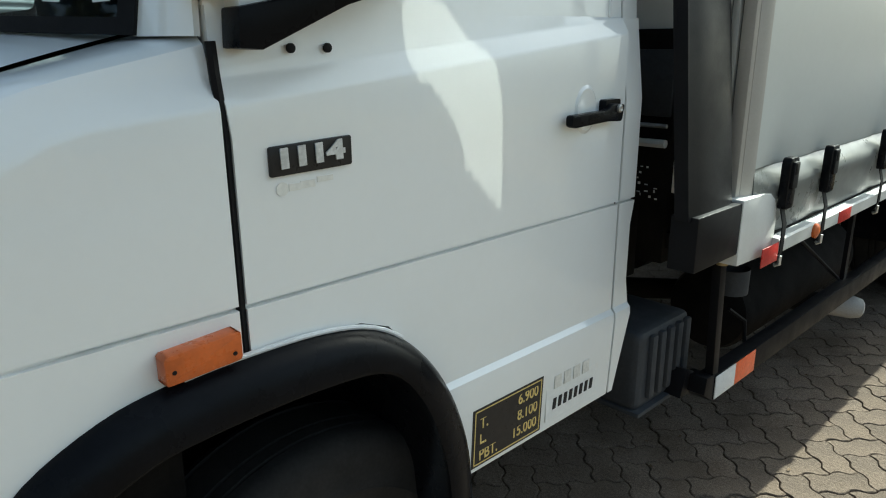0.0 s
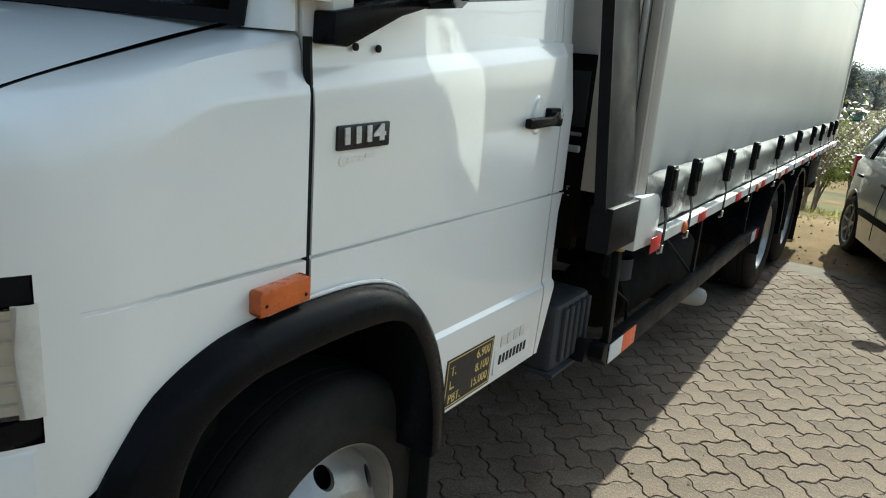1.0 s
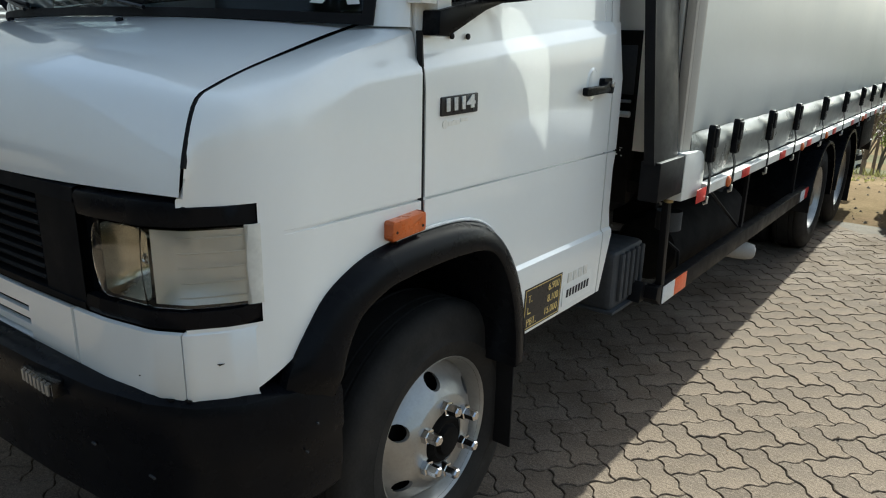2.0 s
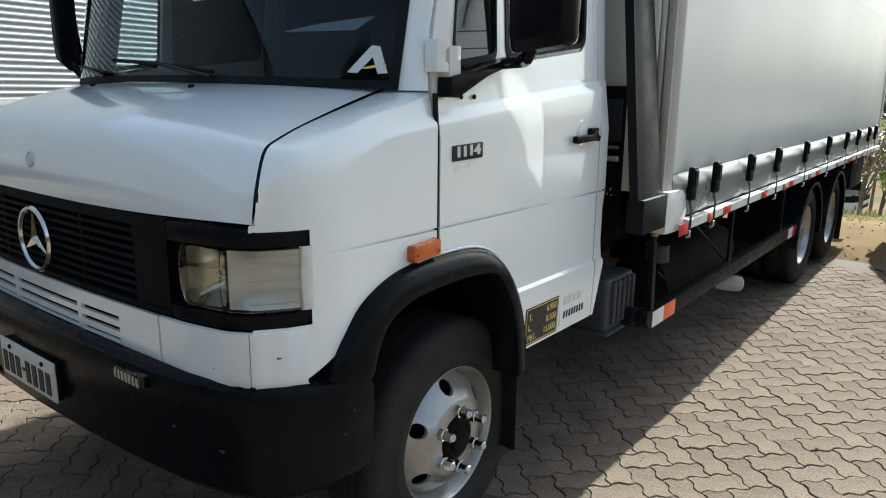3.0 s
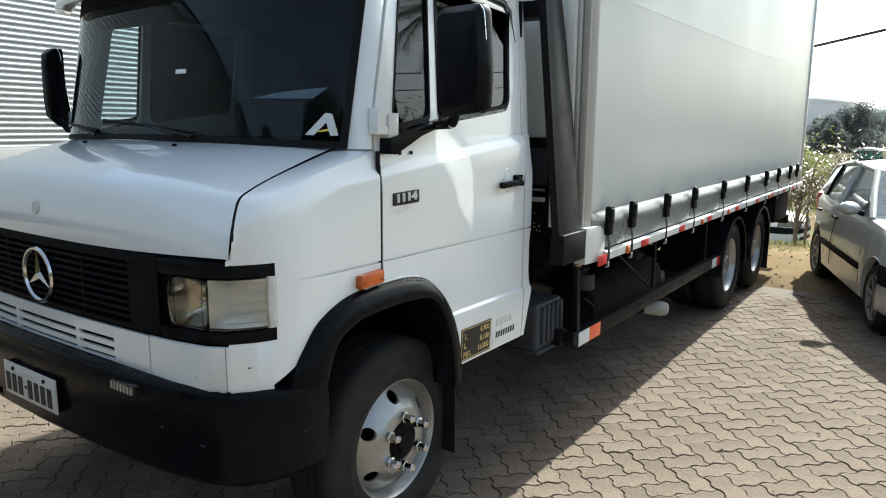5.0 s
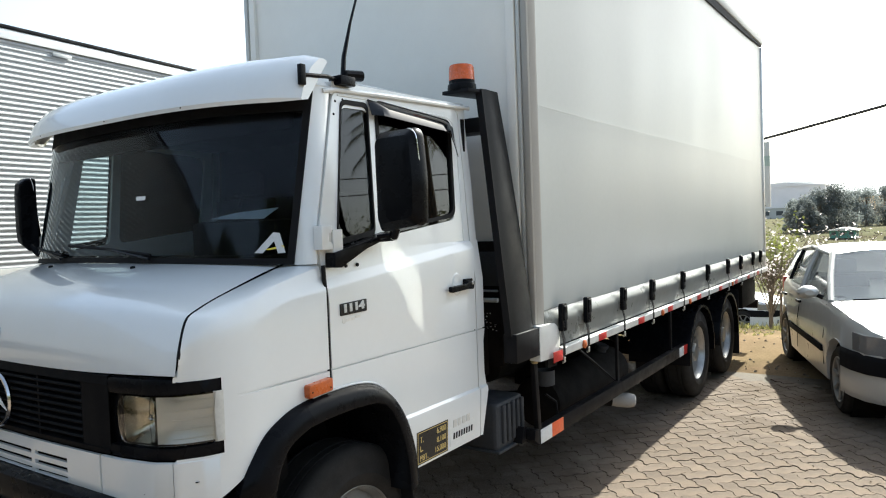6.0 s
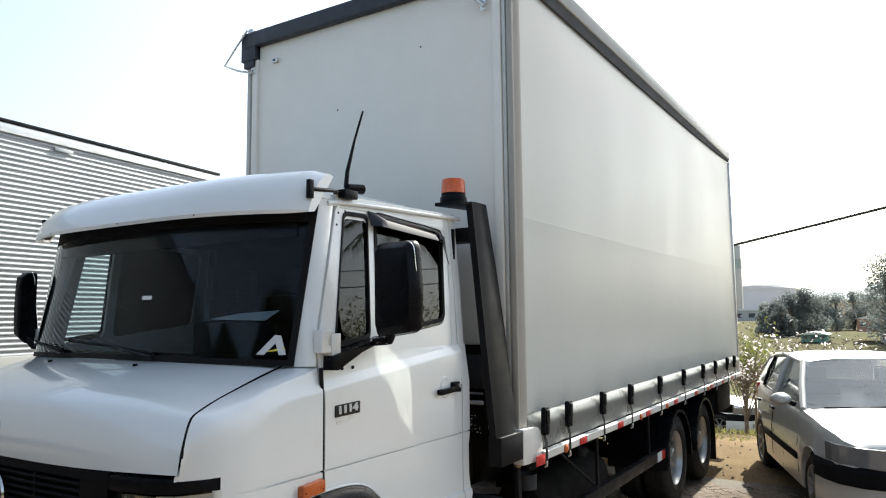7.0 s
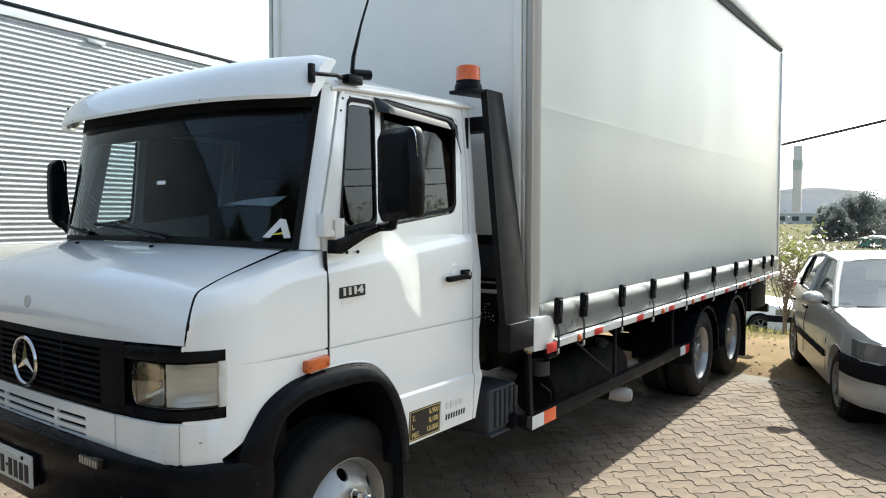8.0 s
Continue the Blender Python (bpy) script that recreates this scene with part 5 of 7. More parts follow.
part("rear_door", box(FAR + 0.02, BX - 0.06, BY1 + 0.005, BY1 + 0.045, 1.06, BZ + 0.05, 0.006), SHEET, truck)
# corner brackets of the tarpaulin on the front wall
for x in (-0.055, -2.070):
    plate = part("tarp_bracket", box(x - 0.020, x + 0.020, BY0 - 0.042, BY0 - 0.036, 3.762, 3.972, 0.002), ALU, truck, "pale drilled bracket plate")
    for k in range(4):
        part("bolt", lathe([(0, 0.006), (0.003, 0.006), (0.004, 0)], (0, -1, 0), (x, BY0 - 0.042, 3.785 + 0.055 * k), 10), SEAL, plate)
part("tarp_hook", tube([(-2.07, BY0 - 0.045, 3.765), (-2.20, BY0 - 0.075, 3.80), (-2.375, BY0 - 0.055, 3.882), (-2.24, BY0 - 0.075, 3.98), (-2.10, BY0 - 0.075, 4.11)], 0.008, 6), ALU, truck)
part("tarp_hook", tube([(-0.13, BY0 - 0.09, BZ - 0.125), (-0.09, BY0 - 0.05, BZ - 0.15), (-0.04, BY0 - 0.045, BZ - 0.20)], 0.014, 6), ALU, truck)
# oval marker lamp, drawn as a plain metal oval with a slot
wall_lamp = part("wall_vent", prism(rounded([(-1.887, 3.812), (-1.825, 3.812), (-1.825, 3.848), (-1.887, 3.848)], 0.016, 4), "y", BY0 - 0.030, BY0 - 0.008, 0.004), ALU, truck, "small oval marker lamp on the front wall")
part("slot", box(-1.870, -1.842, BY0 - 0.032, BY0 - 0.028, 3.824, 3.836, 0.001), SEAL, wall_lamp)
for x, z in ((-1.243, 3.333), (-0.537, 3.642), (-1.60, 2.62)):
    part("rivet", lathe([(0, 0.006), (0.004, 0.005), (0.005, 0)], (0, -1, 0), (x, BY0 - 0.010, z), 10), GREY_PLASTIC, truck)

# the deck's white edge, its rounded front cap, latches with straps, reflectors
DECK_WHITE = material("deck_enamel", (0.60, 0.60, 0.57), 0.5, vary=0.06, scale=3, dirt=(0.32, 0.29, 0.24), dirt_amount=0.4, dirt_scale=4, bump=0.06)
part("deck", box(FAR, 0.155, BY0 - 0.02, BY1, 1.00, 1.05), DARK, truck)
part("deck_edge", prism([(0.140, 0.990), (0.184, 0.990), (0.190, 0.996), (0.190, 1.036), (0.184, 1.042), (0.140, 1.044)], "y", 1.44, BY1), DECK_WHITE, truck, "white painted deck edge")
cap = [(1.200, 1.00), (1.452, 0.99), (1.454, 1.08), (1.448, 1.13), (1.428, 1.168), (1.395, 1.190), (1.35, 1.197), (1.200, 1.200)]
part("deck_cap", prism(cap, "x", 0.10, 0.166, 0.004), WHITE_OLD, truck, "white rounded deck corner")
for y in LATCH_Y:
    x = curtain_x(y, 1.22) + 0.006
    la = part("latch", prism(rounded([(y - 0.034, 1.135), (y + 0.030, 1.135), (y + 0.036, 1.28), (y + 0.030, 1.298), (y - 0.026, 1.298), (y - 0.034, 1.28)], 0.012, 3), "x", x, x + 0.028, 0.005), BLACK, truck, "black curtain latch with strap")
    part("lever", prism(rounded([(y - 0.020, 1.20), (y + 0.020, 1.20), (y + 0.022, 1.285), (y - 0.018, 1.285)], 0.008, 3), "x", x + 0.026, x + 0.036, 0.003), SEAL, la)
    part("lever_slot", box(x + 0.030, x + 0.0375, y - 0.012, y + 0.012, 1.245, 1.280, 0.002), DARK, la)
    part("strap", thicken(grid([[(px, y - 0.02 + o, pz) for o in (-0.014, 0.014)] for px, pz in ((x + 0.012, 1.15), (0.194, 1.09), (0.194, 1.00), (0.186, 0.970), (0.175, 0.960))]), 0.003), SEAL, la)
    part("hook", tube([(0.192, y - 0.02, 0.985), (0.192, y - 0.02, 0.958), (0.178, y - 0.02, 0.952)], 0.007, 6), ALU, la)
for k, y in enumerate((1.37, 2.04, 2.80, 3.52, 4.42, 5.26, 6.00, 6.66, 7.25)):
    w = 0.12 if k == 0 else 0.13
    part("reflector", box(0.1895, 0.1925, y - w / 2, y + w / 2, 0.993 if k else 0.975, 1.039 if k else 1.035, 0.001), RED, truck, "red reflective strip")
for y in (1.74, 3.30, 4.10, 5.80):
    part("side_lamp", lathe([(0, 0.026), (0.008, 0.026), (0.013, 0.018), (0.014, 0)], (1, 0, 0), (0.190, y, 1.012), 16), ORANGE, truck, "small amber side lamp")

# side guard: rail, hangers, brace, reflectors
BRASS = material("tarnished_brass", (0.34, 0.27, 0.14), 0.45, metal=0.7, vary=0.2, scale=40)
rail = part("side_guard", box(0.045, 0.100, 1.30, 4.36, 0.505, 0.592, 0.006), BLACK_PAINT, truck, "black steel side guard rail")
part("end_piece", prism([(1.235, 0.545), (1.30, 0.500), (1.30, 0.595), (1.245, 0.60)], "x", 0.02, 0.098, 0.004), BLACK_PAINT, rail)
part("hanger", prism([(1.292, 0.592), (1.330, 0.592), (1.302, 0.975), (1.262, 0.975)], "x", 0.066, 0.094, 0.003), BLACK_PAINT, rail)
part("fitting", lathe([(0, 0.020), (0.012, 0.022), (0.018, 0.016), (0.040, 0.016), (0.046, 0.022), (0.062, 0.020)], (0, 0, 1), (0.086, 1.281, 0.972), 14), BRASS, rail, "tarnished brass fitting")
for y in (2.64, 3.95):
    part("hanger", box(0.048, 0.066, y - 0.018, y + 0.018, 0.59, 1.0), BLACK_PAINT, rail)
part("brace", tube([(0.05, 2.60, 0.60), (-0.02, 2.10, 0.92)], 0.008, 6), BLACK_PAINT, rail)
part("link_plate", prism([(1.19, 0.53), (1.27, 0.53), (1.27, 0.60), (1.22, 0.62)], "x", -0.05, 0.04, 0.002), BLACK_PAINT, rail)
for y0, y1, mt in ((1.303, 1.448, TAPE_WHITE), (1.448, 1.605, ORANGE_RED), (4.06, 4.20, TAPE_WHITE), (4.20, 4.345, RED)):
    part("reflector", box(0.099, 0.1025, y0, y1, 0.508, 0.588, 0.001), mt, rail)
part("valve", lathe([(0, 0.06), (0.09, 0.06), (0.1, 0.03), (0.1, 0)], (0, 0, -1), (-0.02, 1.62, 0.86), 16), GREY_PLASTIC, truck)
part("hose", tube([(0.0, 1.58, 0.72), (0.03, 1.66, 0.66), (0.03, 1.68, 0.56), (-0.02, 1.72, 0.5)], 0.007, 6), SEAL, truck)

# rear mudguards, flap, dark toolbox behind the wheels
for y in REAR_Y:
    rows = []
    for k in range(15):
        a = radians(-5 + 190 * k / 14)
        rows.append([(x, y - math.cos(a) * 0.475, R_TYRE + math.sin(a) * 0.475) for x in (-0.45, 0.115)] + [(0.128, y - math.cos(a) * 0.470, R_TYRE + math.sin(a) * 0.470), (0.128, y - math.cos(a) * 0.445, R_TYRE + math.sin(a) * 0.445)])
    part("mudguard", thicken(grid(rows), 0.008), BLACK, truck, "black plastic mudguard")
    part("mudguard", thicken(mirrored(grid(rows), (FAR + 0.18) / 2), 0.008), BLACK, truck)
part("mud_flap", box(-0.46, 0.118, 6.43, 6.442, 0.13, 0.88, 0.002), SEAL, truck)
part("tool_box", box(-0.5, 0.10, 6.75, 7.55, 0.62, 0.985, 0.01), DARK, truck)
part("rear_bumper", box(FAR + 0.1, 0.08, 7.78, 7.88, 0.50, 0.62, 0.01), BLACK_PAINT, truck)
EXHAUST = material("dusty_exhaust", (0.40, 0.38, 0.35), 0.85, vary=0.15, dirt=(0.25, 0.21, 0.17), dirt_amount=0.4, dirt_scale=6)
exhaust = part("exhaust", tube([(-0.95, 1.2, 0.56), (-0.70, 2.0, 0.52), (-0.40, 2.55, 0.44), (-0.06, 2.80, 0.400)], 0.05, 14), DARK, truck)
part("tailpipe", tube([(-0.06, 2.80, 0.400), (-0.01, 2.825, 0.398), (0.055, 2.865, 0.393), (0.090, 2.885, 0.390), (0.100, 2.890, 0.389)], 0.05, 14, radii=[0.046, 0.054, 0.056, 0.046, 0.030]), EXHAUST, exhaust, "pale dusty tailpipe end")


# ---- ground ----
terrain_line = curve([-60, 8.8, 10, 12, 15, 18, 20, 25, 31, 40, 60, 100, 300, 500, 900, 1400], [0, 0, -0.12, -0.46, -0.95, -1.42, -1.68, -2.4, -3.0, -3.3, -2.9, -1.4, -0.4, 4, 16, 20])


def terrain(x, y):
    """The yard lies level; behind it the bank falls to a valley that rises again far off."""
    return terrain_line(y)


DIRT = material("dry_earth", (0.165, 0.115, 0.074), 0.95, vary=0.35, scale=0.9, fine=30, bump=0.6, bump_scale=40, dirt=(0.125, 0.12, 0.06), dirt_amount=0.5, dirt_scale=0.35, spec=0.0)
_rows = []
for y in (-40, -25, -14, -8, -4, 0, 3, 5, 5.8, 6.1, 7, 8.5, 8.8, 10, 11, 12, 13.5, 15, 16.5, 18, 19, 20, 22, 25, 30, 36, 45, 60, 90, 130, 180, 250, 320, 420, 600, 900, 1400):
    _rows.append([(x, y, terrain(x, y) + (-0.055 if -30 < y < 6.0 and -24 < x < 24 else -0.006 if y < 9 else 0)) for x in (-900, -400, -180, -90, -50, -30, -22, -15, -10, -6, -3, 0, 3, 6, 10, 15, 22, 30, 50, 90, 180, 400, 900)])
ground = link("ground", grid(_rows), DIRT)
tagged(ground, "dry earth and thin yellow grass ground", "ground", kind="structure")

PAVER = material("concrete_paver", (0.166, 0.134, 0.108), 0.92, vary=0.40, scale=2.6, fine=85, bump=1.0, bump_scale=60, dirt=(0.115, 0.083, 0.052), dirt_amount=0.5, dirt_scale=1.1, per_object=0.09, spec=0.06, speck=0.75)
JOINT = material("joint_sand", (0.066, 0.052, 0.037), 1.0, vary=0.4, scale=6, bump=0.4, dirt=(0.115, 0.092, 0.065), dirt_amount=0.8, dirt_scale=1.4)
pavement = link("pavement", box(-16, 12, -16, 6.05, -0.055, -0.010), JOINT)
tagged(pavement, "interlocking wavy concrete pavers with dark sandy joints", "pavement", kind="structure")
UNIT, TURN = 0.1162, radians(48.7)  # a paver is two units long and one wide; the bond runs askew to the truck


def paver_outline(wide, tall):
    """A paver of unit cells, from its lower corner, every unit edge waved alike so that neighbours interlock."""
    wave = ((0.0, 0.0), (0.14, 0.075), (0.36, 0.085), (0.64, -0.085), (0.86, -0.075))
    pts = []
    for k in range(wide):
        pts += [(k + t, s) for t, s in wave]
    for k in range(tall):
        pts += [(wide - s, k + t) for t, s in wave]
    for k in range(wide):
        pts += [(wide - k - t, tall - s) for t, s in wave]
    for k in range(tall):
        pts += [(s, tall - k - t) for t, s in wave]
    return [((u - wide / 2) * UNIT, (v - tall / 2) * UNIT) for u, v in pts]


def paver_points(outline, wide, tall, tx, ty):
    """Two rings: the worn top, and the foot down in the joint."""
    out = []
    for inset, z in ((0.0054, 0.0), (0.0022, -0.0035), (0.0018, -0.02)):
        fu, fv = 1 - 2 * inset / (wide * UNIT), 1 - 2 * inset / (tall * UNIT)
        out.append([(u * fu, v * fv, z + u * tx + v * ty) for u, v in outline])
    return out


OUTLINES = {w: paver_outline(*w) for w in ((2, 1), (1, 2))}
_c, _s = math.cos(TURN), math.sin(TURN)


def paver_places():
    """Herringbone: a lying and a standing paver, set over and over along (1, -1) and (2, 2)."""
    for a in range(-130, 130):
        for c in range(-60, 60):
            for shape, u, v in (((2, 1), 1.0, -0.5), ((1, 2), 2.5, 0.0)):
                pu, pv = (u + a + 2 * c) * UNIT, (v - a + 2 * c) * UNIT
                yield shape, pu * _c - pv * _s + 0.145, pu * _s + pv * _c + 0.578


_near, _rest = [], []
for shape, px, py in paver_places():
    if py > 5.55 + 0.25 * math.sin(px * 3) + 0.2 * math.sin(px * 11) + 0.2 * math.sin(px * 37 + py * 29) or px > 6.5 or px < -7 or py < -7:
        continue
    (_near if 0.0 < px < 2.2 and -0.2 < py < 3.6 else _rest).append((shape, px, py))
rng = random.Random(4)
_near.sort(key=lambda p: (p[1] - 0.8) ** 2 * 3 + (p[2] - 1.1) ** 2)
_near, _more = _near[:300], _near[300:]


def paver_faces(n, base=0):
    fs = [tuple(range(base, base + n))]
    for r in (0, 1):
        fs += [(base + (r + 1) * n + k, base + (r + 1) * n + (k + 1) % n, base + r * n + (k + 1) % n, base + r * n + k) for k in range(n)]
    return fs


meshes = {}
for shape, outline in OUTLINES.items():
    for k in range(5):
        rings = paver_points(outline, *shape, rng.uniform(-0.012, 0.012), rng.uniform(-0.012, 0.012))
        me = bpy.data.meshes.new("paver")
        me.from_pydata([p for r in rings for p in r], [], paver_faces(len(outline)))
        me.materials.append(PAVER)
        meshes[shape, k] = me
for shape, px, py in _near:
    ob = new("paver", meshes[shape, rng.randrange(5)])
    ob.matrix_basis = Matrix.Translation((px, py, rng.uniform(-0.003, 0.002))) @ Matrix.Rotation(TURN, 4, "Z")
    ob.parent = pavement
# all the other pavers in one mesh
vs, fs = [], []
for shape, px, py in _rest + _more:
    dz = rng.uniform(-0.003, 0.002)
    base = len(vs)
    for ring in paver_points(OUTLINES[shape], *shape, rng.uniform(-0.012, 0.012), rng.uniform(-0.012, 0.012)):
        vs += [(px + u * _c - v * _s, py + u * _s + v * _c, z + dz) for u, v, z in ring]
    fs += paver_faces(len(OUTLINES[shape]), base)
me = bpy.data.meshes.new("pavers")
me.from_pydata(vs, [], fs)
me.materials.append(PAVER)
pavers = new("pavers", me)
pavers.parent = pavement
tagged(pavers, "weathered concrete pavers", kind="stuff")

# ---- the trailer parked alongside ----
trailer = thing("box_trailer", (-5.8, -1.0, 0), "corrugated aluminium box truck body with black roof edge", "truck")
TX, TZ0, TZ1, TY0, TY1 = -4.60, 1.46, 3.60, -9.0, 3.30
RAIL_GREY = material("rail_paint", (0.34, 0.345, 0.34), 0.5, metal=0.2, vary=0.06, scale=2, dirt=(0.3, 0.29, 0.26), dirt_amount=0.3, dirt_scale=2)
rows = []
zz = TZ0 + 0.05
prof = []
n = 0
while zz < TZ1 - 0.10:
    prof += [(zz, 0.0), (zz + 0.012, 0.0045), (zz + 0.020, 0.0045), (zz + 0.032, 0.0)]
    zz += 0.0475
part("corrugated_side", grid([[(TX + o, y, z) for z, o in prof] for y in (TY0, -4.0, -1.0, 1.0, TY1)]), CORRUGATED, trailer, smooth=False)
part("body", box(TX - 2.45, TX - 0.004, TY0, TY1, TZ0, TZ1 - 0.02), CORRUGATED, trailer)
part("top_rail", box(TX - 0.02, TX + 0.016, TY0, TY1, TZ1 - 0.10, TZ1 - 0.012, 0.004), ALU, trailer)
part("roof_edge", box(TX - 0.03, TX + 0.03, TY0, TY1 + 0.02, TZ1 - 0.012, TZ1 + 0.02, 0.004), BLACK, trailer)
part("bottom_rail", box(TX - 0.03, TX + 0.012, TY0, TY1, TZ0 - 0.215, TZ0 + 0.06, 0.006), RAIL_GREY, trailer)
part("repair_patch", box(TX + 0.008, TX + 0.016, 1.13, 1.32, TZ1 - 0.165, TZ1 - 0.128, 0.002), CORRUGATED, trailer)
for k in range(8):
    part("reflector", box(TX + 0.0115, TX + 0.016, -6.1 + k * 1.2, -5.95 + k * 1.2, TZ0 + 0.012, TZ0 + 0.045), RED if k % 2 else TAPE_WHITE, trailer)
part("chassis", box(TX - 1.7, TX - 0.7, TY0 + 0.4, TY1 - 0.3, 0.85, TZ0 - 0.05), DARK, trailer)
for y in (-7.2, -6.0, 1.6):
    for s, x in ((1, TX - 0.06), (-1, TX - 2.38)):
        part("wheel", lathe(tyre_profile(0.48, 0.28, 0.28), (s, 0, 0), (x, y, 0.48), 28), RUBBER, trailer)
        part("rim", lathe([(-0.1, 0.0), (-0.1, 0.2), (0.0, 0.28), (0.01, 0.29)], (s, 0, 0), (x, y, 0.48), 28), RIM_SILVER, trailer)
# parked at a slight angle to the truck
_p = Vector((-4.58, 0.6, 0))
trailer.matrix_basis = Matrix.Translation(_p) @ Matrix.Rotation(radians(7.5), 4, "Z") @ Matrix.Translation(trailer.location - _p)


# ---- cars ----
def hatchback(name, paint, label, m, trim=True):
    """A small five-door car. x points ahead, y to its left; the middle of the wheelbase is the origin."""
    car = thing(name, (0, 0, 0), label, "car")
    half = curve([-1.84, -1.78, -1.5, -1.0, 0.0, 0.9, 1.4, 1.75, 1.92, 1.98], [0.60, 0.70, 0.79, 0.82, 0.83, 0.83, 0.81, 0.74, 0.60, 0.45])
    belt = curve([-1.84, -1.7, -1.3, -0.5, 0.3, 0.85, 1.3, 1.7, 1.90, 1.98], [0.78, 0.97, 0.965, 0.945, 0.925, 0.925, 0.880, 0.815, 0.745, 0.66])
    crown = curve([-1.84, 0.5, 0.80, 0.9, 1.3, 1.7, 1.90, 1.98], [0.01, 0.01, 0.025, 0.05, 0.065, 0.055, 0.035, 0.01])

    def low(x):
        z = 0.20 if -1.6 < x < 1.7 else 0.24
        for ax in (-1.22, 1.22):
            d = abs(x - ax)
            if d < 0.345:
                z = max(z, 0.29 + math.sqrt(0.345 ** 2 - d * d))
        return z
    xs = sorted(set([round(v, 3) for v in np.linspace(-1.84, 1.98, 34)] + [ax + d for ax in (-1.22, 1.22) for d in (-0.345, -0.34, -0.30, -0.22, -0.12, 0, 0.12, 0.22, 0.30, 0.34, 0.345)]))
    rows = []
    for x in xs:
        w, b, lo, cr = half(x), belt(x), low(x), crown(x)
        mid = max(0.55, min(0.62, b - 0.1))
        side = [(w - 0.05, lo), (w - 0.005, lo + 0.02 if lo < 0.5 else lo + 0.005), (w + 0.012, max(lo + 0.012, 0.42)), (w + 0.020, max(lo + 0.016, mid - 0.04)), (w + 0.012, max(lo + 0.02, mid)), (w - 0.010, max(lo + 0.03, b - 0.06)), (w - 0.045, b), (w * 0.8, b + cr * 0.35), (w * 0.4, b + cr * 0.85), (0, b + cr)]
        rows.append([(x, y, z) for y, z in side] + [(x, -y, z) for y, z in side[-2::-1]])
    bm = grid(rows)
    bm.faces.new([bm.verts.new(p) for p in rows[0]])
    bm.faces.new([bm.verts.new(p) for p in rows[-1]][::-1])
    part("body", bm, paint, car)
    part("underside", box(-1.7, 1.75, -0.70, 0.70, 0.20, 0.62), DARK, car)
    # roof and pillars
    roof_z = curve([-1.50, -1.40, -1.0, -0.5, -0.1, 0.06, 0.12], [1.315, 1.365, 1.405, 1.425, 1.42, 1.395, 1.375])
    rx = [-1.50, -1.44, -1.3, -1.0, -0.7, -0.4, -0.1, 0.03, 0.12]
    part("roof", thicken(grid([[(x, u * 0.60, roof_z(x) - 0.055 * abs(u) ** 3.2) for u in np.linspace(-1, 1, 13)] for x in rx]), 0.02), paint, car)
    for s in (1, -1):
        for a, c, r in (((0.80, s * 0.775, 0.925), (0.10, s * 0.595, 1.335), 0.030), ((-0.36, s * 0.785, 0.955), (-0.42, s * 0.60, 1.375), 0.030), ((-1.74, s * 0.66, 0.99), (-1.48, s * 0.575, 1.295), 0.05), ((0.12, s * 0.60, 1.325), (-0.7, s * 0.605, 1.375), 0.022), ((-0.7, s * 0.605, 1.375), (-1.48, s * 0.585, 1.30), 0.028), ((-1.12, s * 0.77, 0.975), (-1.14, s * 0.60, 1.35), 0.02)):
            part("pillar", tube([a, tuple((Vector(a) + Vector(c)) / 2 + Vector((0, s * 0.012, 0.006))), c], r, 8), paint if r > 0.021 else BLACK, car)
        # side glass
        for q in (((0.72, 0.935), (0.06, 1.325), (-0.39, 1.365), (-0.34, 0.96)), ((-0.40, 0.965), (-0.45, 1.365), (-1.10, 1.335), (-1.08, 0.98)), ((-1.16, 0.99), (-1.17, 1.325), (-1.40, 1.27), (-1.56, 0.985))):
            b = bmesh.new()
            vs = [b.verts.new((x, s * lerp(0.785, 0.600, (z - 0.93) / 0.42), z)) for x, z in q]
            b.faces.new(vs)
            part("side_window", thicken(b, 0.004), DUSTY_GLASS, car)
        part("door_line", tube([(-0.36, s * 0.848, 0.30), (-0.355, s * 0.852, 0.60), (-0.36, s * 0.80, 0.94)], 0.004, 5), SEAL, car)
        part("door_line", tube([(0.78, s * 0.838, 0.34), (0.80, s * 0.846, 0.60), (0.76, s * 0.80, 0.90)], 0.004, 5), SEAL, car)
        part("side_strip", box(-0.85, 0.78, *sorted((s * 0.838, s * 0.862)), 0.46, 0.52, 0.006), TRIM_DARK, car)
        for x in (-0.28, -1.05):
            part("door_handle", box(x - 0.08, x + 0.08, *sorted((s * 0.835, s * 0.865)), 0.80, 0.83, 0.008), BLACK, car)
        mir = []
        for d, f in ((-0.06, 0.5), (-0.04, 0.85), (0.0, 1.0), (0.05, 0.85), (0.085, 0.4)):
            mir.append([(0.60 + d, s * (0.93 + 0.10 * f * math.cos(a)), 1.00 + 0.065 * f * math.sin(a)) for a in np.linspace(0, 2 * math.pi, 14)[:-1]])
        b = grid(mir, wrap=True)
        for e in (0, -1):
            b.faces.new([b.verts.new(p) for p in mir[e]])
        part("wing_mirror", b, paint, car, "car-coloured wing mirror")
        part("mirror_foot", tube([(0.63, s * 0.80, 0.95), (0.61, s * 0.86, 0.98)], 0.025, 8), BLACK, car)
        # lamps
        b = grid([[(x, s * (half(x) + 0.012) if y is None else s * y, z) for x, y in ((1.56, None), (1.66, None), (1.75, None), (1.83, None), (1.90, None), (1.945, None), (1.975, None), (1.992, 0.36))] for z in (0.615, 0.66, 0.72, 0.765)])
        part("headlamp", thicken(b, 0.02), LAMP_GREY, car, "grey glass headlamp")
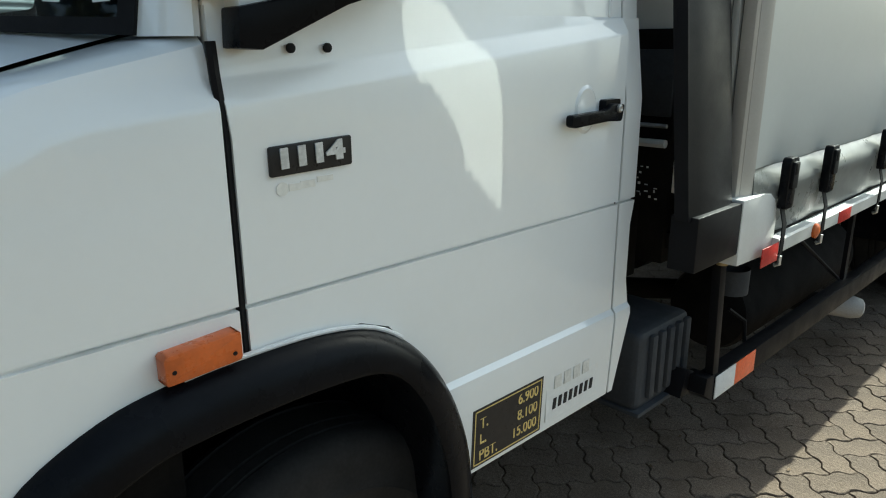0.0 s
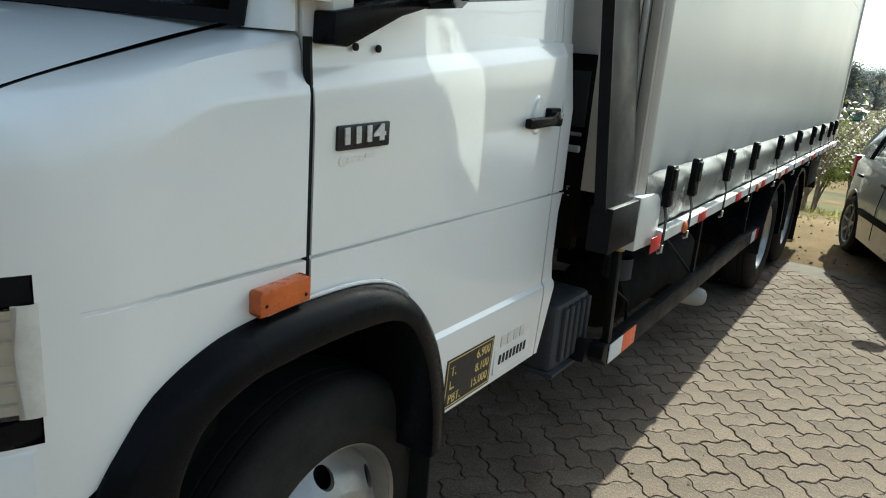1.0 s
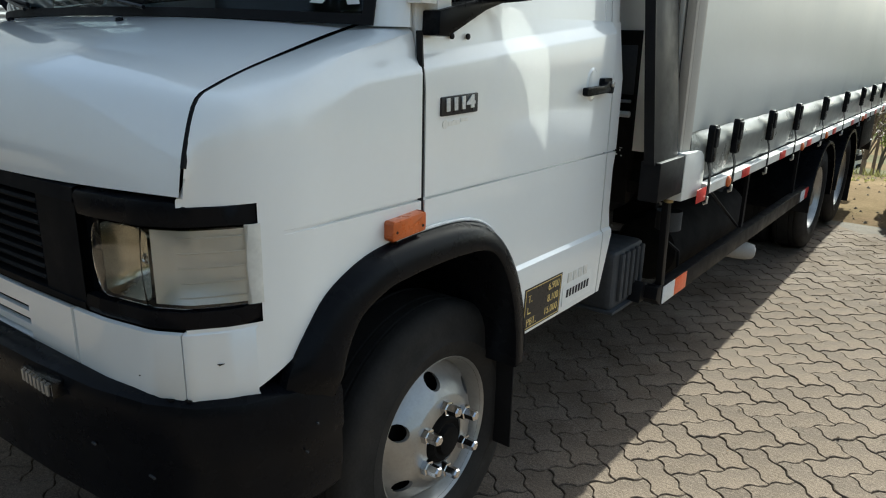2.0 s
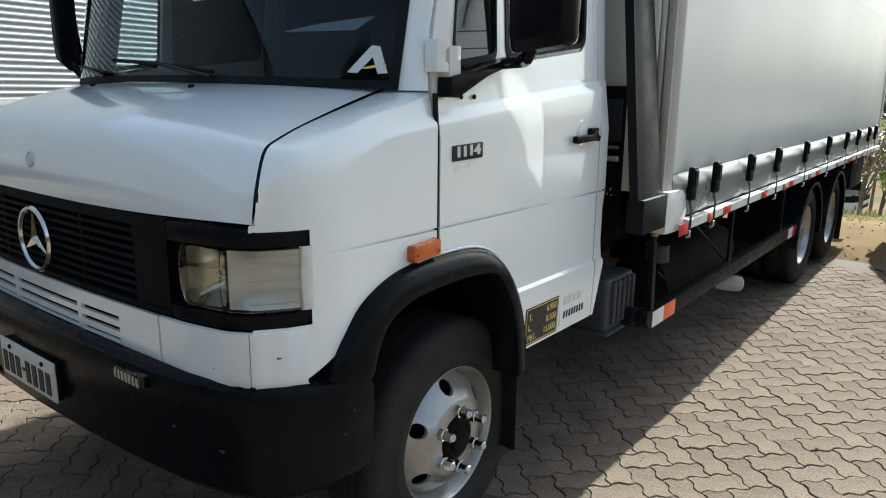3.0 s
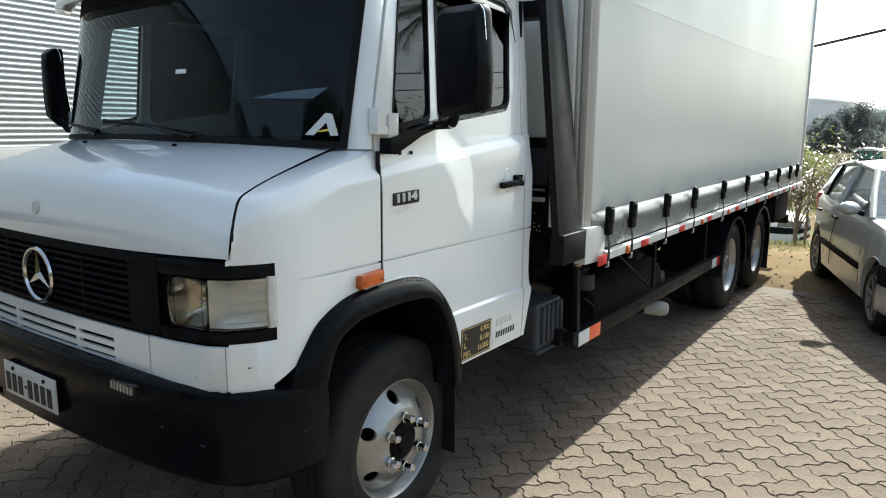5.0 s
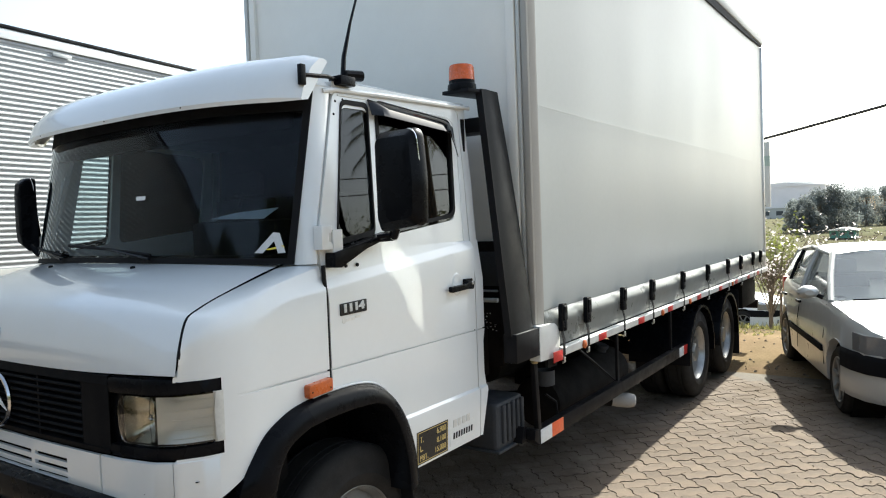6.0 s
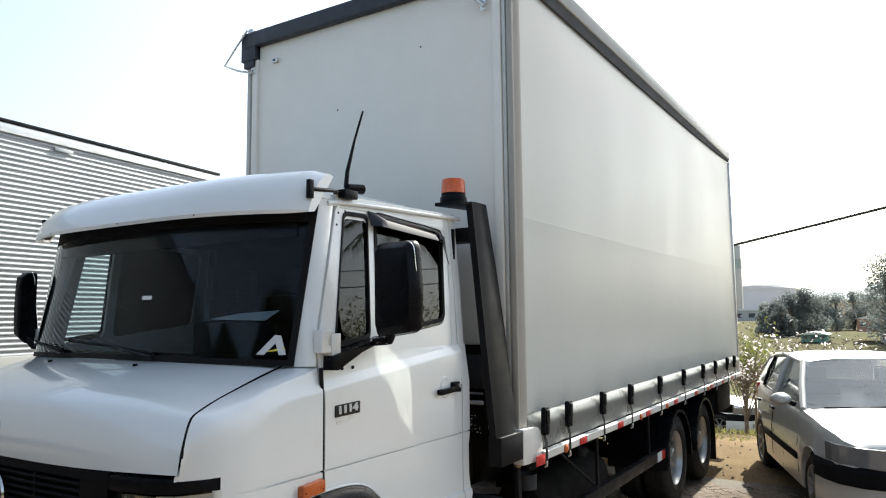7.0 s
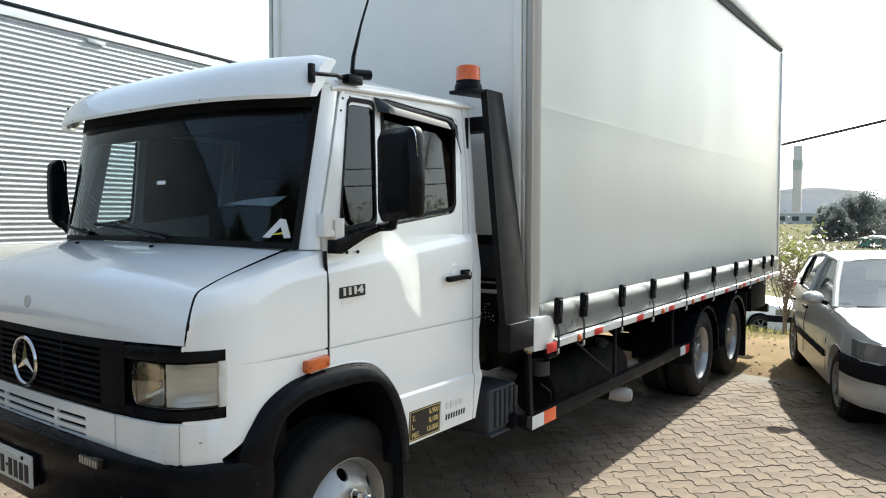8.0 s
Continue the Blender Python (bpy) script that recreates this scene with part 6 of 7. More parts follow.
        part("turn_lamp", thicken(grid([[(x, s * y, z) for x, y in ((1.57, half(1.57) + 0.016), (1.68, half(1.68) + 0.018))] for z in (0.64, 0.755)]), 0.006), LAMP_GREY, car)
        part("fog_lamp", lathe([(0, 0.05), (0.015, 0.045), (0.02, 0)], (1, 0, 0), (1.955, s * 0.52, 0.33), 16), LAMP_GREY, car)
        part("tail_lamp", box(-1.80, -1.70, *sorted((s * 0.62, s * 0.75)), 0.72, 0.96, 0.02), RED, car)
        for ax in (1.22, -1.22):
            w = part("wheel", lathe(tyre_profile(0.295, 0.185, 0.185), (0, s, 0), (ax, s * 0.815, 0.295), 36), RUBBER, car)
            part("rim", lathe([(-0.15, 0.18), (-0.03, 0.175), (0.0, 0.185), (0.008, 0.195), (0.002, 0.20)], (0, s, 0), (ax, s * 0.815, 0.295), 36), ALLOY, w)
            part("hub", lathe([(-0.03, 0.0), (-0.018, 0.03), (-0.012, 0.05), (-0.02, 0.06), (-0.06, 0.06)], (0, s, 0), (ax, s * 0.815, 0.295), 20), ALLOY, w)
            part("brake", lathe([(-0.08, 0.0), (-0.08, 0.16)], (0, s, 0), (ax, s * 0.815, 0.295), 20), DARK, w)
            for k in range(7):
                a = 2 * math.pi * k / 7 + 0.2
                d = Vector((math.cos(a), 0, math.sin(a)))
                part("spoke", tube([Vector((ax, s * 0.795, 0.295)) + d * 0.05, Vector((ax, s * 0.800, 0.295)) + d * 0.12, Vector((ax, s * 0.805, 0.295)) + d * 0.182], 0.016, 6, radii=[0.02, 0.015, 0.02]), ALLOY, w)
            part("arch_gap", lathe([(-0.28, 0.335), (-0.02, 0.335)], (0, s, 0), (ax, s * 0.80, 0.29), 30), DARK, car)
    # screens
    part("windscreen", thicken(grid([[(lerp(0.84 - 0.10 * abs(u) ** 2, 0.12 - 0.03 * abs(u) ** 2, t), u * lerp(0.745, 0.575, t), lerp(0.935, 1.375 - 0.03 * abs(u) ** 2, t)) for u in np.linspace(-1, 1, 11)] for t in np.linspace(0, 1, 5)]), 0.005), DUSTY_GLASS, car, "dusty windscreen, pale with sky light")
    part("rear_window", thicken(grid([[(lerp(-1.74, -1.50, t), u * lerp(0.62, 0.55, t), lerp(1.01, 1.31, t)) for u in np.linspace(-1, 1, 7)] for t in np.linspace(0, 1, 4)]), 0.005), GLASS_TINT, car)
    part("scuttle", box(0.76, 0.90, -0.70, 0.70, 0.895, 0.938, 0.01), BLACK, car)
    for y0, y1 in ((0.60, 0.02), (-0.02, -0.60)):
        part("wiper", tube([(0.80, y0, 0.965), (0.83, (y0 + y1) / 2, 0.955), (0.84, y1, 0.95)], 0.008, 5), SEAL, car)
    # bumpers: dark band over a painted skirt
    path = [(1.40, 0.845), (1.60, 0.815), (1.78, 0.75), (1.92, 0.62), (1.985, 0.45), (2.005, 0.2), (2.01, 0.0)]
    path = path + [(x, -y) for x, y in path[-2::-1]]
    part("bumper", thicken(grid([[(x + o, y * (1 + o * 0.3), z) for x, y in path] for z, o in ((0.23, -0.03), (0.27, -0.005), (0.42, 0.0), (0.46, -0.002))]), 0.02), paint, car)
    part("bumper_band", thicken(grid([[(x + o, y * (1 + o * 0.5), z) for x, y in path] for z, o in ((0.455, 0.0), (0.465, 0.022), (0.575, 0.022), (0.60, 0.0), (0.615, -0.03))]), 0.02), TRIM_DARK, car)
    part("grille", box(1.93, 1.975, -0.40, 0.40, 0.625, 0.70, 0.006), DARK, car)
    part("air_intake", box(1.985, 2.008, -0.42, 0.42, 0.275, 0.36, 0.01), DARK, car)
    rear = [(-1.5, 0.80), (-1.75, 0.74), (-1.87, 0.55), (-1.90, 0.0)]
    rear = rear + [(x, -y) for x, y in rear[-2::-1]]
    part("rear_bumper", thicken(grid([[(x, y, z) for x, y in rear] for z in (0.25, 0.42, 0.56)]), 0.02), TRIM_DARK, car)
    part("dashboard", box(0.30, 0.80, -0.68, 0.68, 0.80, 0.93, 0.03), TRIM_DARK, car)
    for y in (0.36, -0.36):
        seat = part("seat", box(-0.35, 0.12, y - 0.24, y + 0.24, 0.45, 0.62, 0.04), SEAT_CLOTH, car)
        part("backrest", box(-0.50, -0.36, y - 0.23, y + 0.23, 0.55, 1.08, 0.05), SEAT_CLOTH, seat)
        part("headrest", box(-0.50, -0.42, y - 0.12, y + 0.12, 1.10, 1.25, 0.03), SEAT_CLOTH, seat)
    part("bench", box(-1.25, -1.05, -0.60, 0.60, 0.45, 1.05, 0.05), SEAT_CLOTH, car)
    part("aerial", tube([(-0.15, 0, 1.42), (-0.30, 0, 1.55)], 0.004, 5), SEAL, car)
    car.matrix_basis = m
    return car


LAMP_GREY = material("lamp_grey", (0.17, 0.175, 0.18), 0.12, vary=0.12, scale=14, coat=0.8, rough_vary=0.05)
ALLOY = material("dull_alloy", (0.30, 0.29, 0.27), 0.5, metal=0.5, vary=0.1, dirt=(0.12, 0.10, 0.08), dirt_amount=0.4, dirt_scale=9)
hatchback("hatchback_car", SILVER_PAINT, "dusty silver five-door hatchback parked on the pavers", pose(1.678, 6.17, -0.01, 0, 0, -72.0))
hatchback("hatchback_car", CAR_WHITE, "white car parked on the lower grass behind the truck", pose(-3.52, 19.6, terrain(0, 19.6), 0, 0, -6) @ Matrix.Scale(1.13, 4))


# ---- plants ----
LEAF = leafy(material("bush_leaves", (0.105, 0.108, 0.042), 0.7, vary=0.4, scale=5, per_object=0.35))
# far leaves: the haze of distance is mixed into their colour
LEAF_FAR = leafy(material("hazed_tree_leaves", (0.175, 0.19, 0.178), 0.8, vary=0.2, scale=0.5, per_object=0.3))
BUSH_LEAF = leafy(material("dry_bush_leaves", (0.115, 0.092, 0.066), 0.8, vary=0.4, scale=5, per_object=0.4), 0.12)
LEAF_BRIGHT = leafy(material("fresh_leaves", (0.17, 0.19, 0.045), 0.7, vary=0.3, scale=5, per_object=0.3))
BARK = material("bark", (0.14, 0.11, 0.08), 0.9, vary=0.3, bump=0.4, bump_scale=30)
FLOWER = leafy(material("white_flowers", (0.78, 0.72, 0.70), 0.7, vary=0.1))
GRASS = leafy(material("dry_grass", (0.19, 0.18, 0.062), 0.85, vary=0.3, scale=2, per_object=0.3))


def leaves(rnd, clumps, size, count, mtl_name):
    """Small bent leaves strewn through round clumps (centre, radius)."""
    vs, fs = [], []
    for c, r in clumps:
        for _ in range(count):
            d = Vector((rnd.gauss(0, 1), rnd.gauss(0, 1), rnd.gauss(0, 0.8))).normalized() * r * rnd.uniform(0.35, 1.0) ** 0.6
            p = Vector(c) + d
            a = Vector((rnd.uniform(-1, 1), rnd.uniform(-1, 1), rnd.uniform(-0.6, 0.9))).normalized()
            b = a.orthogonal().normalized()
            s = size * rnd.uniform(0.6, 1.3)
            n = len(vs)
            vs += [p - a * s, p + b * s * 0.4, p + a * s, p - b * s * 0.4 + a.cross(b) * s * 0.25]
            fs += [(n, n + 1, n + 2), (n, n + 2, n + 3)]
    return vs, fs


def plant(name, label, category, x, y, height, spread, seed, leaf, mtl, flowers=0, limbs=9, count=60, trunk=0.06, group="", bare=0.3):
    rnd = random.Random(seed)
    z0 = terrain(x, y)
    t = thing(name, (x, y, z0), label, category, group)
    top = Vector((x + rnd.uniform(-0.1, 0.1) * height, y, z0 + height * 0.55))
    part("trunk", tube([(x, y, z0 - 0.05), tuple(lerp(Vector((x, y, z0)), top, 0.5) + Vector((rnd.uniform(-0.04, 0.04) * height, 0, 0))), tuple(top)], trunk, 8, radii=[trunk, trunk * 0.75, trunk * 0.4]), BARK, t)
    clumps = []
    for k in range(limbs):
        a = 2 * math.pi * k / limbs + rnd.uniform(-0.4, 0.4)
        st = lerp(Vector((x, y, z0)), top, rnd.uniform(bare, 1.0))
        up = rnd.uniform(0.25, 1.0)
        en = Vector((x + math.cos(a) * spread * rnd.uniform(0.35, 1.0), y + math.sin(a) * spread * rnd.uniform(0.35, 1.0), z0 + height * lerp(0.35, 0.95, up)))
        part("limb", tube([tuple(st), tuple(lerp(st, en, 0.5) + Vector((0, 0, 0.06 * height))), tuple(en)], trunk * 0.3, 5, radii=[trunk * 0.35, trunk * 0.22, trunk * 0.08]), BARK, t)
        for f, r in ((1.0, 0.26), (0.72, 0.20), (0.5, 0.14)):
            clumps.append((lerp(st, en, f) + Vector((rnd.uniform(-0.1, 0.1), rnd.uniform(-0.1, 0.1), rnd.uniform(-0.05, 0.1))) * height * 0.5, r * height * rnd.uniform(0.55, 1.0)))
    vs, fs = leaves(rnd, clumps, leaf, count, "crown")
    me = bpy.data.meshes.new("crown")
    me.from_pydata(vs, [], fs)
    me.materials.append(mtl)
    cr = new("crown", me)
    cr.parent = t
    tagged(cr, "", kind="stuff")
    cr.matrix_parent_inverse = Matrix.Translation(-Vector(t.location))
    if flowers:
        vs, fs = leaves(rnd, [(c, r * 1.05) for c, r in clumps], leaf * 1.5, flowers, "flowers")
        me = bpy.data.meshes.new("flowers")
        me.from_pydata(vs, [], fs)
        me.materials.append(FLOWER)
        fl = new("flowers", me)
        fl.parent = t
        tagged(fl, "", kind="stuff")
        fl.matrix_parent_inverse = Matrix.Translation(-Vector(t.location))
    return t


for k, (x, y, h, s) in enumerate(((-0.35, 11.4, 2.0, 0.75), (0.55, 12.0, 2.0, 0.9), (1.45, 12.4, 1.95, 0.9), (-1.4, 12.6, 2.2, 0.9), (2.6, 13.0, 1.9, 0.9))):
    plant("flowering_bush", "thin bush with white blossoms on dry grass", "bush", x, y, h, s, 10 + k, 0.024, BUSH_LEAF, flowers=5, limbs=26, count=20, trunk=0.04, group="bushes behind the truck", bare=0.15)

plant("leafy_bush", "low yellow-green leafy shrub beside the bare bushes", "bush", -0.26, 11.9, 1.62 - terrain(-0.26, 11.9), 0.28, 61, 0.045, LEAF_BRIGHT, limbs=7, count=26, trunk=0.03, bare=0.8)

# dry grass on the slope behind
rnd = random.Random(7)
vs, fs = [], []
for _ in range(9000):
    y = rnd.uniform(8.6, 24)
    x = rnd.uniform(-6, 5) - (y - 9) * 0.1
    z = terrain(x, y) - 0.01
    h = rnd.uniform(0.05, 0.16) * (1.0 if y > 9.6 else 0.35)
    a = rnd.uniform(0, 6.28)
    dx, dy = math.cos(a) * 0.02, math.sin(a) * 0.02
    lx, ly = rnd.uniform(-0.05, 0.05), rnd.uniform(-0.05, 0.05)
    n = len(vs)
    vs += [(x - dx, y - dy, z), (x + dx, y + dy, z), (x + lx, y + ly, z + h)]
    fs.append((n, n + 1, n + 2))
me = bpy.data.meshes.new("grass")
me.from_pydata(vs, [], fs)
me.materials.append(GRASS)
tagged(new("grass", me), "dry yellow-green grass on the bank", "grass", kind="stuff")

# ---- the distance ----
FIELD = material("field_grass", (0.108, 0.108, 0.066), 0.95, vary=0.3, scale=0.12, fine=1.5, bump=0.3, bump_scale=3, dirt=(0.15, 0.12, 0.08), dirt_amount=0.5, dirt_scale=0.05, spec=0.0)
tagged(link("field", grid([[(x, y, terrain(x, y) + 0.03) for x in (-260, -120, -60, -25, -8, 8, 25, 60, 140)] for y in (17, 18, 20, 25, 31, 40, 60, 100, 180, 300)]), FIELD), "dry olive grass field across the valley", "field", kind="structure")
# hill colour is paled to carry the haze in front of it
HILL = material("hazed_hill", (0.47, 0.47, 0.45), 1.0, spec=0.0, vary=0.12, scale=0.01, fine=0.1)
rows = []
for x in np.linspace(-700, 500, 40):
    h = 30 + 10 * math.sin(x * 0.011 + 1.2) + 5 * math.sin(x * 0.031) + 10 * math.exp(-((x + 160) / 90) ** 2)
    rows.append([(x, 940, -20), (x, 960, h * 0.5), (x, 1000, h), (x, 1100, h * 0.6)])
tagged(link("far_hills", grid(rows), HILL), "pale hazy hills along the horizon", "hills", kind="structure")
CONCRETE = material("pale_concrete", (0.50, 0.50, 0.48), 0.85, vary=0.06, scale=0.2, dirt=(0.35, 0.37, 0.33), dirt_amount=0.3, dirt_scale=0.1)
# sheet colour brightened so that it holds the distant haze
FACTORY = material("hazed_sheet", (0.74, 0.74, 0.76), 0.7, vary=0.05, scale=0.1)
GREEN_PALE = material("faded_green", (0.33, 0.40, 0.36), 0.8, vary=0.08, scale=0.3)
GREEN_PAINT = material("green_paint", (0.10, 0.26, 0.20), 0.7, vary=0.1, scale=0.3)
ROOF_TILE = material("roof_tile", (0.34, 0.19, 0.13), 0.85, vary=0.15, scale=0.6)
WALL_PALE = material("pale_render", (0.60, 0.58, 0.54), 0.85, vary=0.06, scale=0.3)
PANE_DARK = material("dark_pane", (0.05, 0.06, 0.07), 0.2, vary=0.1)


def building(name, label, x, y, w, d, h, wall, roof, rise=1.0, windows=4, base=None):
    z = terrain(x, y) - 0.5 if base is None else base
    t = thing(name, (x, y, z), label, "building")
    part("wall", box(x - w / 2, x + w / 2, y, y + d, z, z + h), wall, t)
    part("roof", prism([(x - w / 2 - 0.3, z + h), (x + w / 2 + 0.3, z + h), (x + w * 0.15, z + h + rise), (x - w * 0.15, z + h + rise)], "y", y - 0.4, y + d + 0.4), roof, t)
    for k in range(windows):
        wx = x - w / 2 + (k + 0.5) * w / windows
        win = part("window", box(wx - w / windows * 0.25, wx + w / windows * 0.25, y - 0.06, y + 0.02, z + h * 0.45, z + h * 0.78), PANE_DARK, t)
        part("frame", box(wx - w / windows * 0.28, wx + w / windows * 0.28, y - 0.10, y - 0.05, z + h * 0.42, z + h * 0.45), WALL_PALE, win)
    return t


tower = thing("tower", (-48.6, 300, -6), "tall pale concrete tower with a green band", "tower")
part("shaft", prism([(-50.1, 298.5), (-47.1, 298.5), (-47.1, 301.5), (-50.1, 301.5)], "z", -8, 29.5, 0.2), CONCRETE, tower)
part("band", prism([(-50.2, 298.4), (-47.0, 298.4), (-47.0, 301.6), (-50.2, 301.6)], "z", 20.0, 24.0), GREEN_PALE, tower)
building("factory", "large pale factory hall on the far hillside", -50.0, 330, 38, 30, 13.5, FACTORY, FACTORY, 1.6, 0, base=-1.0)
building("factory", "low grey works building with dark openings", -40.0, 260, 26, 12, 4.5, CONCRETE, FACTORY, 0.6, 6, base=-1.5)
building("green_shed", "low green painted shed beyond the field", -5.7, 92, 2.7, 5, 0.9, GREEN_PAINT, WALL_PALE, 0.3, 3, base=-1.6)
building("house", "low house with a pale sheet roof", 0.1, 94, 2.7, 4, 1.5, ROOF_TILE, WALL_PALE, 0.35, 2, base=-0.4)
building("house", "small blue-grey house with a white roof", 2.7, 91, 3.2, 4, 1.6, FACTORY, WALL_PALE, 0.5, 2, base=-1.5)


def far_tree(x, y, height, spread, seed, label="dark hazy tree across the valley", group="trees across the valley", mtl=None, leaf=0.17):
    """A full crown of many clumps, uneven, reaching far down the trunk."""
    rnd = random.Random(seed)
    z0 = terrain(x, y) - 0.3
    t = thing("tree", (x, y, z0), label, "tree", group)
    part("trunk", tube([(x, y, z0), (x + 0.1, y, z0 + height * 0.4), (x - 0.05, y, z0 + height * 0.85)], 0.2, 7, radii=[0.22, 0.16, 0.05]), BARK, t)
    clumps = []
    for k in range(30):
        f = rnd.uniform(0.12, 1.0)
        a = rnd.uniform(0, 6.283)
        r = spread * math.sin(math.pi * (0.18 + 0.72 * f)) * rnd.uniform(0.2, 1.0)
        c = Vector((x + math.cos(a) * r, y + math.sin(a) * r, z0 + height * f))
        clumps.append((c, rnd.uniform(0.10, 0.2) * height))
        part("limb", tube([(x, y, z0 + height * f * 0.7), tuple(c)], 0.05, 4), BARK, t)
    vs, fs = leaves(rnd, clumps, leaf, 150, "crown")
    me = bpy.data.meshes.new("crown")
    me.from_pydata(vs, [], fs)
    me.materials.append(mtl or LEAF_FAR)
    cr = new("crown", me)
    cr.parent = t
    tagged(cr, "", kind="stuff")
    cr.matrix_parent_inverse = Matrix.Translation(-Vector(t.location))


# unseen tree, added to hold back low sky light behind the camera
def sky_block_tree(x, y, height, spread, seed):
    far_tree(x, y, height, spread, seed, "dense leafy tree added behind the camera to block low sky", "trees along the yard", LEAF, 0.24)


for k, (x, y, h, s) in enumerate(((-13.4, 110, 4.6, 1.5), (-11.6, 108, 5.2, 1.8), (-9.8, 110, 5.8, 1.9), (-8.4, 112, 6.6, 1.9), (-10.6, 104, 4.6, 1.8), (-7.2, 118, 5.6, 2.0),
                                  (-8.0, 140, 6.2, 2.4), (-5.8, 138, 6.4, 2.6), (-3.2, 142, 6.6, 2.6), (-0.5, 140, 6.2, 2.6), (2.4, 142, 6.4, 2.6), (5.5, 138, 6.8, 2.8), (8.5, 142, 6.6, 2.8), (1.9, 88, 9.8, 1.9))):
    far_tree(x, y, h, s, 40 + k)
plant("bush", "yellow-green bush on the bank", "bush", -3.2, 29, 3.9, 0.6, 60, 0.06, LEAF_BRIGHT, limbs=10, count=80, trunk=0.05, group="green bushes on the bank", bare=0.2)
for k, (x, y, h, s) in enumerate(((-0.9, 19.5, 2.3, 0.6), (-0.2, 20.5, 2.6, 0.7), (0.9, 21, 2.4, 0.8))):
    plant("bush", "yellow-green bush on the bank", "bush", x, y, h, s, 62 + k, 0.05, LEAF_BRIGHT, limbs=11, count=80, trunk=0.05, group="green bushes on the bank", bare=0.15)

# ---- overhead lines ----
WIRE = material("cable_black", (0.02, 0.02, 0.02), 0.6, vary=0.2)


def cable(a, c, sag, r, label):
    a, c = Vector(a), Vector(c)
    pts = [tuple(lerp(a, c, k / 16) - Vector((0, 0, sag * 4 * (k / 16) * (1 - k / 16)))) for k in range(17)]
    tagged(link("cable", tube(pts, r, 6), WIRE), label, "cable", "overhead cables")


cable((-4.5, 17.6, 3.11), (6.5, 17.6, 5.33), 0.05, 0.035, "thick black overhead cable")
for k in range(3):
    cable((-14, 40 + k, 10.0 - 1.5 * k), (14, 30 + k, 21.5 - 1.6 * k), 0.3, 0.012, "thin black wire high overhead")

# ---- the near surroundings that the windows mirror, and unseen trees blocking low sky ----
# those at negative y are unseen, added to cut the sky light
for k, (x, y, h, s) in enumerate(((15, 11, 5.2, 2.4), (17, 15, 5.6, 2.6), (13, 17, 5.4, 2.4), (21, 21, 6.4, 3), (17, 5, 5.4, 2.6), (19, -4, 5, 3), (15, -9, 4.6, 2.8), (8, -15, 5, 3), (1, -17, 4.6, 2.8), (-6, -16, 5.2, 3.0))):
    plant("tree", "leafy tree out of view round the yard", "tree", x, y, h, s, 70 + k, 0.075, LEAF, limbs=16, count=170, trunk=0.14, group="trees round the yard", bare=0.2)
for k in range(13):
    sky_block_tree(-15 + k * 2.7 + 0.6 * math.sin(k * 2.1), -11.5 - 1.2 * math.cos(k * 1.7), 4.6 + 0.6 * math.sin(k * 3.3), 2.6, 120 + k)
PALM = Vector((8.7, 13.2, 0))
palm = thing("palm_tree", tuple(PALM), "tall slender palm tree at the yard's edge", "palm")
part("trunk", tube([tuple(PALM + Vector(p)) for p in ((0, 0, -0.05), (0.06, 0, 1.4), (0.10, 0, 3.0), (0.05, 0, 4.6), (0.02, 0, 6.1))], 0.14, 10, radii=[0.20, 0.15, 0.14, 0.13, 0.15]), BARK, palm)
for k in range(22):
    _b = bmesh.new()
    a = 2 * math.pi * k / 22
    up = (0.55, 0.25, -0.05)[k % 3]
    tips = [PALM + Vector((0.02, 0, 6.1)) + Vector((math.cos(a) * d, math.sin(a) * d, up * d - 0.26 * d * d)) for d in (0.0, 0.4, 0.8, 1.2, 1.6, 2.0)]
    tube([tuple(p) for p in tips], 0.015, 4, bm=_b)
    side = Vector((-math.sin(a), math.cos(a), 0))
    for i in range(5):
        step = tips[i + 1] - tips[i]
        for s in (1, -1):
            for q in (0.05, 0.25, 0.45, 0.65, 0.85):
                p = tips[i] + step * q
                _b.faces.new([_b.verts.new(v) for v in (p, p + step * 0.13, p + side * s * (0.46 - 0.05 * i) + step * 0.7 - Vector((0, 0, 0.16)))])
    part("frond", _b, LEAF, palm)
cable((24, -10, 5.4), (9.5, 30, 5.4), 0.3, 0.02, "black overhead line beyond the yard")
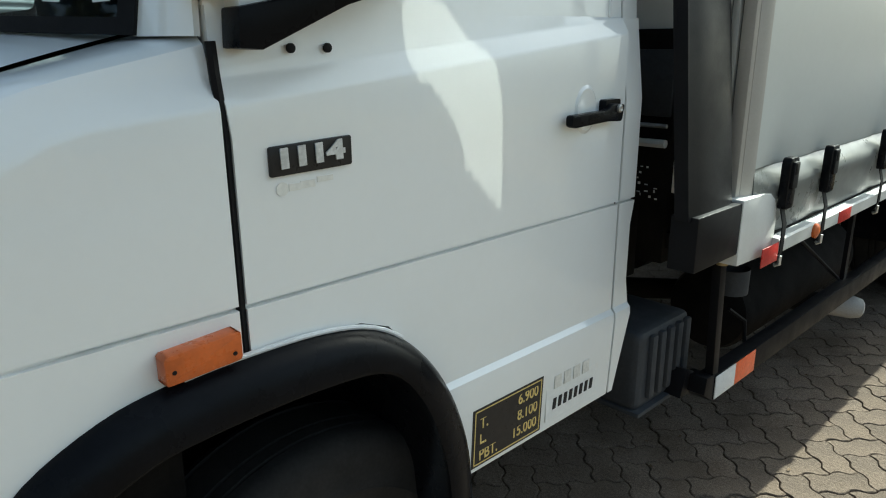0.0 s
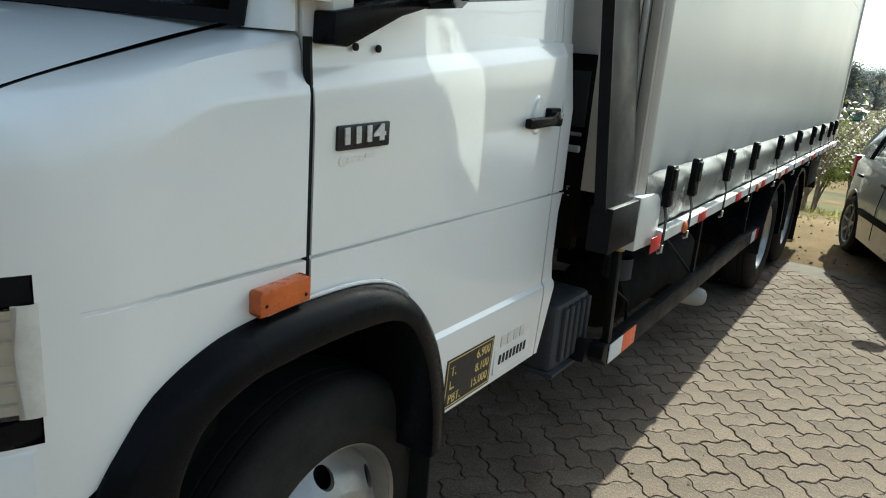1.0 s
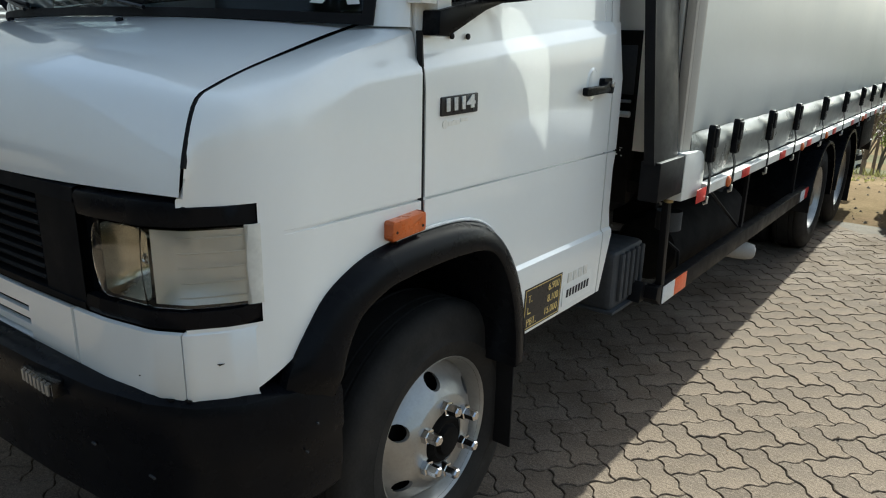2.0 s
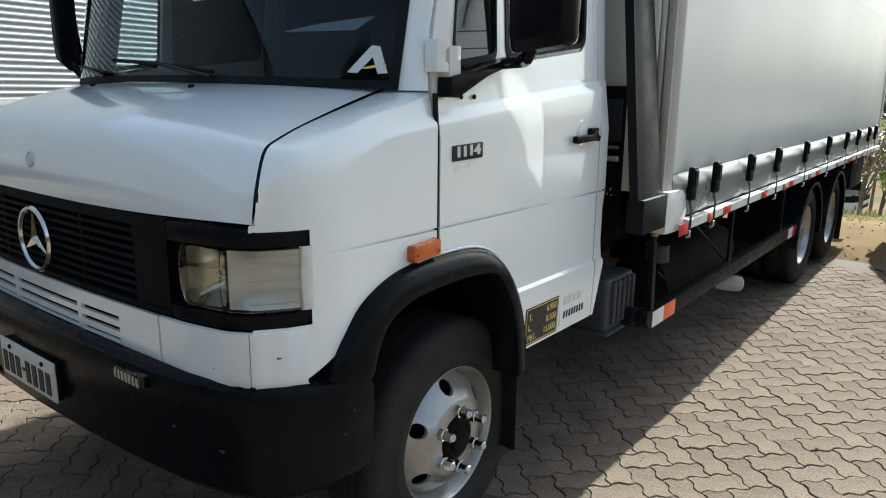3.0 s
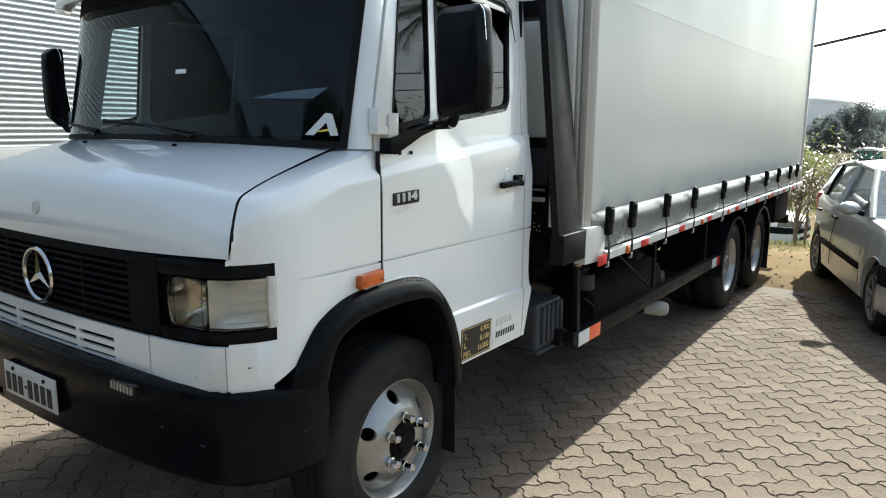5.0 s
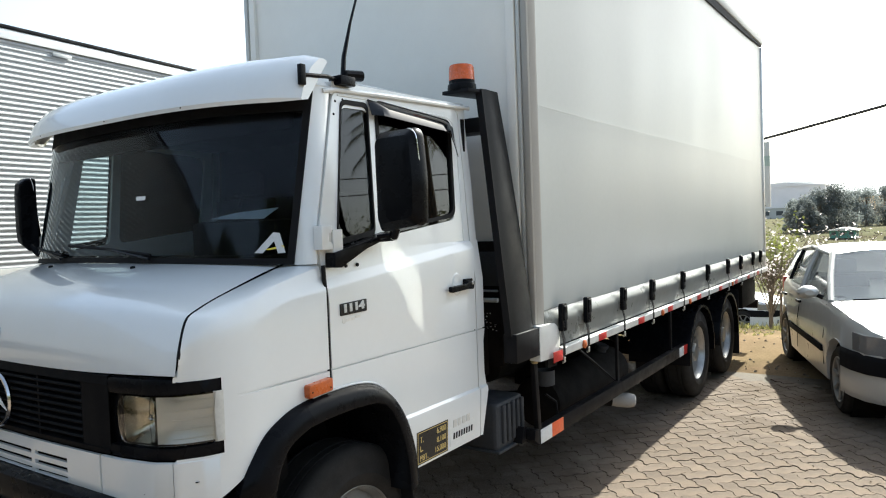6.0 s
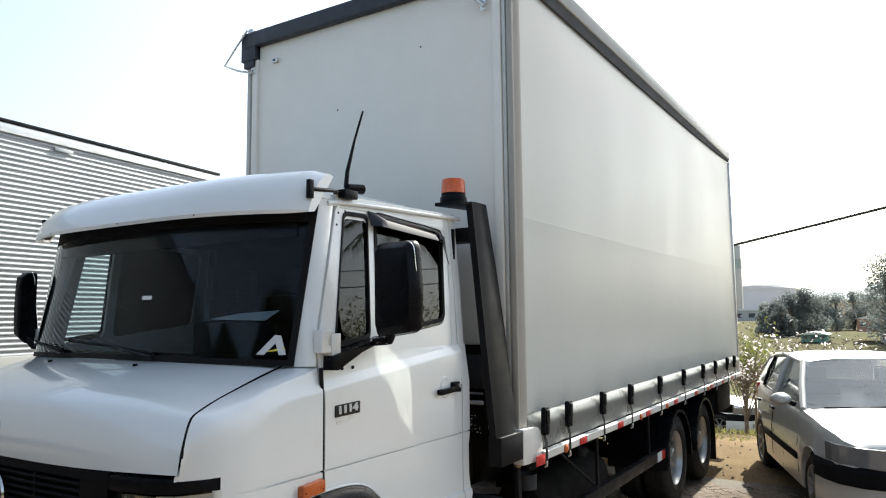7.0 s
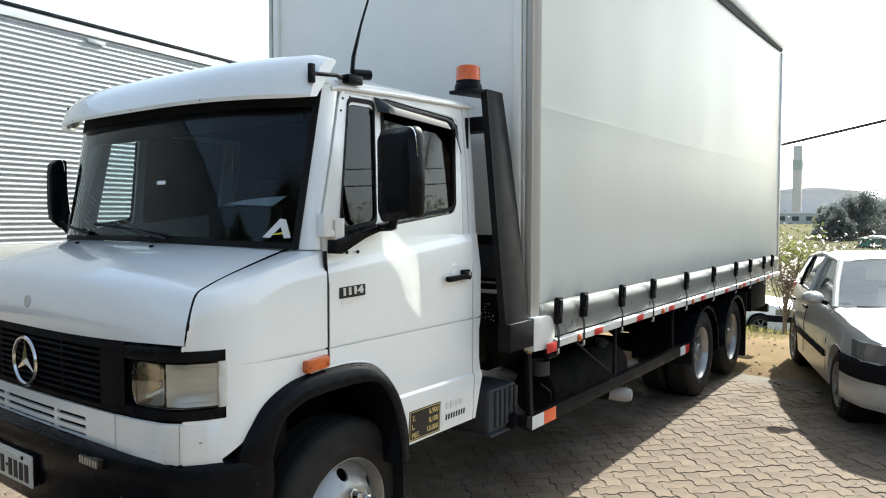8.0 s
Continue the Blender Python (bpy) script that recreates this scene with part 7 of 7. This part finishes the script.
cable((24, -10, 6.0), (9.5, 30, 6.0), 0.3, 0.02, "black overhead line beyond the yard")

# ---- fallen leaves and crumbs of earth on the pavers ----
GRAVEL = material("loose_stone", (0.30, 0.25, 0.19), 0.9, vary=0.3, scale=30, per_object=0.35)
LITTER = material("leaf_litter", (0.13, 0.085, 0.045), 0.9, vary=0.4, scale=20, per_object=0.4)
rnd = random.Random(21)
vs, fs = [], []
for _ in range(900):
    px, py = rnd.uniform(-1.5, 5.5), rnd.uniform(-1.5, 6.5)
    if py < 3 and rnd.random() < 0.55:
        continue
    s, a = rnd.uniform(0.004, 0.016), rnd.uniform(0, 6.28)
    n = len(vs)
    u, w = Vector((math.cos(a), math.sin(a), 0)) * s, Vector((-math.sin(a), math.cos(a), 0)) * s * rnd.uniform(0.3, 0.7)
    c = Vector((px, py, 0.005))
    up = Vector((0, 0, rnd.uniform(0.002, 0.010)))
    vs += [tuple(c - u), tuple(c + w + up), tuple(c + u), tuple(c - w + up * 0.4)]
    fs += [(n, n + 1, n + 2), (n, n + 2, n + 3)]
me = bpy.data.meshes.new("leaf_litter")
me.from_pydata(vs, [], fs)
me.materials.append(LITTER)
tagged(new("leaf_litter", me), "dry brown leaf crumbs scattered over the pavers", "leaves", kind="stuff")

rnd = random.Random(33)
vs, fs = [], []
for _ in range(420):
    px, py = rnd.uniform(-2.0, 4.5), rnd.uniform(5.6, 9.4)
    r = rnd.uniform(0.006, 0.022) * (1.6 if rnd.random() < 0.06 else 1)
    n = len(vs)
    ring = [(px + r * math.cos(a) * rnd.uniform(0.7, 1.2), py + r * math.sin(a) * rnd.uniform(0.7, 1.2), -0.004) for a in (0, 1.26, 2.51, 3.77, 5.03)]
    vs += ring + [(px, py, r * rnd.uniform(0.5, 0.9))]
    fs += [(n + k, n + (k + 1) % 5, n + 5) for k in range(5)]
me = bpy.data.meshes.new("gravel")
me.from_pydata(vs, [], fs)
me.materials.append(GRAVEL)
tagged(new("gravel", me), "small loose stones on the bare earth", "gravel", kind="stuff")
